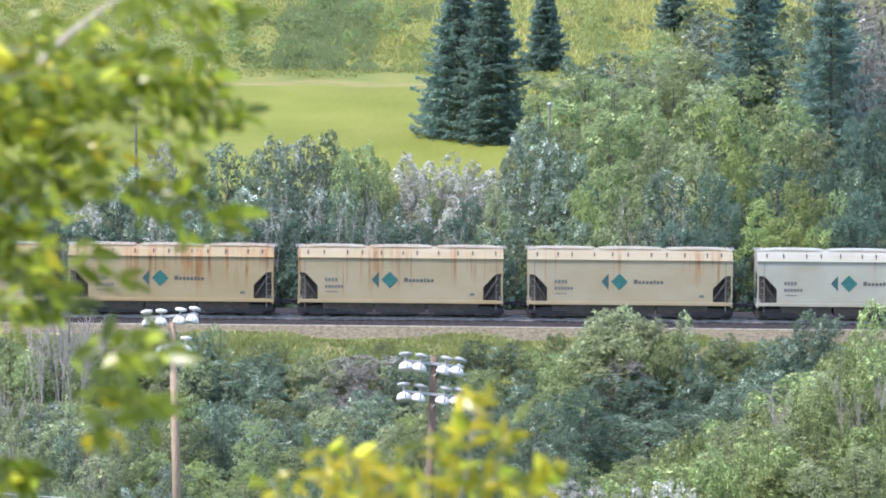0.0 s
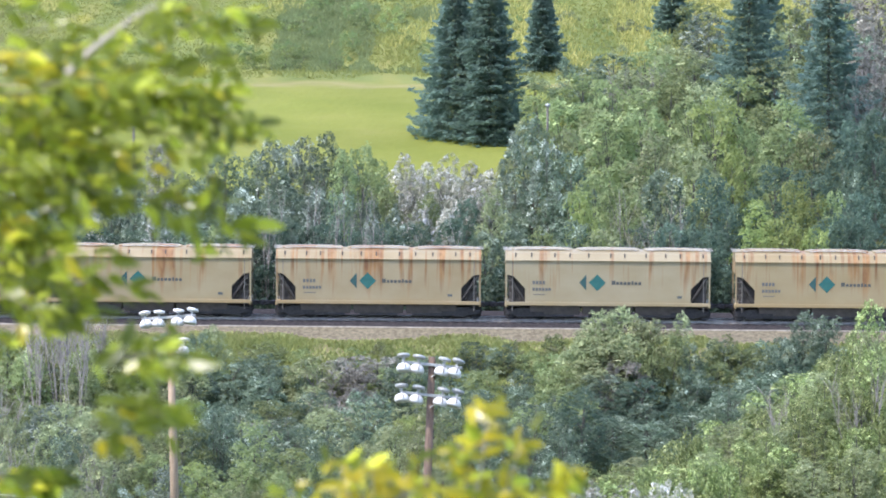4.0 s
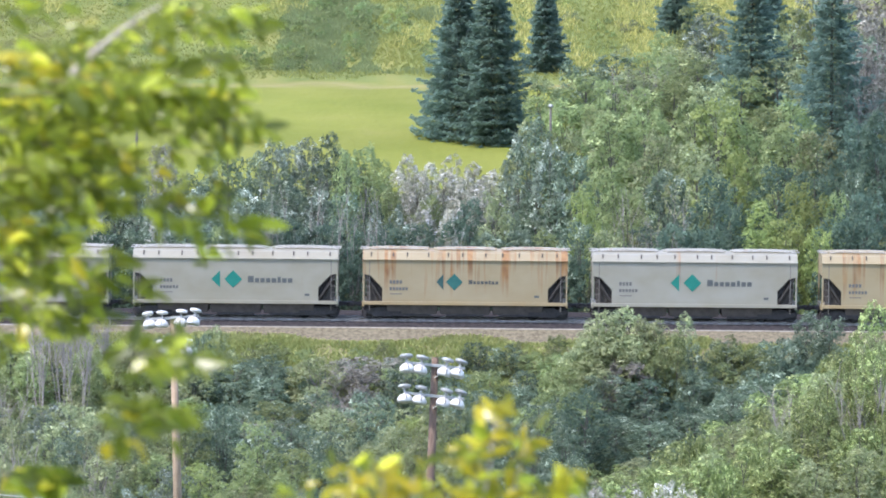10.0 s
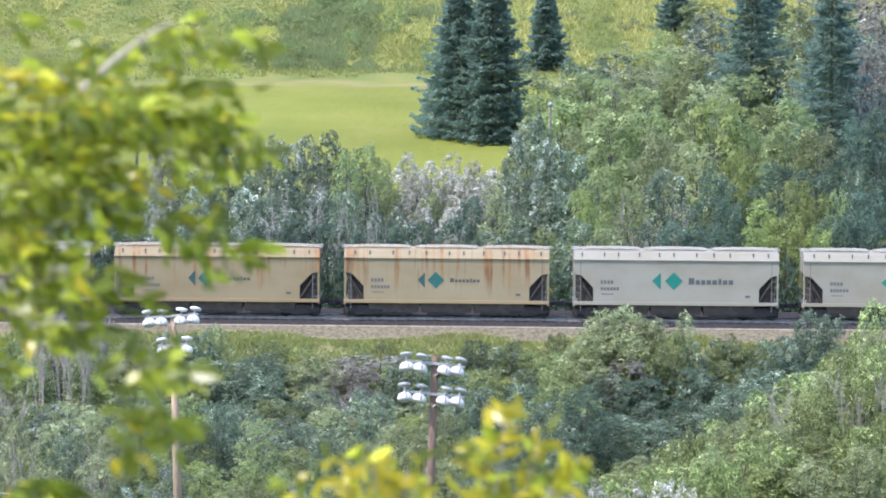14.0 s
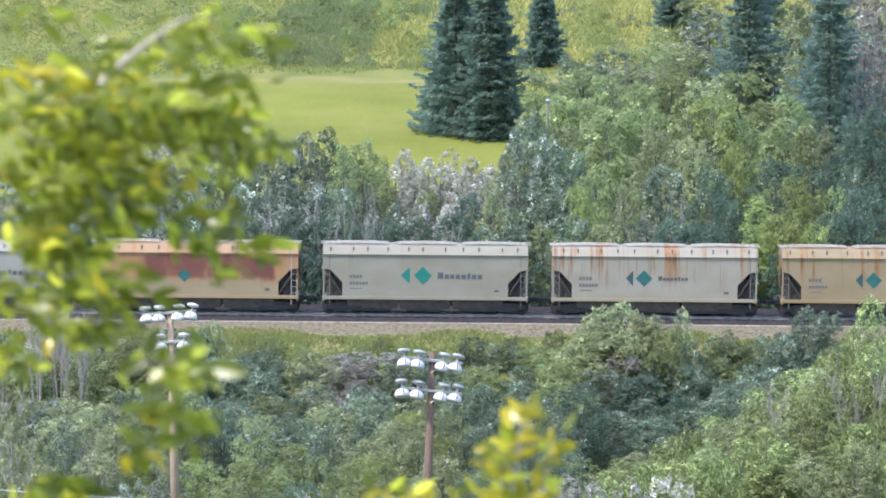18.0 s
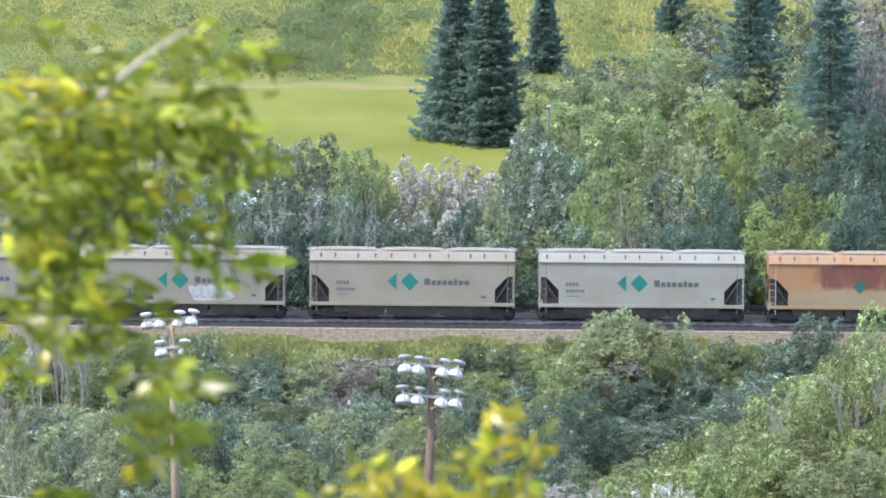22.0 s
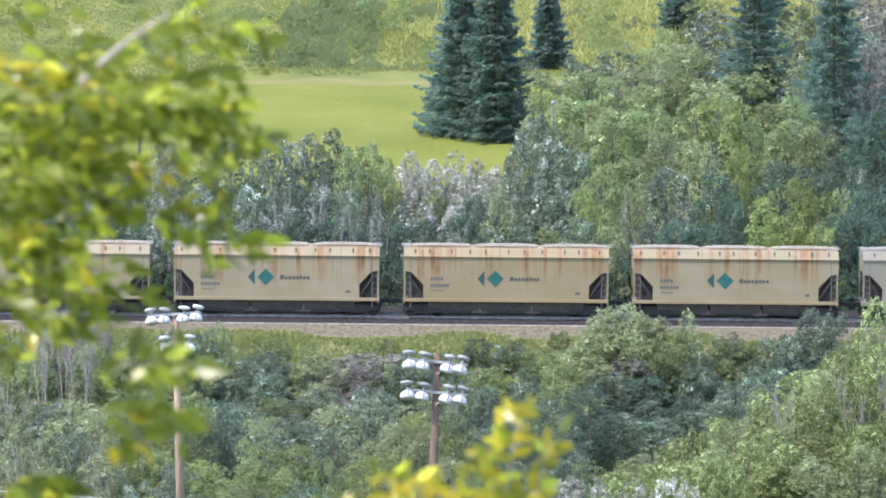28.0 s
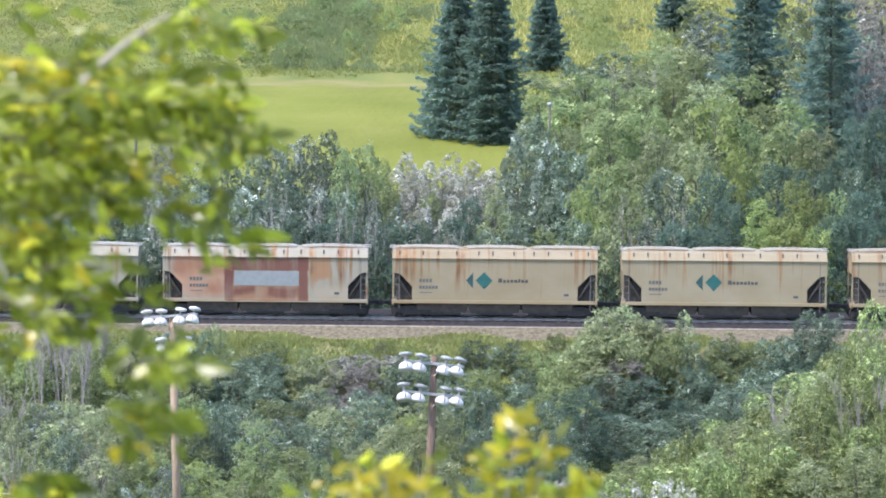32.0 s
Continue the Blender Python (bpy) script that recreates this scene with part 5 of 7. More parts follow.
# scattered growth on the hillside beyond the meadow
plant("low", "lime", -20.4, 468.5, 1.4, 3.4)
plant("low", "herb", -9.2, 452.4, 1.1, 2.0)
plant("low", "herb", -11.8, 474.7, 0.8, 2.8)
plant("low", "herb", -12.0, 495.2, 1.0, 2.8)
plant("low", "herb", -11.5, 483.0, 0.9, 2.4)
plant("low", "lime", -15.9, 498.6, 1.1, 3.2)
plant("low", "herb", -24.9, 508.7, 1.3, 2.7)
plant("low", "herb", -21.8, 481.4, 1.3, 3.4)
plant("low", "herb", -34.8, 510.8, 1.4, 2.2)
plant("low", "herb", -22.2, 451.8, 1.2, 2.7)
plant("low", "herb", -29.2, 458.3, 1.4, 2.2)
plant("low", "herb", -13.0, 494.6, 0.9, 2.2)
plant("low", "herb", -8.3, 476.7, 1.0, 2.8)
plant("low", "herb", -4.3, 514.3, 1.3, 3.6)
plant("low", "herb", -24.2, 472.1, 1.0, 3.2)
plant("low", "lime", -16.6, 444.4, 1.3, 2.6)
plant("low", "herb", -30.9, 480.3, 0.8, 3.5)
plant("low", "herb", -1.8, 459.5, 0.9, 2.1)
plant("low", "herb", -33.4, 499.1, 1.4, 3.4)
plant("low", "lime", 1.7, 491.7, 0.8, 3.5)
plant("low", "herb", -10.7, 484.1, 0.9, 3.3)
plant("low", "herb", -0.9, 456.2, 1.5, 3.0)
plant("low", "herb", -43.3, 500.7, 0.8, 3.4)
plant("low", "lime", -28.5, 475.7, 1.4, 2.4)
plant("low", "herb", -18.2, 452.3, 1.5, 3.6)
plant("low", "herb", -35.2, 461.9, 1.2, 2.8)
plant("low", "herb", -22.3, 457.8, 0.9, 3.3)
plant("low", "herb", -47.0, 514.6, 1.3, 2.9)
plant("low", "lime", -20.9, 456.6, 0.8, 3.3)
plant("low", "lime", -20.7, 474.1, 1.5, 2.5)
plant("low", "herb", -32.7, 458.5, 1.4, 3.1)
plant("low", "herb", -25.9, 488.8, 1.5, 3.3)
plant("low", "herb", -13.3, 444.0, 1.0, 2.1)
plant("low", "herb", -27.2, 490.9, 1.2, 3.1)
plant("low", "herb", -33.8, 446.3, 1.1, 2.4)
plant("low", "herb", 3.1, 512.2, 0.9, 3.5)
plant("low", "herb", -12.2, 495.3, 1.3, 3.4)
plant("low", "mid", -18.0, 478.9, 1.0, 3.3)
plant("low", "mid", -23.1, 475.0, 1.5, 3.9)
plant("low", "lime", -3.4, 464.8, 0.9, 4.5)
plant("low", "lime", -14.6, 452.3, 1.4, 2.8)
plant("low", "herb", -12.7, 468.4, 1.3, 4.5)
plant("low", "mid", -8.1, 494.0, 1.1, 5.0)
plant("low", "mid", -13.0, 467.9, 1.0, 2.8)
plant("low", "herb", -18.9, 456.8, 1.1, 4.3)
plant("low", "lime", -13.4, 492.0, 0.9, 2.7)
plant("low", "herb", -17.6, 444.8, 0.8, 2.5)
plant("low", "herb", -14.9, 458.7, 1.2, 4.6)
plant("low", "mid", -1.0, 447.8, 1.5, 3.8)
plant("low", "herb", -20.1, 462.2, 1.5, 2.3)
plant("low", "herb", -5.8, 504.7, 1.6, 4.6)
plant("low", "mid", -4.3, 479.8, 1.0, 4.4)
plant("low", "mid", -11.0, 498.7, 1.2, 2.7)
plant("low", "herb", -13.9, 498.3, 1.2, 4.7)
plant("low", "herb", -8.9, 460.5, 1.1, 2.6)
plant("low", "herb", -10.7, 501.6, 1.4, 4.6)
plant("low", "herb", -8.9, 462.6, 1.4, 3.4)
plant("low", "herb", -19.9, 477.5, 1.7, 5.0)
plant("low", "herb", -8.9, 467.7, 0.9, 3.4)
plant("low", "lime", -8.9, 485.8, 1.3, 4.0)
plant("low", "mid", -25.5, 478.4, 1.4, 5.1)
plant("low", "mid", -5.3, 472.8, 1.4, 4.4)
plant("low", "herb", -11.5, 501.6, 1.6, 3.1)
plant("low", "mid", -8.4, 482.0, 1.5, 3.9)
plant("low", "lime", -15.3, 472.8, 0.9, 3.3)
plant("low", "mid", -9.9, 444.2, 1.2, 2.8)
plant("low", "herb", -14.7, 443.7, 1.4, 2.0)
plant("low", "herb", -6.9, 470.3, 1.5, 4.6)
plant("low", "herb", -12.2, 478.5, 1.1, 3.6)
plant("low", "mid", -4.0, 487.1, 1.7, 3.2)
plant("low", "lime", -4.8, 483.0, 1.6, 4.1)
plant("low", "mid", -13.9, 478.3, 1.5, 3.4)
plant("low", "herb", -8.8, 484.2, 1.7, 4.2)
plant("low", "herb", -9.8, 445.8, 1.2, 3.3)
plant("low", "herb", -13.1, 452.9, 1.3, 4.3)
plant("low", "mid", -8.1, 488.7, 1.2, 3.1)
plant("low", "herb", -15.1, 473.3, 1.2, 4.1)
plant("low", "herb", -16.5, 478.4, 1.1, 3.9)
plant("low", "lime", -14.1, 471.6, 1.0, 3.6)
plant("low", "herb", -12.0, 491.3, 0.9, 4.7)
plant("low", "lime", -8.0, 455.7, 1.0, 4.6)
plant("low", "herb", -18.1, 449.3, 1.1, 4.4)
plant("low", "olive", 11.3, 489.2, 0.8, 2.8)
plant("low", "herb", 10.6, 464.7, 0.9, 3.8)
plant("low", "herb", 6.5, 476.0, 1.0, 4.1)
plant("low", "herb", 16.4, 470.5, 0.7, 3.4)
plant("low", "lime", 12.2, 501.2, 1.2, 2.7)
plant("low", "lime", 15.8, 462.1, 0.9, 2.3)
plant("low", "olive", 11.5, 460.8, 0.8, 2.0)
plant("low", "olive", 17.0, 456.3, 1.3, 3.8)
plant("low", "herb", 6.4, 459.3, 0.9, 3.8)
plant("low", "olive", 10.2, 499.5, 1.4, 3.5)
plant("low", "lime", 15.2, 476.1, 1.1, 2.4)
plant("low", "herb", 9.7, 465.3, 1.0, 2.6)
plant("low", "olive", 13.0, 484.7, 1.1, 3.9)
plant("low", "lime", 8.1, 452.1, 1.1, 3.8)
plant("low", "olive", 18.6, 474.2, 1.2, 3.8)
plant("low", "olive", 20.5, 501.7, 1.2, 2.9)
plant("low", "herb", 16.7, 481.7, 0.7, 3.0)
plant("low", "herb", 7.7, 482.9, 0.7, 2.8)
# bank below the line
bare_bush(-22.6, 286.5, 4.6, 2.4, 61, 8, 1.9)
bare_bush(-20.9, 287.2, 4.0, 1.9, 62, 7, 1.7)
bare_bush(-24.3, 286.0, 4.2, 2.2, 63, 7, 1.6)
plant("bush", "dark", -27.3, 291.4, 1.5, 3.9)
plant("bush", "mid", -24.3, 291.3, 1.4, 3.8)
plant("bush", "mid", -21.5, 291.5, 1.5, 4.3)
plant("tree", "olive", -18.9, 289.8, 1.9, 3.6)
plant("bush", "mid", -16.0, 290.0, 2.0, 4.4)
plant("bush", "dry", -5.4, 290.2, 1.0, 5.1)
plant("bush", "dark", -2.9, 288.6, 1.4, 3.5)
plant("tree", "dark", -0.8, 289.0, 1.4, 3.8)
plant("bush", "mid", 4.1, 288.5, 1.4, 3.5)
plant("bush", "mid", 9.1, 288.5, 1.5, 4.6)
plant("bush", "dark", 12.0, 289.8, 1.4, 4.6)
plant("bush", "dark", 14.4, 288.8, 1.4, 3.7)
plant("bush", "dark", 17.2, 291.1, 1.9, 4.3)
plant("bush", "dark", 19.9, 289.5, 2.3, 4.3)
plant("bush", "dark", 22.6, 291.1, 2.4, 4.1)
plant("bush", "olive", 24.5, 288.7, 1.5, 3.6)
plant("bush", "sunny", 26.7, 289.3, 2.4, 4.7)
plant("bush", "mid", -27.4, 287.8, 1.8, 3.9)
plant("bush", "olive", -24.4, 287.8, 2.0, 5.0)
plant("bush", "dark", -22.0, 287.2, 1.3, 4.6)
plant("tree", "mid", -20.0, 286.9, 2.0, 5.1)
plant("bush", "olive", -17.4, 285.1, 2.3, 4.8)
plant("tree", "dark", -15.2, 287.7, 2.2, 4.9)
plant("bush", "dark", -10.6, 285.2, 2.4, 3.5)
plant("bush", "mid", -8.2, 285.4, 1.6, 4.9)
plant("tree", "dark", -5.7, 287.3, 1.5, 3.9)
plant("tree", "dry", -3.7, 285.8, 2.2, 4.4)
plant("tree", "dark", -0.7, 286.7, 1.7, 3.4)
plant("bush", "mid", 7.1, 285.9, 2.3, 4.1)
plant("tree", "deep", 9.7, 285.6, 1.9, 4.3)
plant("tree", "dark", 12.5, 286.6, 2.4, 3.8)
plant("tree", "dark", 15.3, 285.3, 1.3, 4.0)
plant("tree", "dark", 18.4, 288.0, 2.3, 4.9)
plant("bush", "deep", 20.9, 285.3, 2.0, 4.8)
plant("tree", "sunny", 23.6, 286.9, 2.2, 3.7)
plant("tree", "sunny", 25.9, 285.8, 2.1, 4.9)
plant("bush", "olive", -26.3, 281.7, 2.6, 4.8)
plant("tree", "grey", -24.0, 283.3, 2.1, 4.8)
plant("bush", "olive", -21.4, 284.0, 2.8, 3.7)
plant("bush", "olive", -18.9, 284.0, 2.0, 4.0)
plant("tree", "olive", -16.6, 282.9, 2.1, 4.3)
plant("bush", "mid", -14.5, 284.5, 2.3, 3.6)
plant("tree", "dark", -12.5, 283.5, 2.6, 5.0)
plant("bush", "dark", -10.4, 283.5, 2.5, 3.4)
plant("bush", "olive", -7.6, 283.4, 2.8, 4.5)
plant("tree", "dry", -4.9, 283.5, 2.2, 3.5)
plant("tree", "mid", -2.7, 283.7, 2.2, 4.3)
plant("bush", "dark", 0.2, 283.4, 2.3, 4.9)
plant("bush", "mid", 2.6, 282.6, 2.4, 4.5)
plant("bush", "dark", 4.9, 284.3, 1.8, 3.4)
plant("bush", "mid", 7.1, 282.0, 2.8, 3.7)
plant("bush", "dark", 9.9, 284.2, 1.8, 4.7)
plant("bush", "deep", 11.8, 282.0, 2.8, 4.4)
plant("tree", "dark", 14.0, 284.4, 1.9, 3.4)
plant("bush", "dark", 15.9, 282.2, 2.1, 3.9)
plant("bush", "dark", 18.7, 282.9, 2.4, 4.1)
plant("bush", "deep", 20.7, 281.8, 3.3, 4.6)
plant("bush", "sunny", 23.3, 281.8, 3.1, 4.8)
plant("tree", "sunny", 26.1, 282.6, 3.0, 4.0)
plant("tree", "olive", -26.5, 278.3, 2.7, 3.7)
plant("bush", "olive", -24.1, 280.3, 2.1, 3.3)
plant("bush", "olive", -21.4, 278.1, 2.7, 3.7)
plant("tree", "olive", -18.6, 278.4, 2.3, 4.7)
plant("bush", "olive", -16.4, 278.0, 2.6, 4.5)
plant("tree", "dark", -14.6, 280.5, 3.0, 3.5)
plant("bush", "dark", -12.5, 280.6, 2.2, 4.8)
plant("bush", "dark", -10.3, 279.3, 3.0, 4.8)
plant("bush", "olive", -7.5, 279.6, 2.3, 4.1)
plant("bush", "dry", -4.7, 278.5, 2.7, 3.3)
plant("bush", "dark", -2.5, 280.0, 3.3, 4.0)
plant("bush", "grey", -0.5, 277.4, 2.9, 3.4)
plant("tree", "dark", 2.1, 277.8, 2.7, 3.7)
plant("bush", "dark", 4.8, 279.3, 2.5, 3.9)
plant("bush", "dark", 6.9, 278.4, 2.1, 3.5)
plant("tree", "dark", 9.5, 278.8, 3.4, 4.2)
plant("tree", "deep", 11.8, 278.4, 3.1, 5.0)
plant("bush", "dark", 14.7, 280.4, 3.1, 3.4)
plant("bush", "dark", 16.9, 280.6, 2.1, 4.5)
plant("bush", "dark", 18.8, 277.5, 2.6, 4.6)
plant("bush", "sunny", 21.7, 278.5, 2.5, 4.0)
plant("bush", "sunny", 24.2, 278.4, 2.6, 3.4)
plant("tree", "olive", -26.5, 274.9, 3.1, 3.6)
plant("bush", "mid", -23.7, 273.3, 2.6, 4.8)
plant("bush", "olive", -21.6, 273.0, 2.5, 4.6)
plant("bush", "olive", -19.1, 274.0, 2.1, 3.4)
plant("bush", "mid", -16.8, 273.4, 3.1, 3.8)
plant("bush", "mid", -15.0, 275.8, 2.5, 4.1)
plant("tree", "dark", -12.5, 275.3, 2.2, 4.3)
plant("tree", "mid", -9.7, 274.5, 2.8, 4.9)
plant("bush", "dark", -7.2, 273.9, 3.4, 4.1)
plant("tree", "olive", -4.4, 273.3, 3.0, 3.2)
plant("tree", "olive", -2.4, 274.1, 2.5, 3.2)
plant("bush", "mid", 0.2, 275.8, 3.2, 4.8)
plant("bush", "dark", 2.4, 275.4, 3.0, 3.5)
plant("bush", "dark", 4.7, 273.9, 2.7, 4.3)
plant("bush", "mid", 7.0, 275.5, 3.4, 4.9)
plant("bush", "deep", 9.6, 274.2, 2.2, 4.8)
plant("tree", "dark", 11.9, 273.6, 2.8, 3.2)
plant("bush", "deep", 14.0, 275.5, 2.2, 3.3)
plant("bush", "dark", 16.7, 274.6, 2.3, 4.6)
plant("tree", "dark", 18.9, 275.7, 2.3, 4.9)
plant("bush", "sunny", 21.1, 275.1, 2.6, 4.8)
plant("tree", "sunny", 23.3, 275.1, 2.3, 3.3)
plant("tree", "sunny", 26.0, 275.1, 3.4, 4.6)
plant("tree", "dark", -25.6, 268.7, 2.9, 4.7)
plant("tree", "mid", -23.2, 270.0, 3.1, 4.2)
plant("bush", "olive", -21.2, 270.2, 3.2, 4.7)
plant("bush", "olive", -19.2, 271.2, 2.7, 4.7)
plant("tree", "olive", -17.0, 269.8, 2.3, 3.8)
plant("tree", "dark", -14.3, 269.2, 2.4, 4.5)
plant("bush", "dark", -11.7, 270.8, 2.8, 4.0)
plant("tree", "dark", -8.9, 271.5, 2.3, 4.1)
plant("tree", "mid", -6.6, 269.6, 3.4, 3.1)
plant("bush", "olive", -3.9, 268.9, 3.3, 4.0)
plant("bush", "lime", -1.4, 271.1, 2.5, 4.4)
plant("bush", "lime", 0.7, 270.6, 2.3, 4.7)
plant("tree", "dark", 2.8, 268.8, 3.0, 3.2)
plant("bush", "mid", 5.1, 271.2, 2.9, 4.1)
plant("bush", "dark", 7.0, 269.8, 3.1, 3.6)
plant("tree", "dark", 9.8, 269.5, 2.7, 4.8)
plant("tree", "dark", 11.8, 268.5, 2.5, 4.6)
plant("tree", "dark", 14.4, 271.3, 2.1, 4.4)
plant("tree", "dark", 16.6, 270.6, 3.2, 4.2)
plant("bush", "sunny", 18.4, 269.6, 2.3, 4.6)
plant("tree", "sunny", 20.6, 268.7, 2.1, 4.2)
plant("bush", "sunny", 23.3, 269.3, 2.2, 4.2)
plant("bush", "olive", 25.8, 270.2, 3.4, 3.9)
plant("tree", "olive", -24.9, 265.7, 3.5, 4.1)
plant("tree", "grey", -22.2, 264.2, 4.5, 4.4)
plant("bush", "olive", -19.7, 264.8, 3.5, 4.3)
plant("bush", "dark", -17.3, 263.9, 5.0, 4.0)
plant("tree", "olive", -15.3, 263.6, 3.8, 4.0)
plant("bush", "dark", -12.7, 264.6, 4.6, 4.1)
plant("bush", "grey", -10.2, 263.8, 3.4, 3.3)
plant("tree", "dark", -8.4, 265.0, 3.3, 4.5)
plant("tree", "olive", -6.4, 265.9, 4.0, 4.6)
plant("tree", "dark", -4.2, 266.5, 5.0, 4.5)
plant("bush", "lime", -1.5, 265.2, 3.5, 4.6)
plant("bush", "dark", 0.8, 266.4, 4.7, 4.6)
plant("bush", "dark", 3.3, 264.2, 4.0, 3.2)
plant("tree", "dark", 5.4, 263.7, 4.7, 4.4)
plant("tree", "deep", 8.0, 266.1, 5.0, 4.7)
plant("bush", "sunny", 10.5, 263.7, 0.9, 4.4)
plant("bush", "sunny", 13.2, 265.7, 0.7, 4.1)
plant("bush", "sunny", 15.3, 264.6, 2.6, 3.4)
plant("bush", "olive", 17.8, 263.7, 2.8, 4.1)
plant("tree", "olive", 19.9, 265.8, 3.2, 3.1)
plant("bush", "sunny", 21.9, 264.5, 4.3, 4.3)
plant("bush", "sunny", 23.9, 263.7, 3.6, 3.5)
plant("bush", "olive", -25.1, 258.5, 4.6, 3.2)
plant("bush", "olive", -23.5, 261.2, 4.2, 3.4)
plant("tree", "olive", -21.4, 258.4, 4.7, 3.1)
plant("bush", "olive", -19.2, 260.1, 4.0, 4.0)
plant("bush", "mid", -16.7, 259.2, 3.6, 3.6)
plant("tree", "mid", -14.1, 259.8, 4.8, 4.1)
plant("bush", "dark", -12.3, 260.6, 4.6, 3.5)
plant("tree", "mid", -10.1, 258.7, 4.9, 3.9)
plant("bush", "dark", -7.7, 261.6, 3.8, 4.3)
plant("bush", "olive", -5.0, 258.8, 3.7, 3.9)
plant("tree", "olive", -2.9, 259.1, 4.4, 3.0)
plant("tree", "olive", -0.3, 261.6, 5.0, 4.0)
plant("bush", "dark", 2.4, 260.3, 3.6, 3.9)
plant("bush", "dark", 4.4, 259.3, 4.1, 3.1)
plant("bush", "dark", 6.7, 261.1, 3.4, 4.5)
plant("bush", "sunny", 8.8, 259.1, 0.7, 4.2)
plant("tree", "olive", 10.8, 258.6, 2.4, 4.4)
plant("tree", "sunny", 13.2, 259.6, 3.0, 4.0)
plant("tree", "olive", 16.0, 261.5, 2.8, 3.9)
plant("bush", "sunny", 17.8, 259.7, 3.5, 4.1)
plant("tree", "sunny", 19.9, 258.9, 5.0, 3.3)
plant("bush", "sunny", 22.4, 261.2, 3.4, 4.2)
plant("bush", "sunny", 24.7, 261.5, 3.7, 3.6)
plant("tree", "mid", -23.8, 253.9, 3.4, 3.7)
plant("bush", "mid", -21.8, 253.0, 4.3, 4.0)
plant("tree", "dark", -20.0, 253.3, 5.1, 3.6)
plant("tree", "olive", -17.6, 255.4, 5.0, 3.6)
plant("aspen", "mid", -15.3, 254.0, 3.9, 3.4)
plant("tree", "lime", -13.1, 254.0, 3.3, 4.1)
plant("aspen", "mid", -10.6, 254.9, 3.3, 3.0)
plant("aspen", "mid", -8.3, 254.5, 4.2, 4.3)
plant("aspen", "dark", -6.2, 255.4, 5.0, 3.5)
plant("aspen", "olive", -4.0, 252.7, 4.8, 3.8)
plant("tree", "olive", -2.1, 254.5, 4.1, 3.7)
plant("bush", "lime", 0.2, 253.3, 4.5, 3.0)
plant("bush", "dark", 2.7, 253.8, 3.6, 4.1)
plant("aspen", "dark", 4.9, 252.8, 4.6, 3.4)
plant("tree", "mid", 7.4, 253.5, 3.3, 3.2)
plant("tree", "sunny", 9.4, 254.7, 2.4, 3.7)
plant("tree", "sunny", 11.8, 253.0, 4.1, 3.4)
plant("tree", "sunny", 14.2, 253.8, 3.7, 4.5)
plant("tree", "sunny", 16.8, 253.6, 4.0, 3.3)
plant("aspen", "sunny", 18.9, 252.4, 3.9, 3.4)
plant("aspen", "sunny", 20.8, 253.5, 4.3, 3.8)
plant("tree", "sunny", 23.3, 255.2, 3.4, 4.2)
plant("tree", "olive", -23.2, 247.0, 4.6, 3.7)
plant("aspen", "olive", -20.6, 246.4, 4.4, 3.3)
plant("aspen", "olive", -18.1, 247.3, 5.0, 4.0)
plant("bush", "grey", -15.9, 246.6, 3.4, 3.3)
plant("tree", "grey", -14.1, 246.3, 4.7, 3.3)
plant("aspen", "mid", -12.2, 247.3, 4.4, 3.3)
plant("bush", "olive", -10.3, 246.2, 3.5, 3.8)
plant("tree", "mid", -8.3, 246.9, 4.2, 3.2)
plant("bush", "mid", -6.3, 245.9, 5.0, 2.9)
plant("tree", "lime", -4.2, 246.5, 4.9, 3.5)
plant("tree", "olive", -2.5, 245.9, 3.8, 4.3)
plant("tree", "olive", 0.1, 246.8, 4.8, 4.3)
plant("aspen", "mid", 2.2, 245.6, 4.2, 3.6)
plant("bush", "dark", 4.5, 247.4, 3.7, 3.9)
plant("tree", "dark", 6.2, 248.3, 4.9, 3.8)
plant("bush", "sunny", 8.4, 248.3, 2.4, 3.6)
plant("tree", "sunny", 10.6, 246.4, 3.9, 3.2)
plant("tree", "olive", 13.1, 247.2, 4.4, 3.2)
plant("tree", "sunny", 15.1, 247.4, 3.4, 4.3)
plant("aspen", "sunny", 17.2, 248.5, 4.5, 3.3)
plant("aspen", "sunny", 19.4, 245.6, 4.2, 4.3)
plant("aspen", "sunny", 22.1, 247.8, 3.5, 3.6)
plant("bush", "sunny", 23.9, 247.2, 4.3, 4.0)
plant("bush", "mid", -23.3, 240.9, 3.4, 3.4)
plant("bush", "dark", -20.9, 239.5, 4.8, 3.0)
plant("bush", "olive", -19.2, 240.1, 4.5, 3.2)
plant("aspen", "dark", -17.4, 240.1, 3.9, 3.0)
plant("tree", "mid", -15.2, 239.1, 3.8, 3.4)
plant("bush", "lime", -12.9, 240.2, 3.9, 4.1)
plant("aspen", "mid", -11.1, 239.9, 4.6, 4.3)
plant("aspen", "dark", -8.9, 238.5, 4.5, 4.0)
plant("bush", "dark", -7.1, 240.7, 4.5, 4.2)
plant("bush", "mid", -5.0, 239.3, 4.6, 4.3)
plant("aspen", "olive", -2.7, 239.2, 4.2, 3.5)
plant("tree", "olive", -1.0, 240.1, 5.1, 2.8)
plant("bush", "dark", 1.4, 240.3, 4.8, 2.9)
plant("bush", "dark", 3.6, 239.0, 3.8, 2.9)
plant("aspen", "silver", 6.1, 240.7, 4.9, 3.9)
plant("tree", "sunny", 8.5, 239.5, 4.1, 4.0)
plant("tree", "sunny", 10.9, 239.5, 4.4, 3.6)
plant("tree", "sunny", 13.0, 239.7, 4.5, 3.1)
plant("bush", "sunny", 15.0, 239.3, 3.5, 3.7)
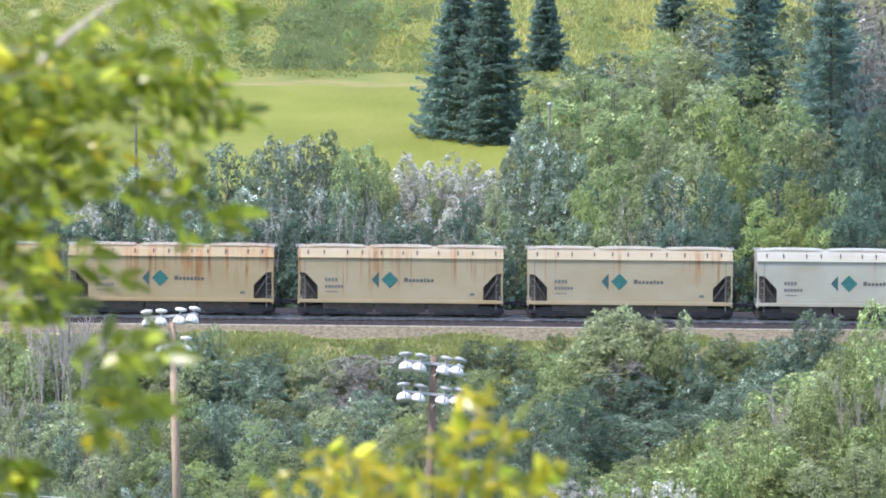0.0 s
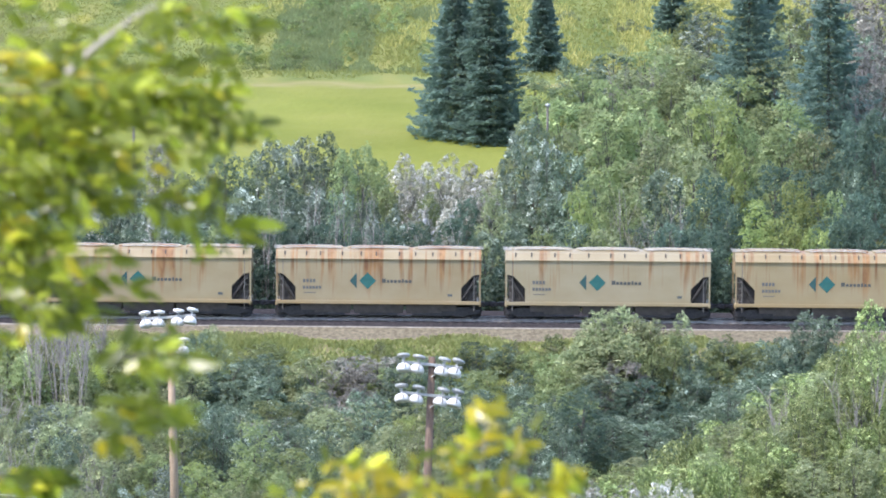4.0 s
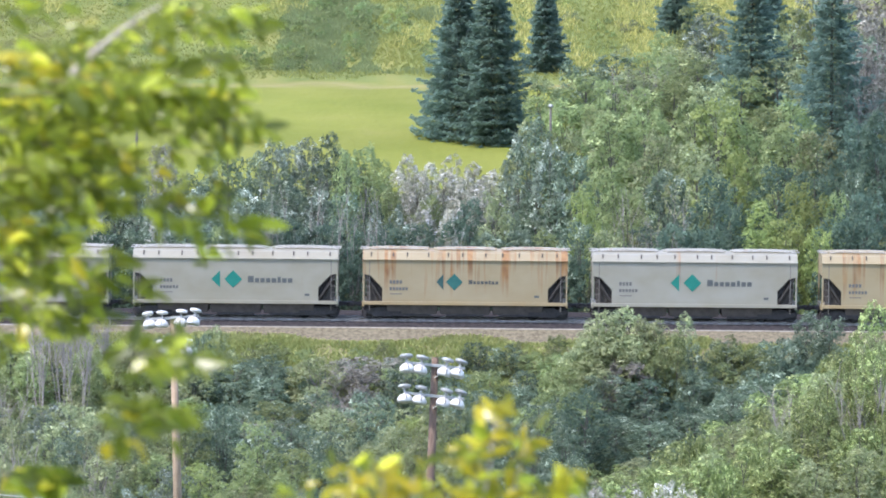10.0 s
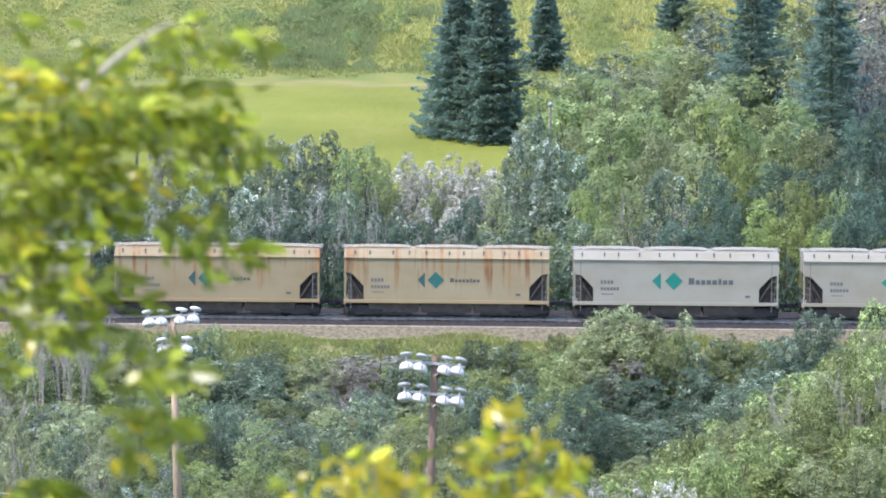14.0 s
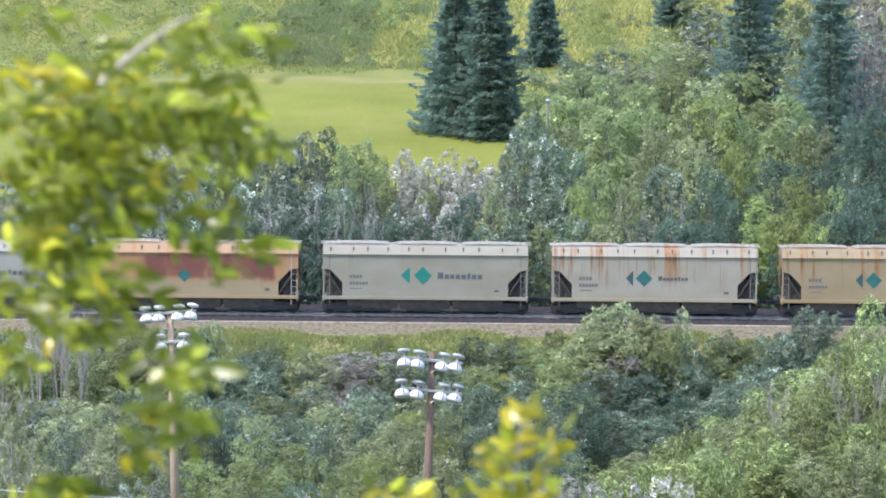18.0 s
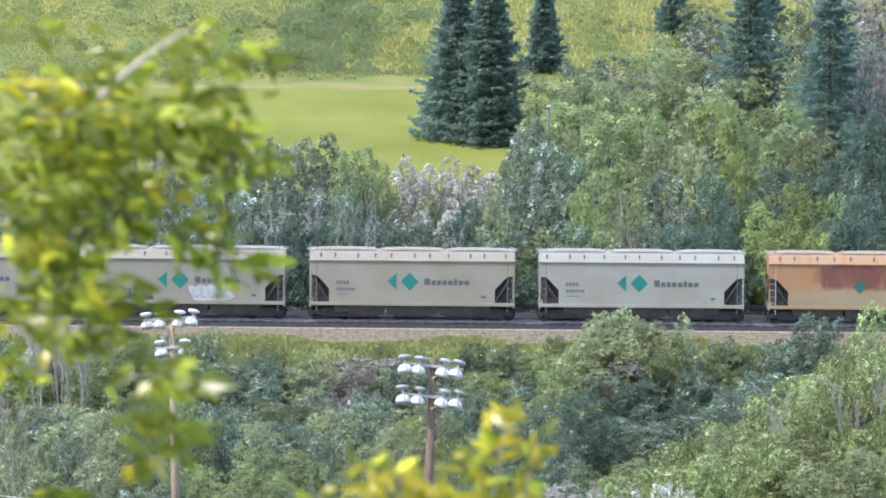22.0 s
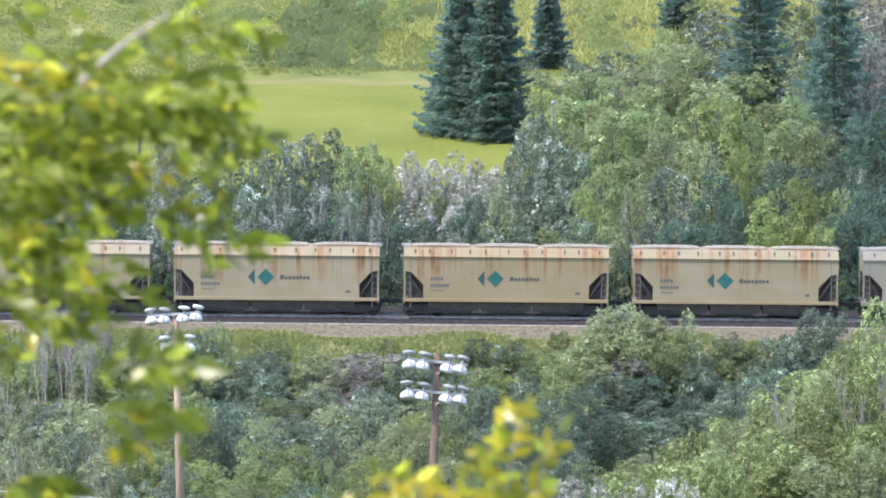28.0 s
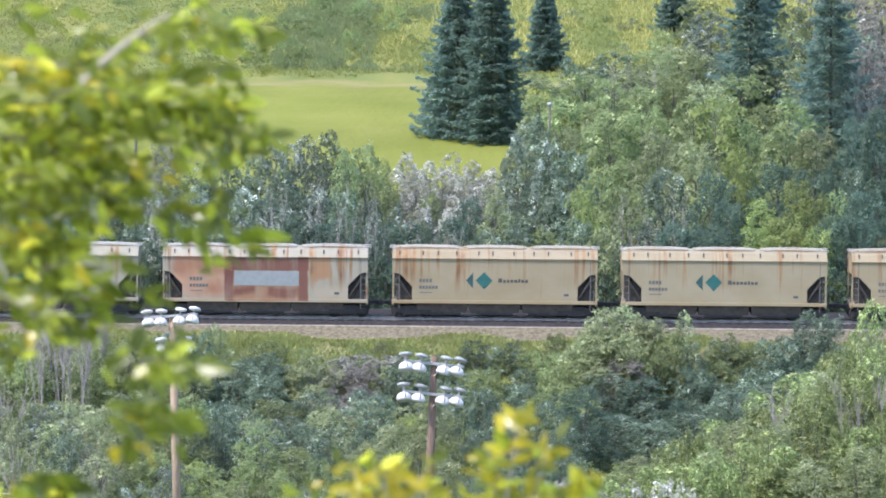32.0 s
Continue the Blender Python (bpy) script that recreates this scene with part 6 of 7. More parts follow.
plant("aspen", "sunny", 17.2, 241.4, 4.3, 4.3)
plant("tree", "olive", 18.8, 239.9, 4.1, 4.0)
plant("aspen", "olive", 21.0, 239.1, 4.4, 3.2)
plant("bush", "sunny", 23.1, 238.7, 4.1, 2.9)
plant("bush", "olive", -13.8, 288.0, 3.4, 2.6)
plant("bush", "dark", -14.7, 287.0, 3.1, 2.5)
plant("bush", "mid", -10.6, 289.0, 2.1, 3.1)
plant("bush", "mid", -8.4, 288.5, 1.8, 2.3)
plant("bush", "dark", -11.4, 286.0, 1.7, 3.7)
plant("bush", "dark", -7.6, 284.0, 1.6, 3.3)
plant("bush", "dry", -6.0, 287.0, 1.7, 3.3)
plant("bush", "dry", -7.0, 281.0, 1.6, 3.2)
plant("bush", "dry", -5.3, 275.0, 2.2, 2.8)
plant("bush", "dry", -10.5, 274.0, 1.5, 3.2)
plant("bush", "dark", 2.0, 290.0, 2.0, 2.8)
plant("bush", "dark", 3.9, 289.0, 2.0, 3.3)
plant("bush", "mid", 5.6, 288.0, 1.9, 3.3)
plant("bush", "mid", 6.9, 291.0, 2.2, 2.4)
plant("tree", "olive", 10.8, 285.0, 5.7, 4.9)
plant("tree", "olive", 9.3, 284.0, 5.1, 4.5)
plant("tree", "olive", 12.0, 284.0, 5.3, 3.7)
plant("tree", "olive", 10.0, 282.0, 4.4, 5.3)
plant("bush", "olive", 8.2, 283.0, 3.8, 3.7)
plant("bush", "dry", 10.8, 281.0, 3.4, 4.5)
plant("aspen", "olive", 14.4, 283.0, 6.0, 2.0)
plant("aspen", "mid", 13.9, 282.0, 5.3, 1.8)
plant("aspen", "dark", 14.8, 282.0, 4.4, 2.0)
plant("bush", "mid", 17.3, 288.0, 3.0, 3.5)
plant("bush", "mid", 18.9, 286.0, 2.9, 3.7)
plant("bush", "mid", 16.4, 284.0, 2.5, 3.3)
plant("tree", "dark", 21.9, 285.0, 5.5, 4.5)
plant("bush", "dark", 20.7, 283.0, 4.2, 4.9)
plant("tree", "dark", 23.1, 284.0, 5.6, 3.3)
plant("bush", "dark", 20.7, 279.0, 3.0, 5.2)
plant("bush", "dark", 19.0, 278.0, 2.9, 4.0)
plant("tree", "sunny", 23.7, 262.0, 7.9, 3.4)
plant("tree", "sunny", 22.5, 258.0, 7.2, 3.4)
plant("tree", "sunny", 21.3, 256.0, 6.5, 3.3)
plant("tree", "sunny", 23.2, 252.0, 7.2, 4.0)
plant("aspen", "lime", -8.0, 258.0, 3.4, 2.8)
plant("aspen", "olive", -2.6, 256.0, 5.2, 3.3)
plant("tree", "olive", -1.2, 254.0, 4.9, 2.9)
plant("bush", "deep", -11.5, 268.0, 1.8, 2.3)
plant("bush", "dark", -4.6, 266.0, 2.7, 3.1)
plant("aspen", "lime", -3.1, 249.0, 4.7, 2.9)
plant("tree", "dark", -5.8, 264.0, 2.6, 2.7)
plant("aspen", "silver", 5.8, 224.0, 7.4, 2.6)
plant("aspen", "silver", 7.3, 225.0, 7.5, 2.6)
plant("aspen", "silver", 8.9, 224.0, 7.8, 2.7)
plant("aspen", "silver", 10.6, 225.0, 7.7, 2.7)
plant("aspen", "silver", 11.4, 224.0, 7.6, 2.3)
plant("aspen", "silver", -6.5, 224.0, 7.1, 1.9)
plant("aspen", "silver", -5.2, 224.0, 7.0, 1.6)
plant("tree", "olive", -23.4, 283.0, 3.8, 2.9)
plant("tree", "mid", -25.7, 282.0, 4.1, 3.3)
plant("tree", "mid", -24.3, 280.0, 3.9, 3.6)
plant("tree", "mid", -21.2, 281.0, 4.1, 3.2)
plant("tree", "grey", -16.5, 285.0, 3.8, 3.3)
plant("tree", "mid", -18.8, 284.0, 3.6, 3.7)
plant("tree", "olive", -14.8, 280.0, 3.5, 3.2)
plant("bush", "sunny", 12.9, 244.6, 6.3, 2.9)
plant("aspen", "sunny", 12.3, 239.3, 5.1, 3.2)
plant("aspen", "sunny", 15.6, 243.8, 5.5, 3.7)
plant("aspen", "sunny", 10.4, 238.8, 5.1, 3.5)
plant("tree", "sunny", 12.5, 237.8, 4.8, 3.6)
plant("aspen", "sunny", 20.4, 242.7, 3.8, 3.0)
plant("aspen", "sunny", 13.0, 241.7, 5.6, 3.1)
plant("bush", "sunny", 10.4, 239.7, 5.3, 2.7)
plant("bush", "sunny", 16.3, 242.4, 5.0, 2.5)
plant("tree", "sunny", 13.3, 237.1, 4.5, 3.0)
plant("bush", "sunny", 11.7, 238.1, 4.9, 3.2)
plant("bush", "sunny", 22.6, 245.6, 4.0, 3.5)
plant("aspen", "sunny", 10.5, 240.6, 5.5, 3.0)
plant("bush", "sunny", 14.4, 240.6, 5.1, 2.7)
plant("aspen", "sunny", 12.5, 238.6, 4.9, 3.0)
plant("bush", "sunny", 9.1, 238.9, 5.1, 2.9)
plant("aspen", "sunny", 23.9, 250.7, 5.3, 3.3)
plant("tree", "sunny", 8.4, 238.7, 5.1, 3.1)
plant("tree", "sunny", 21.5, 242.8, 3.5, 2.8)
plant("aspen", "olive", 20.3, 252.5, 6.4, 3.3)
plant("tree", "sunny", 9.4, 238.3, 5.0, 3.2)
plant("bush", "sunny", 20.9, 245.5, 4.4, 2.7)
plant("tree", "sunny", 16.9, 240.8, 4.4, 3.5)
plant("bush", "sunny", 12.9, 243.8, 6.1, 2.9)
plant("bush", "sunny", 9.9, 237.9, 4.9, 3.6)
plant("aspen", "sunny", 24.5, 257.3, 7.1, 2.9)
plant("tree", "sunny", 18.8, 248.6, 5.8, 2.7)
plant("bush", "olive", 22.6, 242.8, 3.3, 2.5)
plant("tree", "sunny", 19.7, 250.4, 6.0, 3.8)
plant("bush", "sunny", 16.5, 241.2, 4.6, 2.6)
plant("aspen", "sunny", 17.7, 243.1, 4.7, 3.5)
plant("aspen", "sunny", 21.7, 245.2, 4.1, 2.8)
plant("tree", "olive", 17.5, 246.1, 5.5, 2.7)
plant("bush", "sunny", 13.6, 240.8, 5.3, 3.7)
plant("tree", "sunny", 11.0, 239.1, 5.2, 2.7)
plant("bush", "sunny", 11.9, 238.9, 5.1, 2.4)
plant("bush", "olive", 23.2, 256.5, 6.9, 2.9)
plant("aspen", "olive", 13.6, 242.6, 5.7, 2.7)
plant("tree", "sunny", 22.2, 250.2, 5.3, 3.2)
plant("aspen", "sunny", 22.4, 252.5, 5.9, 4.0)
plant("aspen", "sunny", 16.5, 240.6, 4.5, 3.7)
plant("aspen", "sunny", 11.5, 241.0, 5.6, 3.3)
plant("tree", "sunny", 16.9, 245.0, 5.4, 3.2)
plant("tree", "sunny", 9.2, 239.7, 5.3, 2.9)
plant("low", "lime", -3.2, 291.8, 0.9, 1.1)
plant("low", "mid", 7.0, 291.8, 1.5, 2.1)
plant("low", "olive", 4.3, 289.7, 2.1, 2.2)
plant("low", "lime", -10.7, 291.7, 1.4, 2.0)
plant("low", "olive", -10.0, 292.2, 0.8, 1.8)
plant("low", "olive", 4.5, 291.3, 1.7, 1.1)
plant("low", "olive", -5.5, 293.3, 0.5, 1.4)
plant("low", "olive", -3.7, 292.8, 1.0, 1.5)
plant("low", "lime", -3.1, 289.3, 1.9, 1.1)
plant("low", "lime", -2.2, 289.9, 1.7, 1.4)
plant("low", "olive", -3.8, 292.6, 0.9, 1.9)
plant("low", "mid", 1.4, 290.6, 1.4, 1.8)
plant("low", "lime", 7.2, 289.1, 1.7, 1.4)
plant("low", "olive", -11.8, 289.9, 1.5, 1.6)
plant("low", "mid", -4.9, 291.8, 0.8, 1.8)
plant("low", "olive", -11.7, 292.1, 0.7, 2.2)
bare_bush(-22.4, 279.0, 7.1, 2.3, 61)
bare_bush(-21.3, 277.0, 7.0, 2.3, 62)
bare_bush(-23.7, 278.0, 6.3, 2.2, 63)
bare_bush(-24.6, 268.0, 6.0, 2.9, 64)
bare_bush(18.6, 258.0, 4.5, 2.7, 65)
bare_bush(19.1, 255.0, 4.2, 2.4, 66)
bare_bush(-10.2, 271.0, 2.3, 2.9, 67)
bare_bush(-22.3, 250.0, 5.3, 2.7, 68)
bare_bush(22.1, 250.0, 7.4, 2.4, 69)
bare_bush(-6.9, 283.0, 2.6, 3.3, 70)
bare_bush(-5.8, 276.0, 2.7, 3.3, 71)
bare_bush(-18.5, 250.0, 4.8, 2.4, 72)
plant("tree", "olive", 9.7, 284.5, 5.6, 4.5)
plant("tree", "olive", 12.4, 284.0, 5.2, 4.1)
plant("tree", "olive", 8.6, 283.5, 4.4, 3.7)
plant("bush", "mid", 12.6, 282.0, 4.1, 3.7)
plant("bush", "olive", 11.0, 283.0, 4.5, 4.9)


def in_hill(rng):
    x, y = rng.uniform(-50, 40), rng.uniform(428, 520)
    if y < 435 + 7 * noise.noise(Vector((x * 0.12, 5, 5))):
        return x, y, False, 0
    k = noise.noise(Vector((x * 0.15, y * 0.02, 1)))
    return x, y, k > -0.9, 0.5 + max(0, k)


def in_bloom(rng):
    x, y = rng.uniform(-50, 40), rng.uniform(440, 520)
    return x, y, noise.noise(Vector((x * 0.16, y * 0.03, 9))) + 0.012 * (x + 6) > 0.12, 0.6 + rng.random()


def in_bank(rng):
    x, y = rng.uniform(-32, 32), rng.uniform(284, 295.6)
    k = noise.noise(Vector((x * 0.35, y * 0.3, 2))) - 0.02 * (x - 2) * (y > 291)
    return x, y, k + rng.uniform(-0.5, 0.5) > -0.3, 0.45 + 0.9 * max(0.0, k) + 0.5 * rng.random() ** 3


def shoulder_z(x, y):
    k = y - 300
    z = -1.25 + (k + 4.1) * 0.482 if k < -3 else -0.72 + (k + 3) * 0.43
    return z - GRADE * x - 0.02


def in_verge(rng):
    x, y = rng.uniform(-32, 32), 295.9 + 0.95 * rng.random() ** 1.6
    return x, y, noise.noise(Vector((x * 0.25, y * 0.5, 7))) > (y - 296.2) * 0.7 - 0.12, 0.75


grass_patch("verge_grass", "dry olive weeds growing into the ballast shoulder", LEAF["verge"], 5, 6500, in_verge, 0.3, 3, shoulder_z)
grass_patch("rough_grass", "tall rough green grass on the hillside", LEAF["weeds"], 1, 26000, in_hill, 0.3)
def in_herbs(rng):
    x, y = rng.uniform(-30, 10), rng.uniform(440 + 6 * rng.random(), 512)
    near_x = -11 + 4 * noise.noise(Vector((y * 0.05, 3, 3)))
    k = noise.noise(Vector((x * 0.3, y * 0.04, 4))) * 1.3 + (0.35 - 0.1 * abs(x - near_x))
    return x, y, k > 0, 0.55 + 0.5 * min(1.0, max(0.0, k))


grass_patch("tall_herbs", "tall blue-green herbs standing on the hillside", LEAF["stalks"], 6, 6000, in_herbs, 0.6)
grass_patch("yellow_bloom", "yellow flowering weeds on the hillside", LEAF["bloom"], 2, 5000, in_bloom, 0.5)
grass_patch("bank_grass", "olive grass and weeds along the ballast", LEAF["bank"], 4, 18000, in_bank, 0.34)


build_train()

floodlight_pole("floodlight_pole", -0.98, 210.0, 8.97, POLE_WOOD, 2.2, ((0.32, 1.35, (-1.26, -0.62, 0.5, 1.08), 4), (1.68, 1.35, (-1.3, -0.6, 0.5, 1.12), 4)), 2, False,
                "brown wooden pole with two crossarms of floodlights")
floodlight_pole("floodlight_pole", -13.20, 236.0, 7.66, POLE_PALE, -1.2, ((0.0, 1.4, (-1.2, -0.5, 0.5, 1.2), -4.5), (1.45, 0.75, (-0.5, 0.75), -4)), -14, True,
                "tan wooden pole with two unequal crossarms of floodlights")
line_pole(-22.71, 352.0, 9.42, False, "thin dark utility pole with a short crossarm")
line_pole(8.11, 362.0, 8.67, True, "thin dark pole with a white lamp head")
wires("overhead_cable", (-22.94, 222.0, 1.12), (-13.92, 222.0, 0.47), 0.05, "thin pale overhead cable")

NEAR_LEAVES.extend(near_leaf_mesh(i) for i in range(6))
near_tree = tagged(new("broadleaf_tree"), "young broadleaf tree with backlit yellow-green leaves beside the viewpoint", "tree")
near_tree.matrix_basis = pose(-1.750, 8.900, ground_z(-1.750, 8.900))
near_tree_z = ground_z(-1.750, 8.900)
part("trunk", Build().tube([(0, 0, -0.3), (0.03, 0, 1.2), (-0.02, 0.02, 2.6), (0.05, 0, 3.8)], [0.07, 0.055, 0.04, 0.015], 10).mesh("trunk", True), BARK, near_tree)
BREEZE = ((0, 0.000, -0.000), (1, 0.003, 0.002), (2, 0.020, 0.002), (3, 0.055, -0.005), (6, 0.081, -0.031), (7, 0.083, -0.037), (8, 0.093, -0.029), (9, 0.077, -0.021), (10, 0.068, -0.015), (11, 0.070, -0.021), (12, 0.071, -0.023), (13, 0.077, -0.025), (14, 0.077, -0.046), (17, 0.135, -0.059), (18, 0.129, -0.044), (19, 0.089, -0.032), (20, 0.050, -0.007), (21, 0.114, -0.030), (22, 0.116, -0.054), (23, 0.126, -0.061), (24, 0.062, -0.054), (25, 0.091, -0.075), (27.5, 0.067, -0.017), (28, 0.076, -0.034), (29, 0.022, -0.007), (30, 0.052, -0.011), (31, 0.043, -0.024), (32, 0.085, -0.029))
near_twig(near_tree, (0.896, -0.395, 35.292 - near_tree_z), (1.088, -0.386, 35.317 - near_tree_z), 16, 0.040, "near", 1, drift(BREEZE, 1.00, 1.06))
near_twig(near_tree, (1.004, -0.234, 35.262 - near_tree_z), (1.162, -0.209, 35.281 - near_tree_z), 13, 0.038, "near", 2, drift(BREEZE, 0.83, 1.22))
near_twig(near_tree, (1.166, -0.494, 35.338 - near_tree_z), (1.292, -0.427, 35.364 - near_tree_z), 26, 0.039, "near", 3, drift(BREEZE, 0.61, 1.42))
near_twig(near_tree, (1.190, -0.397, 35.292 - near_tree_z), (1.306, -0.298, 35.327 - near_tree_z), 26, 0.040, "near", 4, drift(BREEZE, 0.57, 1.46))
near_twig(near_tree, (1.245, -0.132, 35.307 - near_tree_z), (1.381, -0.137, 35.323 - near_tree_z), 26, 0.042, "near", 5, drift(BREEZE, 0.44, 1.58))
near_twig(near_tree, (1.293, -0.434, 35.284 - near_tree_z), (1.362, -0.407, 35.242 - near_tree_z), 20, 0.043, "near", 6, drift(BREEZE, 0.44, 1.58))
near_twig(near_tree, (1.068, -0.270, 35.233 - near_tree_z), (1.240, -0.222, 35.230 - near_tree_z), 36, 0.042, "near", 7, drift(BREEZE, 0.71, 1.33))
near_twig(near_tree, (1.144, -0.472, 35.227 - near_tree_z), (1.292, -0.420, 35.193 - near_tree_z), 34, 0.041, "near", 8, drift(BREEZE, 0.63, 1.41))
near_twig(near_tree, (1.218, -0.367, 35.209 - near_tree_z), (1.385, -0.461, 35.151 - near_tree_z), 40, 0.043, "near", 9, drift(BREEZE, 0.48, 1.54))
near_twig(near_tree, (0.865, -0.292, 35.235 - near_tree_z), (1.046, -0.248, 35.232 - near_tree_z), 40, 0.043, "yellow", 10, drift(BREEZE, 1.04, 1.02))
near_twig(near_tree, (0.875, -0.186, 35.186 - near_tree_z), (1.086, -0.102, 35.160 - near_tree_z), 44, 0.040, "near", 11, drift(BREEZE, 0.98, 1.07))
near_twig(near_tree, (0.975, -0.148, 35.142 - near_tree_z), (1.174, -0.159, 35.143 - near_tree_z), 40, 0.044, "near", 12, drift(BREEZE, 0.83, 1.22))
near_twig(near_tree, (1.087, -0.113, 35.129 - near_tree_z), (1.280, -0.194, 35.094 - near_tree_z), 23, 0.038, "near", 13, drift(BREEZE, 0.65, 1.38))
near_twig(near_tree, (0.856, -0.405, 35.141 - near_tree_z), (1.031, -0.311, 35.103 - near_tree_z), 40, 0.040, "near", 14, drift(BREEZE, 1.05, 1.00))
near_twig(near_tree, (0.961, -0.224, 35.096 - near_tree_z), (1.129, -0.264, 35.069 - near_tree_z), 26, 0.040, "near", 15, drift(BREEZE, 0.89, 1.16))
near_twig(near_tree, (0.889, -0.330, 35.064 - near_tree_z), (1.075, -0.360, 35.026 - near_tree_z), 40, 0.041, "near", 16, drift(BREEZE, 1.01, 1.05))
near_twig(near_tree, (1.035, -0.243, 35.046 - near_tree_z), (1.164, -0.162, 35.044 - near_tree_z), 17, 0.042, "near", 17, drift(BREEZE, 0.80, 1.25))
near_twig(near_tree, (1.169, -0.091, 35.075 - near_tree_z), (1.249, -0.020, 35.069 - near_tree_z), 10, 0.044, "near", 18, drift(BREEZE, 0.60, 1.43))
near_twig(near_tree, (0.815, -0.205, 35.001 - near_tree_z), (1.007, -0.272, 34.977 - near_tree_z), 40, 0.043, "near", 19, drift(BREEZE, 1.05, 1.00))
near_twig(near_tree, (0.832, -0.076, 34.926 - near_tree_z), (0.972, 0.005, 34.886 - near_tree_z), 40, 0.041, "near", 20, drift(BREEZE, 1.05, 1.00))
near_twig(near_tree, (0.875, -0.186, 34.896 - near_tree_z), (1.004, -0.244, 34.829 - near_tree_z), 36, 0.043, "near", 21, drift(BREEZE, 1.05, 1.00))
near_twig(near_tree, (1.097, -0.248, 35.005 - near_tree_z), (1.254, -0.291, 34.994 - near_tree_z), 23, 0.044, "near", 22, drift(BREEZE, 0.68, 1.36))
near_twig(near_tree, (1.172, -0.124, 34.973 - near_tree_z), (1.276, -0.026, 34.890 - near_tree_z), 23, 0.044, "near", 23, drift(BREEZE, 0.58, 1.45))
near_twig(near_tree, (1.267, -0.148, 34.986 - near_tree_z), (1.367, -0.166, 34.951 - near_tree_z), 20, 0.044, "near", 24, drift(BREEZE, 0.44, 1.59))
near_twig(near_tree, (1.289, -0.371, 35.113 - near_tree_z), (1.305, -0.317, 34.991 - near_tree_z), 18, 0.043, "near", 25, drift(BREEZE, 0.48, 1.54))
near_twig(near_tree, (0.985, -0.481, 34.906 - near_tree_z), (1.103, -0.458, 34.904 - near_tree_z), 14, 0.044, "near", 26, drift(BREEZE, 0.67, 1.00))
near_twig(near_tree, (1.020, -0.184, 34.845 - near_tree_z), (1.162, -0.218, 34.838 - near_tree_z), 9, 0.049, "near", 27, drift(BREEZE, 0.58, 1.00))
near_twig(near_tree, (0.968, -0.069, 34.778 - near_tree_z), (1.063, -0.067, 34.746 - near_tree_z), 12, 0.051, "near", 28, drift(BREEZE, 0.66, 1.00))
near_twig(near_tree, (0.893, -0.364, 34.843 - near_tree_z), (1.002, -0.448, 34.791 - near_tree_z), 20, 0.041, "near", 29, drift(BREEZE, 0.76, 1.00))
near_twig(near_tree, (1.163, -0.231, 34.728 - near_tree_z), (1.265, -0.300, 34.702 - near_tree_z), 15, 0.049, "near", 31, drift(BREEZE, 0.44, 1.00))
near_twig(near_tree, (1.160, -1.318, 34.822 - near_tree_z), (1.307, -1.355, 34.854 - near_tree_z), 29, 0.049, "near_shade", 32, drift(BREEZE, 0.51, 0.75))
near_twig(near_tree, (1.177, -1.305, 34.775 - near_tree_z), (1.287, -1.330, 34.742 - near_tree_z), 29, 0.044, "near_shade", 33, drift(BREEZE, 0.51, 0.75))
near_twig(near_tree, (1.172, -1.471, 34.752 - near_tree_z), (1.232, -1.442, 34.721 - near_tree_z), 18, 0.046, "near", 34, drift(BREEZE, 0.56, 0.75))
near_twig(near_tree, (0.882, -0.254, 34.497 - near_tree_z), (0.972, -0.230, 34.462 - near_tree_z), 30, 0.057, "near_shade", 35, drift(BREEZE, 0.76, 1.00))
near_twig(near_tree, (0.792, -0.277, 35.326 - near_tree_z), (0.967, -0.291, 35.326 - near_tree_z), 12, 0.042, "near", 36, drift(BREEZE, 1.05, 1.00))
near_twig(near_tree, (0.795, -0.395, 35.262 - near_tree_z), (0.940, -0.435, 35.244 - near_tree_z), 30, 0.044, "yellow", 37, drift(BREEZE, 1.05, 1.00))
near_twig(near_tree, (0.781, -0.271, 35.172 - near_tree_z), (0.944, -0.261, 35.151 - near_tree_z), 30, 0.038, "near", 38, drift(BREEZE, 1.05, 1.00))
near_twig(near_tree, (0.786, -0.317, 35.073 - near_tree_z), (0.938, -0.301, 35.051 - near_tree_z), 30, 0.038, "near", 39, drift(BREEZE, 1.05, 1.00))
near_twig(near_tree, (0.776, -0.229, 34.879 - near_tree_z), (0.918, -0.203, 34.856 - near_tree_z), 30, 0.038, "near", 40, drift(BREEZE, 0.76, 1.50))
near_twig(near_tree, (0.827, -0.224, 34.962 - near_tree_z), (0.921, -0.231, 34.931 - near_tree_z), 23, 0.042, "yellow", 41, drift(BREEZE, 1.05, 1.00))
near_twig(near_tree, (0.779, -0.345, 34.779 - near_tree_z), (0.917, -0.303, 34.743 - near_tree_z), 26, 0.043, "near", 42, drift(BREEZE, 0.76, 1.50))
near_twig(near_tree, (0.986, -0.490, 35.228 - near_tree_z), (1.172, -0.578, 35.224 - near_tree_z), 34, 0.042, "near", 43, drift(BREEZE, 0.87, 1.18))
near_twig(near_tree, (0.906, -0.076, 35.147 - near_tree_z), (1.057, -0.126, 35.114 - near_tree_z), 34, 0.040, "near", 44, drift(BREEZE, 0.98, 1.08))
near_twig(near_tree, (0.942, -0.239, 35.252 - near_tree_z), (1.069, -0.275, 35.269 - near_tree_z), 23, 0.040, "near", 45, drift(BREEZE, 0.96, 1.10))
near_twig(near_tree, (1.045, -0.600, 35.255 - near_tree_z), (1.208, -0.600, 35.378 - near_tree_z), 14, 0.038, "near", 60, drift(BREEZE, 0.90, 1.10), 2.4)
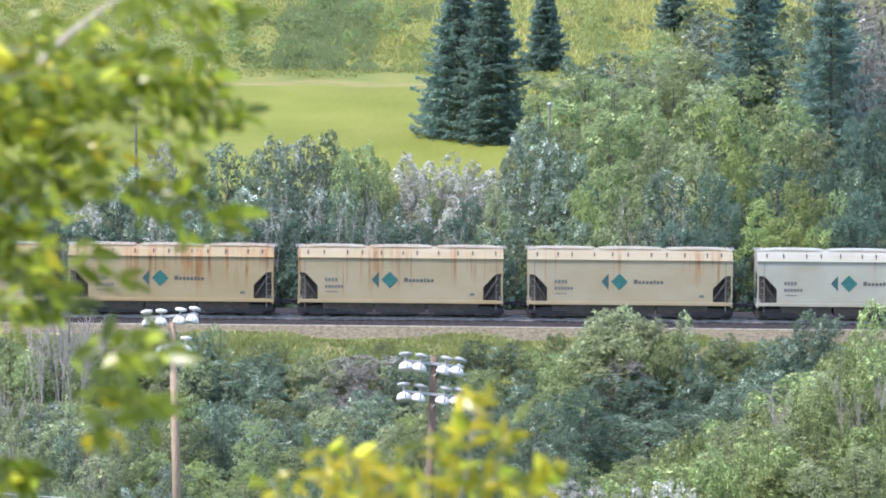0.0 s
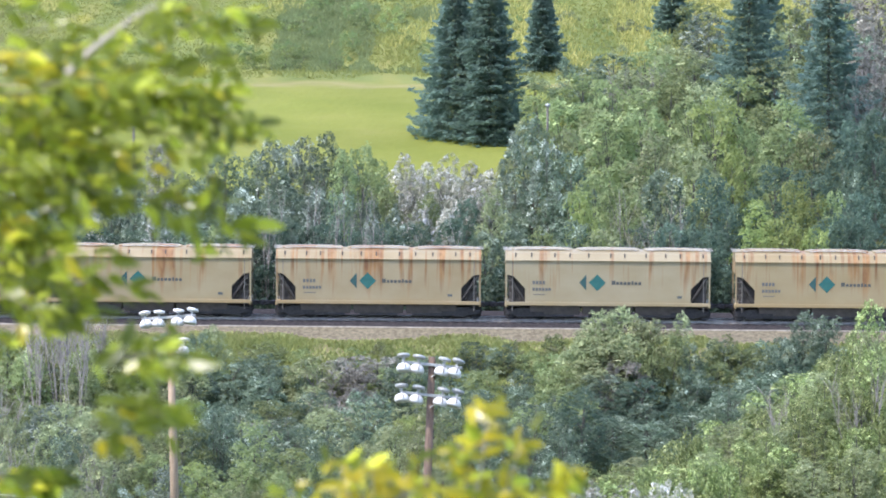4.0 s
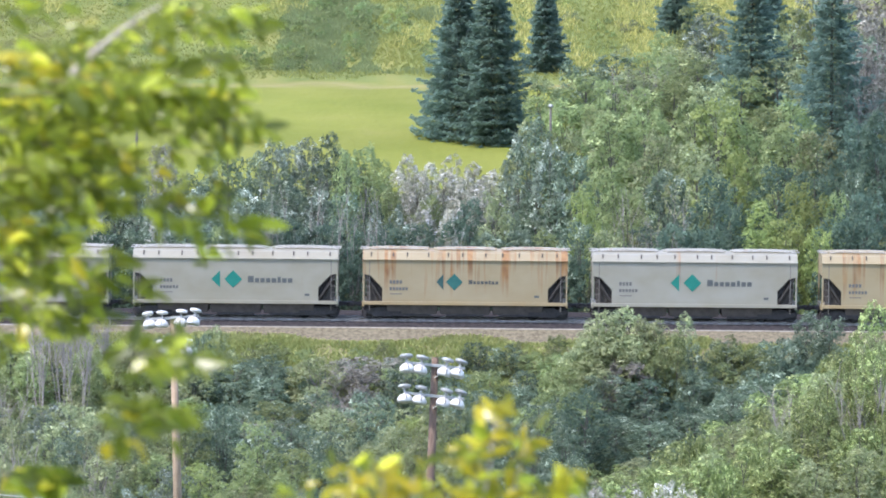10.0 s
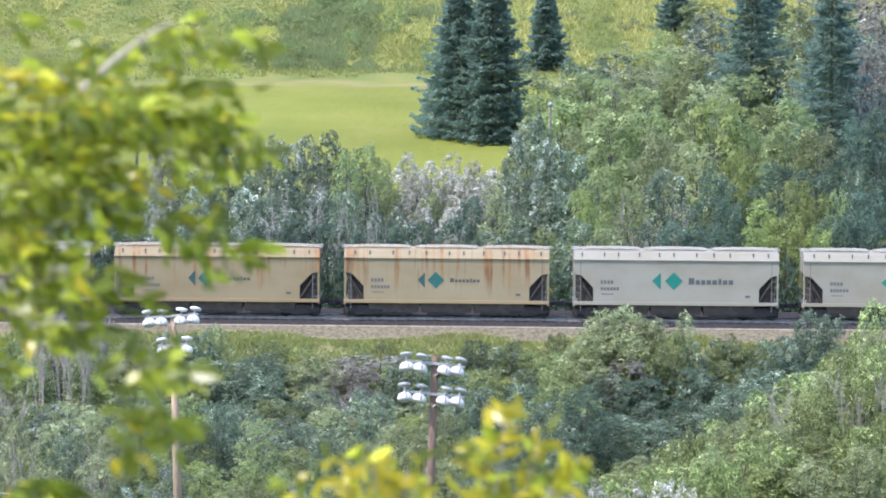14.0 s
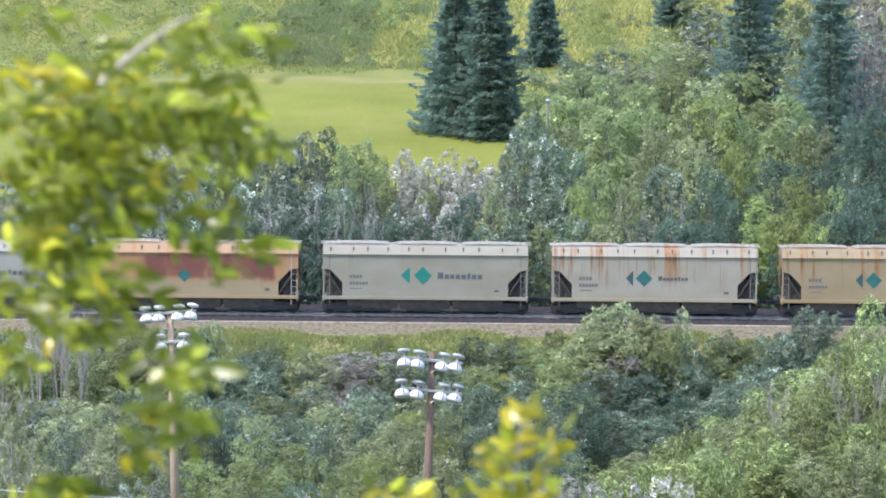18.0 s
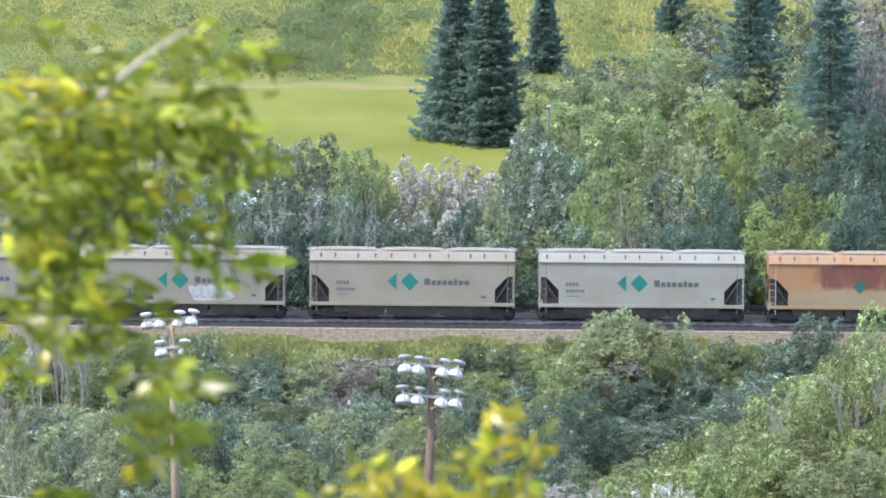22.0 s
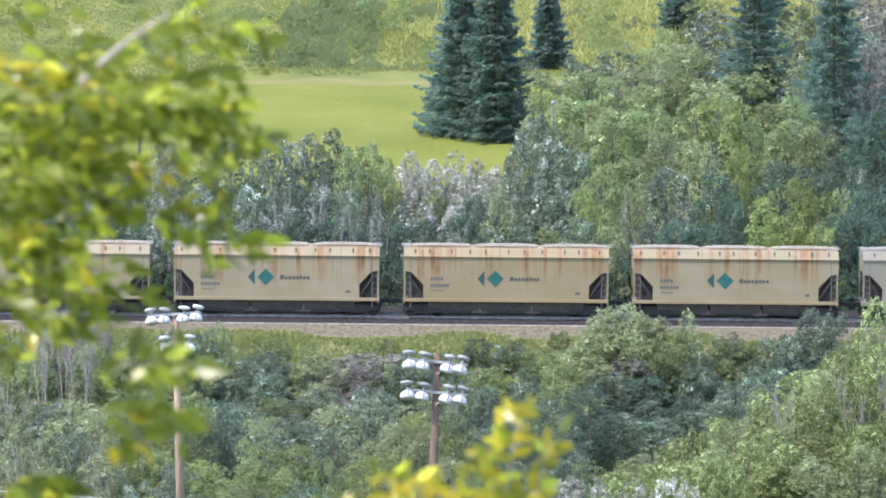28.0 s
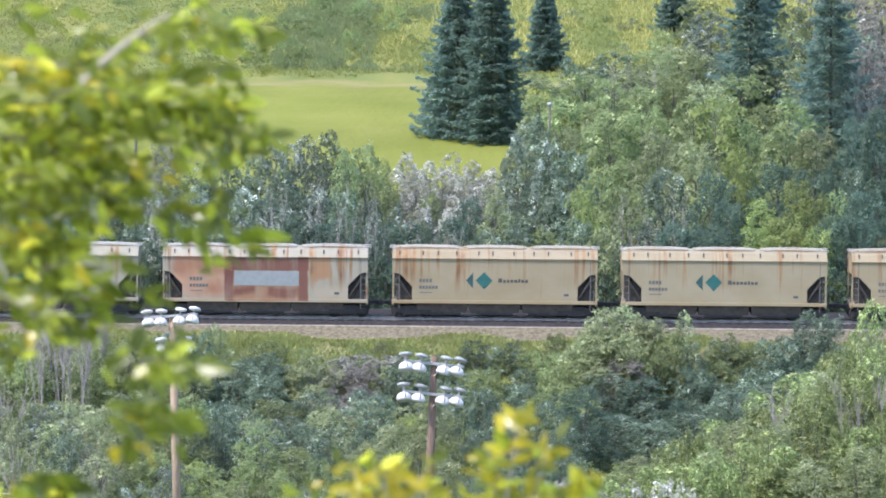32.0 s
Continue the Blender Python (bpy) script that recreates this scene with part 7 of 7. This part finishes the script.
# second twigs just behind the first, in the shade-coloured leaves
near_twig(near_tree, (1.124, -0.312, 35.205 - near_tree_z), (1.282, -0.220, 35.167 - near_tree_z), 39, 0.041, "near_shade", 108, drift(BREEZE, 0.63, 1.41))
near_twig(near_tree, (1.198, -0.207, 35.187 - near_tree_z), (1.375, -0.261, 35.125 - near_tree_z), 46, 0.043, "near_shade", 109, drift(BREEZE, 0.48, 1.54))
near_twig(near_tree, (0.855, -0.026, 35.164 - near_tree_z), (1.076, 0.098, 35.134 - near_tree_z), 51, 0.040, "near_shade", 111, drift(BREEZE, 0.98, 1.07))
near_twig(near_tree, (0.836, -0.245, 35.119 - near_tree_z), (1.021, -0.111, 35.077 - near_tree_z), 46, 0.040, "near_shade", 114, drift(BREEZE, 1.05, 1.00))
near_twig(near_tree, (0.941, -0.064, 35.074 - near_tree_z), (1.119, -0.064, 35.043 - near_tree_z), 30, 0.040, "near_shade", 115, drift(BREEZE, 0.89, 1.16))
near_twig(near_tree, (0.869, -0.170, 35.042 - near_tree_z), (1.065, -0.160, 35.000 - near_tree_z), 46, 0.041, "near_shade", 116, drift(BREEZE, 1.01, 1.05))
near_twig(near_tree, (0.795, -0.045, 34.979 - near_tree_z), (0.997, -0.072, 34.951 - near_tree_z), 46, 0.043, "near_shade", 119, drift(BREEZE, 1.05, 1.00))
near_twig(near_tree, (0.812, 0.084, 34.904 - near_tree_z), (0.962, 0.205, 34.860 - near_tree_z), 46, 0.041, "near_shade", 120, drift(BREEZE, 1.05, 1.00))
near_twig(near_tree, (0.855, -0.026, 34.874 - near_tree_z), (0.994, -0.044, 34.803 - near_tree_z), 41, 0.043, "near_shade", 121, drift(BREEZE, 1.05, 1.00))
near_twig(near_tree, (0.873, -0.204, 34.821 - near_tree_z), (0.992, -0.248, 34.765 - near_tree_z), 20, 0.041, "near_shade", 129, drift(BREEZE, 0.76, 1.00))
near_twig(near_tree, (0.761, -0.111, 35.150 - near_tree_z), (0.934, -0.061, 35.125 - near_tree_z), 34, 0.038, "near_shade", 138, drift(BREEZE, 1.05, 1.00))
near_twig(near_tree, (0.766, -0.157, 35.051 - near_tree_z), (0.928, -0.101, 35.025 - near_tree_z), 34, 0.038, "near_shade", 139, drift(BREEZE, 1.05, 1.00))
near_twig(near_tree, (0.756, -0.069, 34.857 - near_tree_z), (0.908, -0.003, 34.830 - near_tree_z), 34, 0.038, "near_shade", 140, drift(BREEZE, 0.76, 1.50))
near_twig(near_tree, (0.807, -0.064, 34.940 - near_tree_z), (0.911, -0.031, 34.905 - near_tree_z), 26, 0.042, "near_shade", 141, drift(BREEZE, 1.05, 1.00))
near_twig(near_tree, (0.966, -0.330, 35.206 - near_tree_z), (1.162, -0.378, 35.198 - near_tree_z), 39, 0.042, "near_shade", 143, drift(BREEZE, 0.87, 1.18))
near_twig(near_tree, (0.886, 0.084, 35.125 - near_tree_z), (1.047, 0.074, 35.088 - near_tree_z), 39, 0.040, "near_shade", 144, drift(BREEZE, 0.98, 1.08))
for lx, lz in ((0.55, 1.6), (0.6, 2.1), (0.6, 2.5), (0.62, 2.9)):
    part("limb", Build().tube([(0, 0, lz - 0.6), (lx * 0.5, -0.1, lz - 0.2), (lx + 0.15, -0.3, lz)], [0.03, 0.02, 0.008], 7).mesh("limb", True), BARK, near_tree)
near_shrub = tagged(new("young_shrub"), "young shrub with upright sunlit yellow leaves beside the viewpoint", "shrub")
near_shrub.matrix_basis = pose(0.060, 8.450, ground_z(0.060, 8.450))
near_shrub_z = ground_z(0.060, 8.450)
part("stem", Build().tube([(0, 0, -0.2), (0.01, 0, 0.9), (0, 0, 1.9)], [0.02, 0.014, 0.008], 8).mesh("stem", True), BARK, near_shrub)
SPRIG = ((0, 0.000, -0.000), (1, -0.004, -0.004), (2, 0.003, -0.011), (3, 0.015, -0.015), (6, 0.049, -0.024), (7, 0.046, -0.020), (8, 0.051, -0.015), (9, 0.035, -0.015), (10, 0.034, -0.014), (11, 0.054, -0.012), (12, 0.071, -0.023), (13, 0.082, -0.025), (14, 0.054, -0.019), (17, 0.051, -0.016), (18, 0.088, -0.025), (19, 0.126, -0.048), (20, 0.028, -0.015), (21, 0.060, -0.023), (22, 0.054, -0.021), (23, 0.091, -0.025), (24, 0.044, -0.028), (25, 0.009, -0.027), (27.5, 0.147, -0.078), (28, 0.068, -0.025), (29, 0.019, -0.006), (30, 0.010, -0.006), (31, 0.050, -0.016), (32, 0.074, -0.033))
LOW_LEAVES = ((0, 0.000, 0.000), (1, 0.008, -0.003), (2, 0.020, -0.008), (3, 0.035, -0.018), (6, 0.040, -0.010), (7, 0.045, -0.008), (8, 0.050, -0.015), (9, 0.060, -0.015), (10, 0.045, -0.020), (11, 0.101, -0.065), (12, 0.111, -0.070), (13, 0.116, -0.075), (14, 0.030, -0.012), (17, 0.040, -0.015), (18, 0.111, -0.080), (19, 0.060, -0.012), (20, 0.040, -0.010), (21, 0.055, -0.020), (22, 0.080, -0.025), (23, 0.091, -0.035), (24, 0.030, 0.015), (25, 0.080, -0.030), (27.5, 0.111, -0.055), (28, 0.111, -0.045), (29, 0.105, -0.060), (30, 0.085, -0.030), (31, 0.060, -0.022), (32, 0.055, -0.020))
SIDE_LEAVES = ((0, 0.000, 0.000), (3, 0.030, -0.010), (6, 0.030, -0.010), (7, 0.045, -0.012), (9, 0.040, -0.005), (10, 0.030, -0.010), (11, 0.050, -0.030), (12, 0.050, -0.110), (13, 0.050, -0.131), (14, 0.040, 0.010), (17, 0.050, 0.010), (18, 0.050, -0.121), (19, 0.050, 0.000), (20, 0.020, -0.005), (21, 0.050, -0.005), (22, 0.040, -0.085), (23, 0.040, -0.091), (24, 0.010, 0.030), (25, 0.080, 0.005), (27.5, 0.040, -0.110), (28, 0.040, -0.121), (29, 0.040, -0.095), (30, 0.060, -0.045), (31, 0.050, -0.030), (32, 0.060, -0.020))
near_spray(near_shrub, (-0.054, -0.020, 34.387 - near_shrub_z), (0.001, -0.020, 34.654 - near_shrub_z), 31, 0.045, "yellow", 31, SPRIG, 0.003)
near_spray(near_shrub, (-0.044, 0.007, 34.383 - near_shrub_z), (-0.054, 0.007, 34.584 - near_shrub_z), 22, 0.043, "yellow", 32, SPRIG, 0.003)
near_spray(near_shrub, (-0.029, 0.022, 34.380 - near_shrub_z), (0.062, 0.022, 34.592 - near_shrub_z), 24, 0.043, "yellow", 37, SPRIG, 0.003)
near_spray(near_shrub, (-0.237, 0.038, 34.336 - near_shrub_z), (-0.277, 0.038, 34.540 - near_shrub_z), 27, 0.043, "yellow", 33, LOW_LEAVES, 0.005)
near_spray(near_shrub, (-0.197, 0.095, 34.326 - near_shrub_z), (-0.156, 0.095, 34.516 - near_shrub_z), 30, 0.043, "yellow", 34, LOW_LEAVES, 0.005)
near_spray(near_shrub, (-0.305, -0.082, 34.357 - near_shrub_z), (-0.364, -0.082, 34.513 - near_shrub_z), 24, 0.040, "yellow", 35, LOW_LEAVES, 0.005)
near_spray(near_shrub, (-0.228, 0.080, 34.329 - near_shrub_z), (-0.217, 0.080, 34.529 - near_shrub_z), 27, 0.043, "yellow", 38, LOW_LEAVES, 0.005)
near_spray(near_shrub, (-0.115, 0.010, 34.341 - near_shrub_z), (-0.105, 0.010, 34.468 - near_shrub_z), 19, 0.040, "yellow", 39, LOW_LEAVES, 0.005)
near_spray(near_shrub, (0.017, 0.027, 34.400 - near_shrub_z), (0.144, 0.027, 34.511 - near_shrub_z), 30, 0.041, "yellow", 36, SIDE_LEAVES, 0.005)


def motions():
    # the train rolls steadily to the right
    for k, car in enumerate(WAGONS):
        walk(car, [(t, slope(pose(train_at(k, t), 0, 0))) for t in range(33)])
    # wheels: one full set of turns, the same for every axle of the train
    first = WHEELSETS[0]
    walk(first, [(i / 30, pose(0, 0, 0, 0, math.degrees((train_at(0, i / 30) - train_at(0, 0)) / 0.42) % 360, 0)) for i in range(0, 961)])
    for ws in WHEELSETS[1:]:
        ws.rotation_mode = "QUATERNION"
        ws.animation_data_create()
        ws.animation_data.action = first.animation_data.action
        ws.animation_data.action_slot = first.animation_data.action_slot
    # twigs close to the camera sway in the wind
    for ob, rest, seed, strength, table in SWAY:
        rows = []
        for i in range(0, 65):
            t = i * 0.5
            dx, dz = drift_at(table, t)
            jx = math.sin(t * 2.3 + seed * 1.7) * 0.6 + math.sin(t * 3.9 + seed) * 0.4
            jz = math.sin(t * 2.9 + seed * 2.3) * 0.7
            m = Matrix.Translation((dx + jx * strength, jz * strength * 0.4, dz + jz * strength)) @ rest @ pose(0, 0, 0, 0, jz * strength * 120, jx * strength * 120)
            rows.append((t, m))
        walk(ob, rows)


motions()
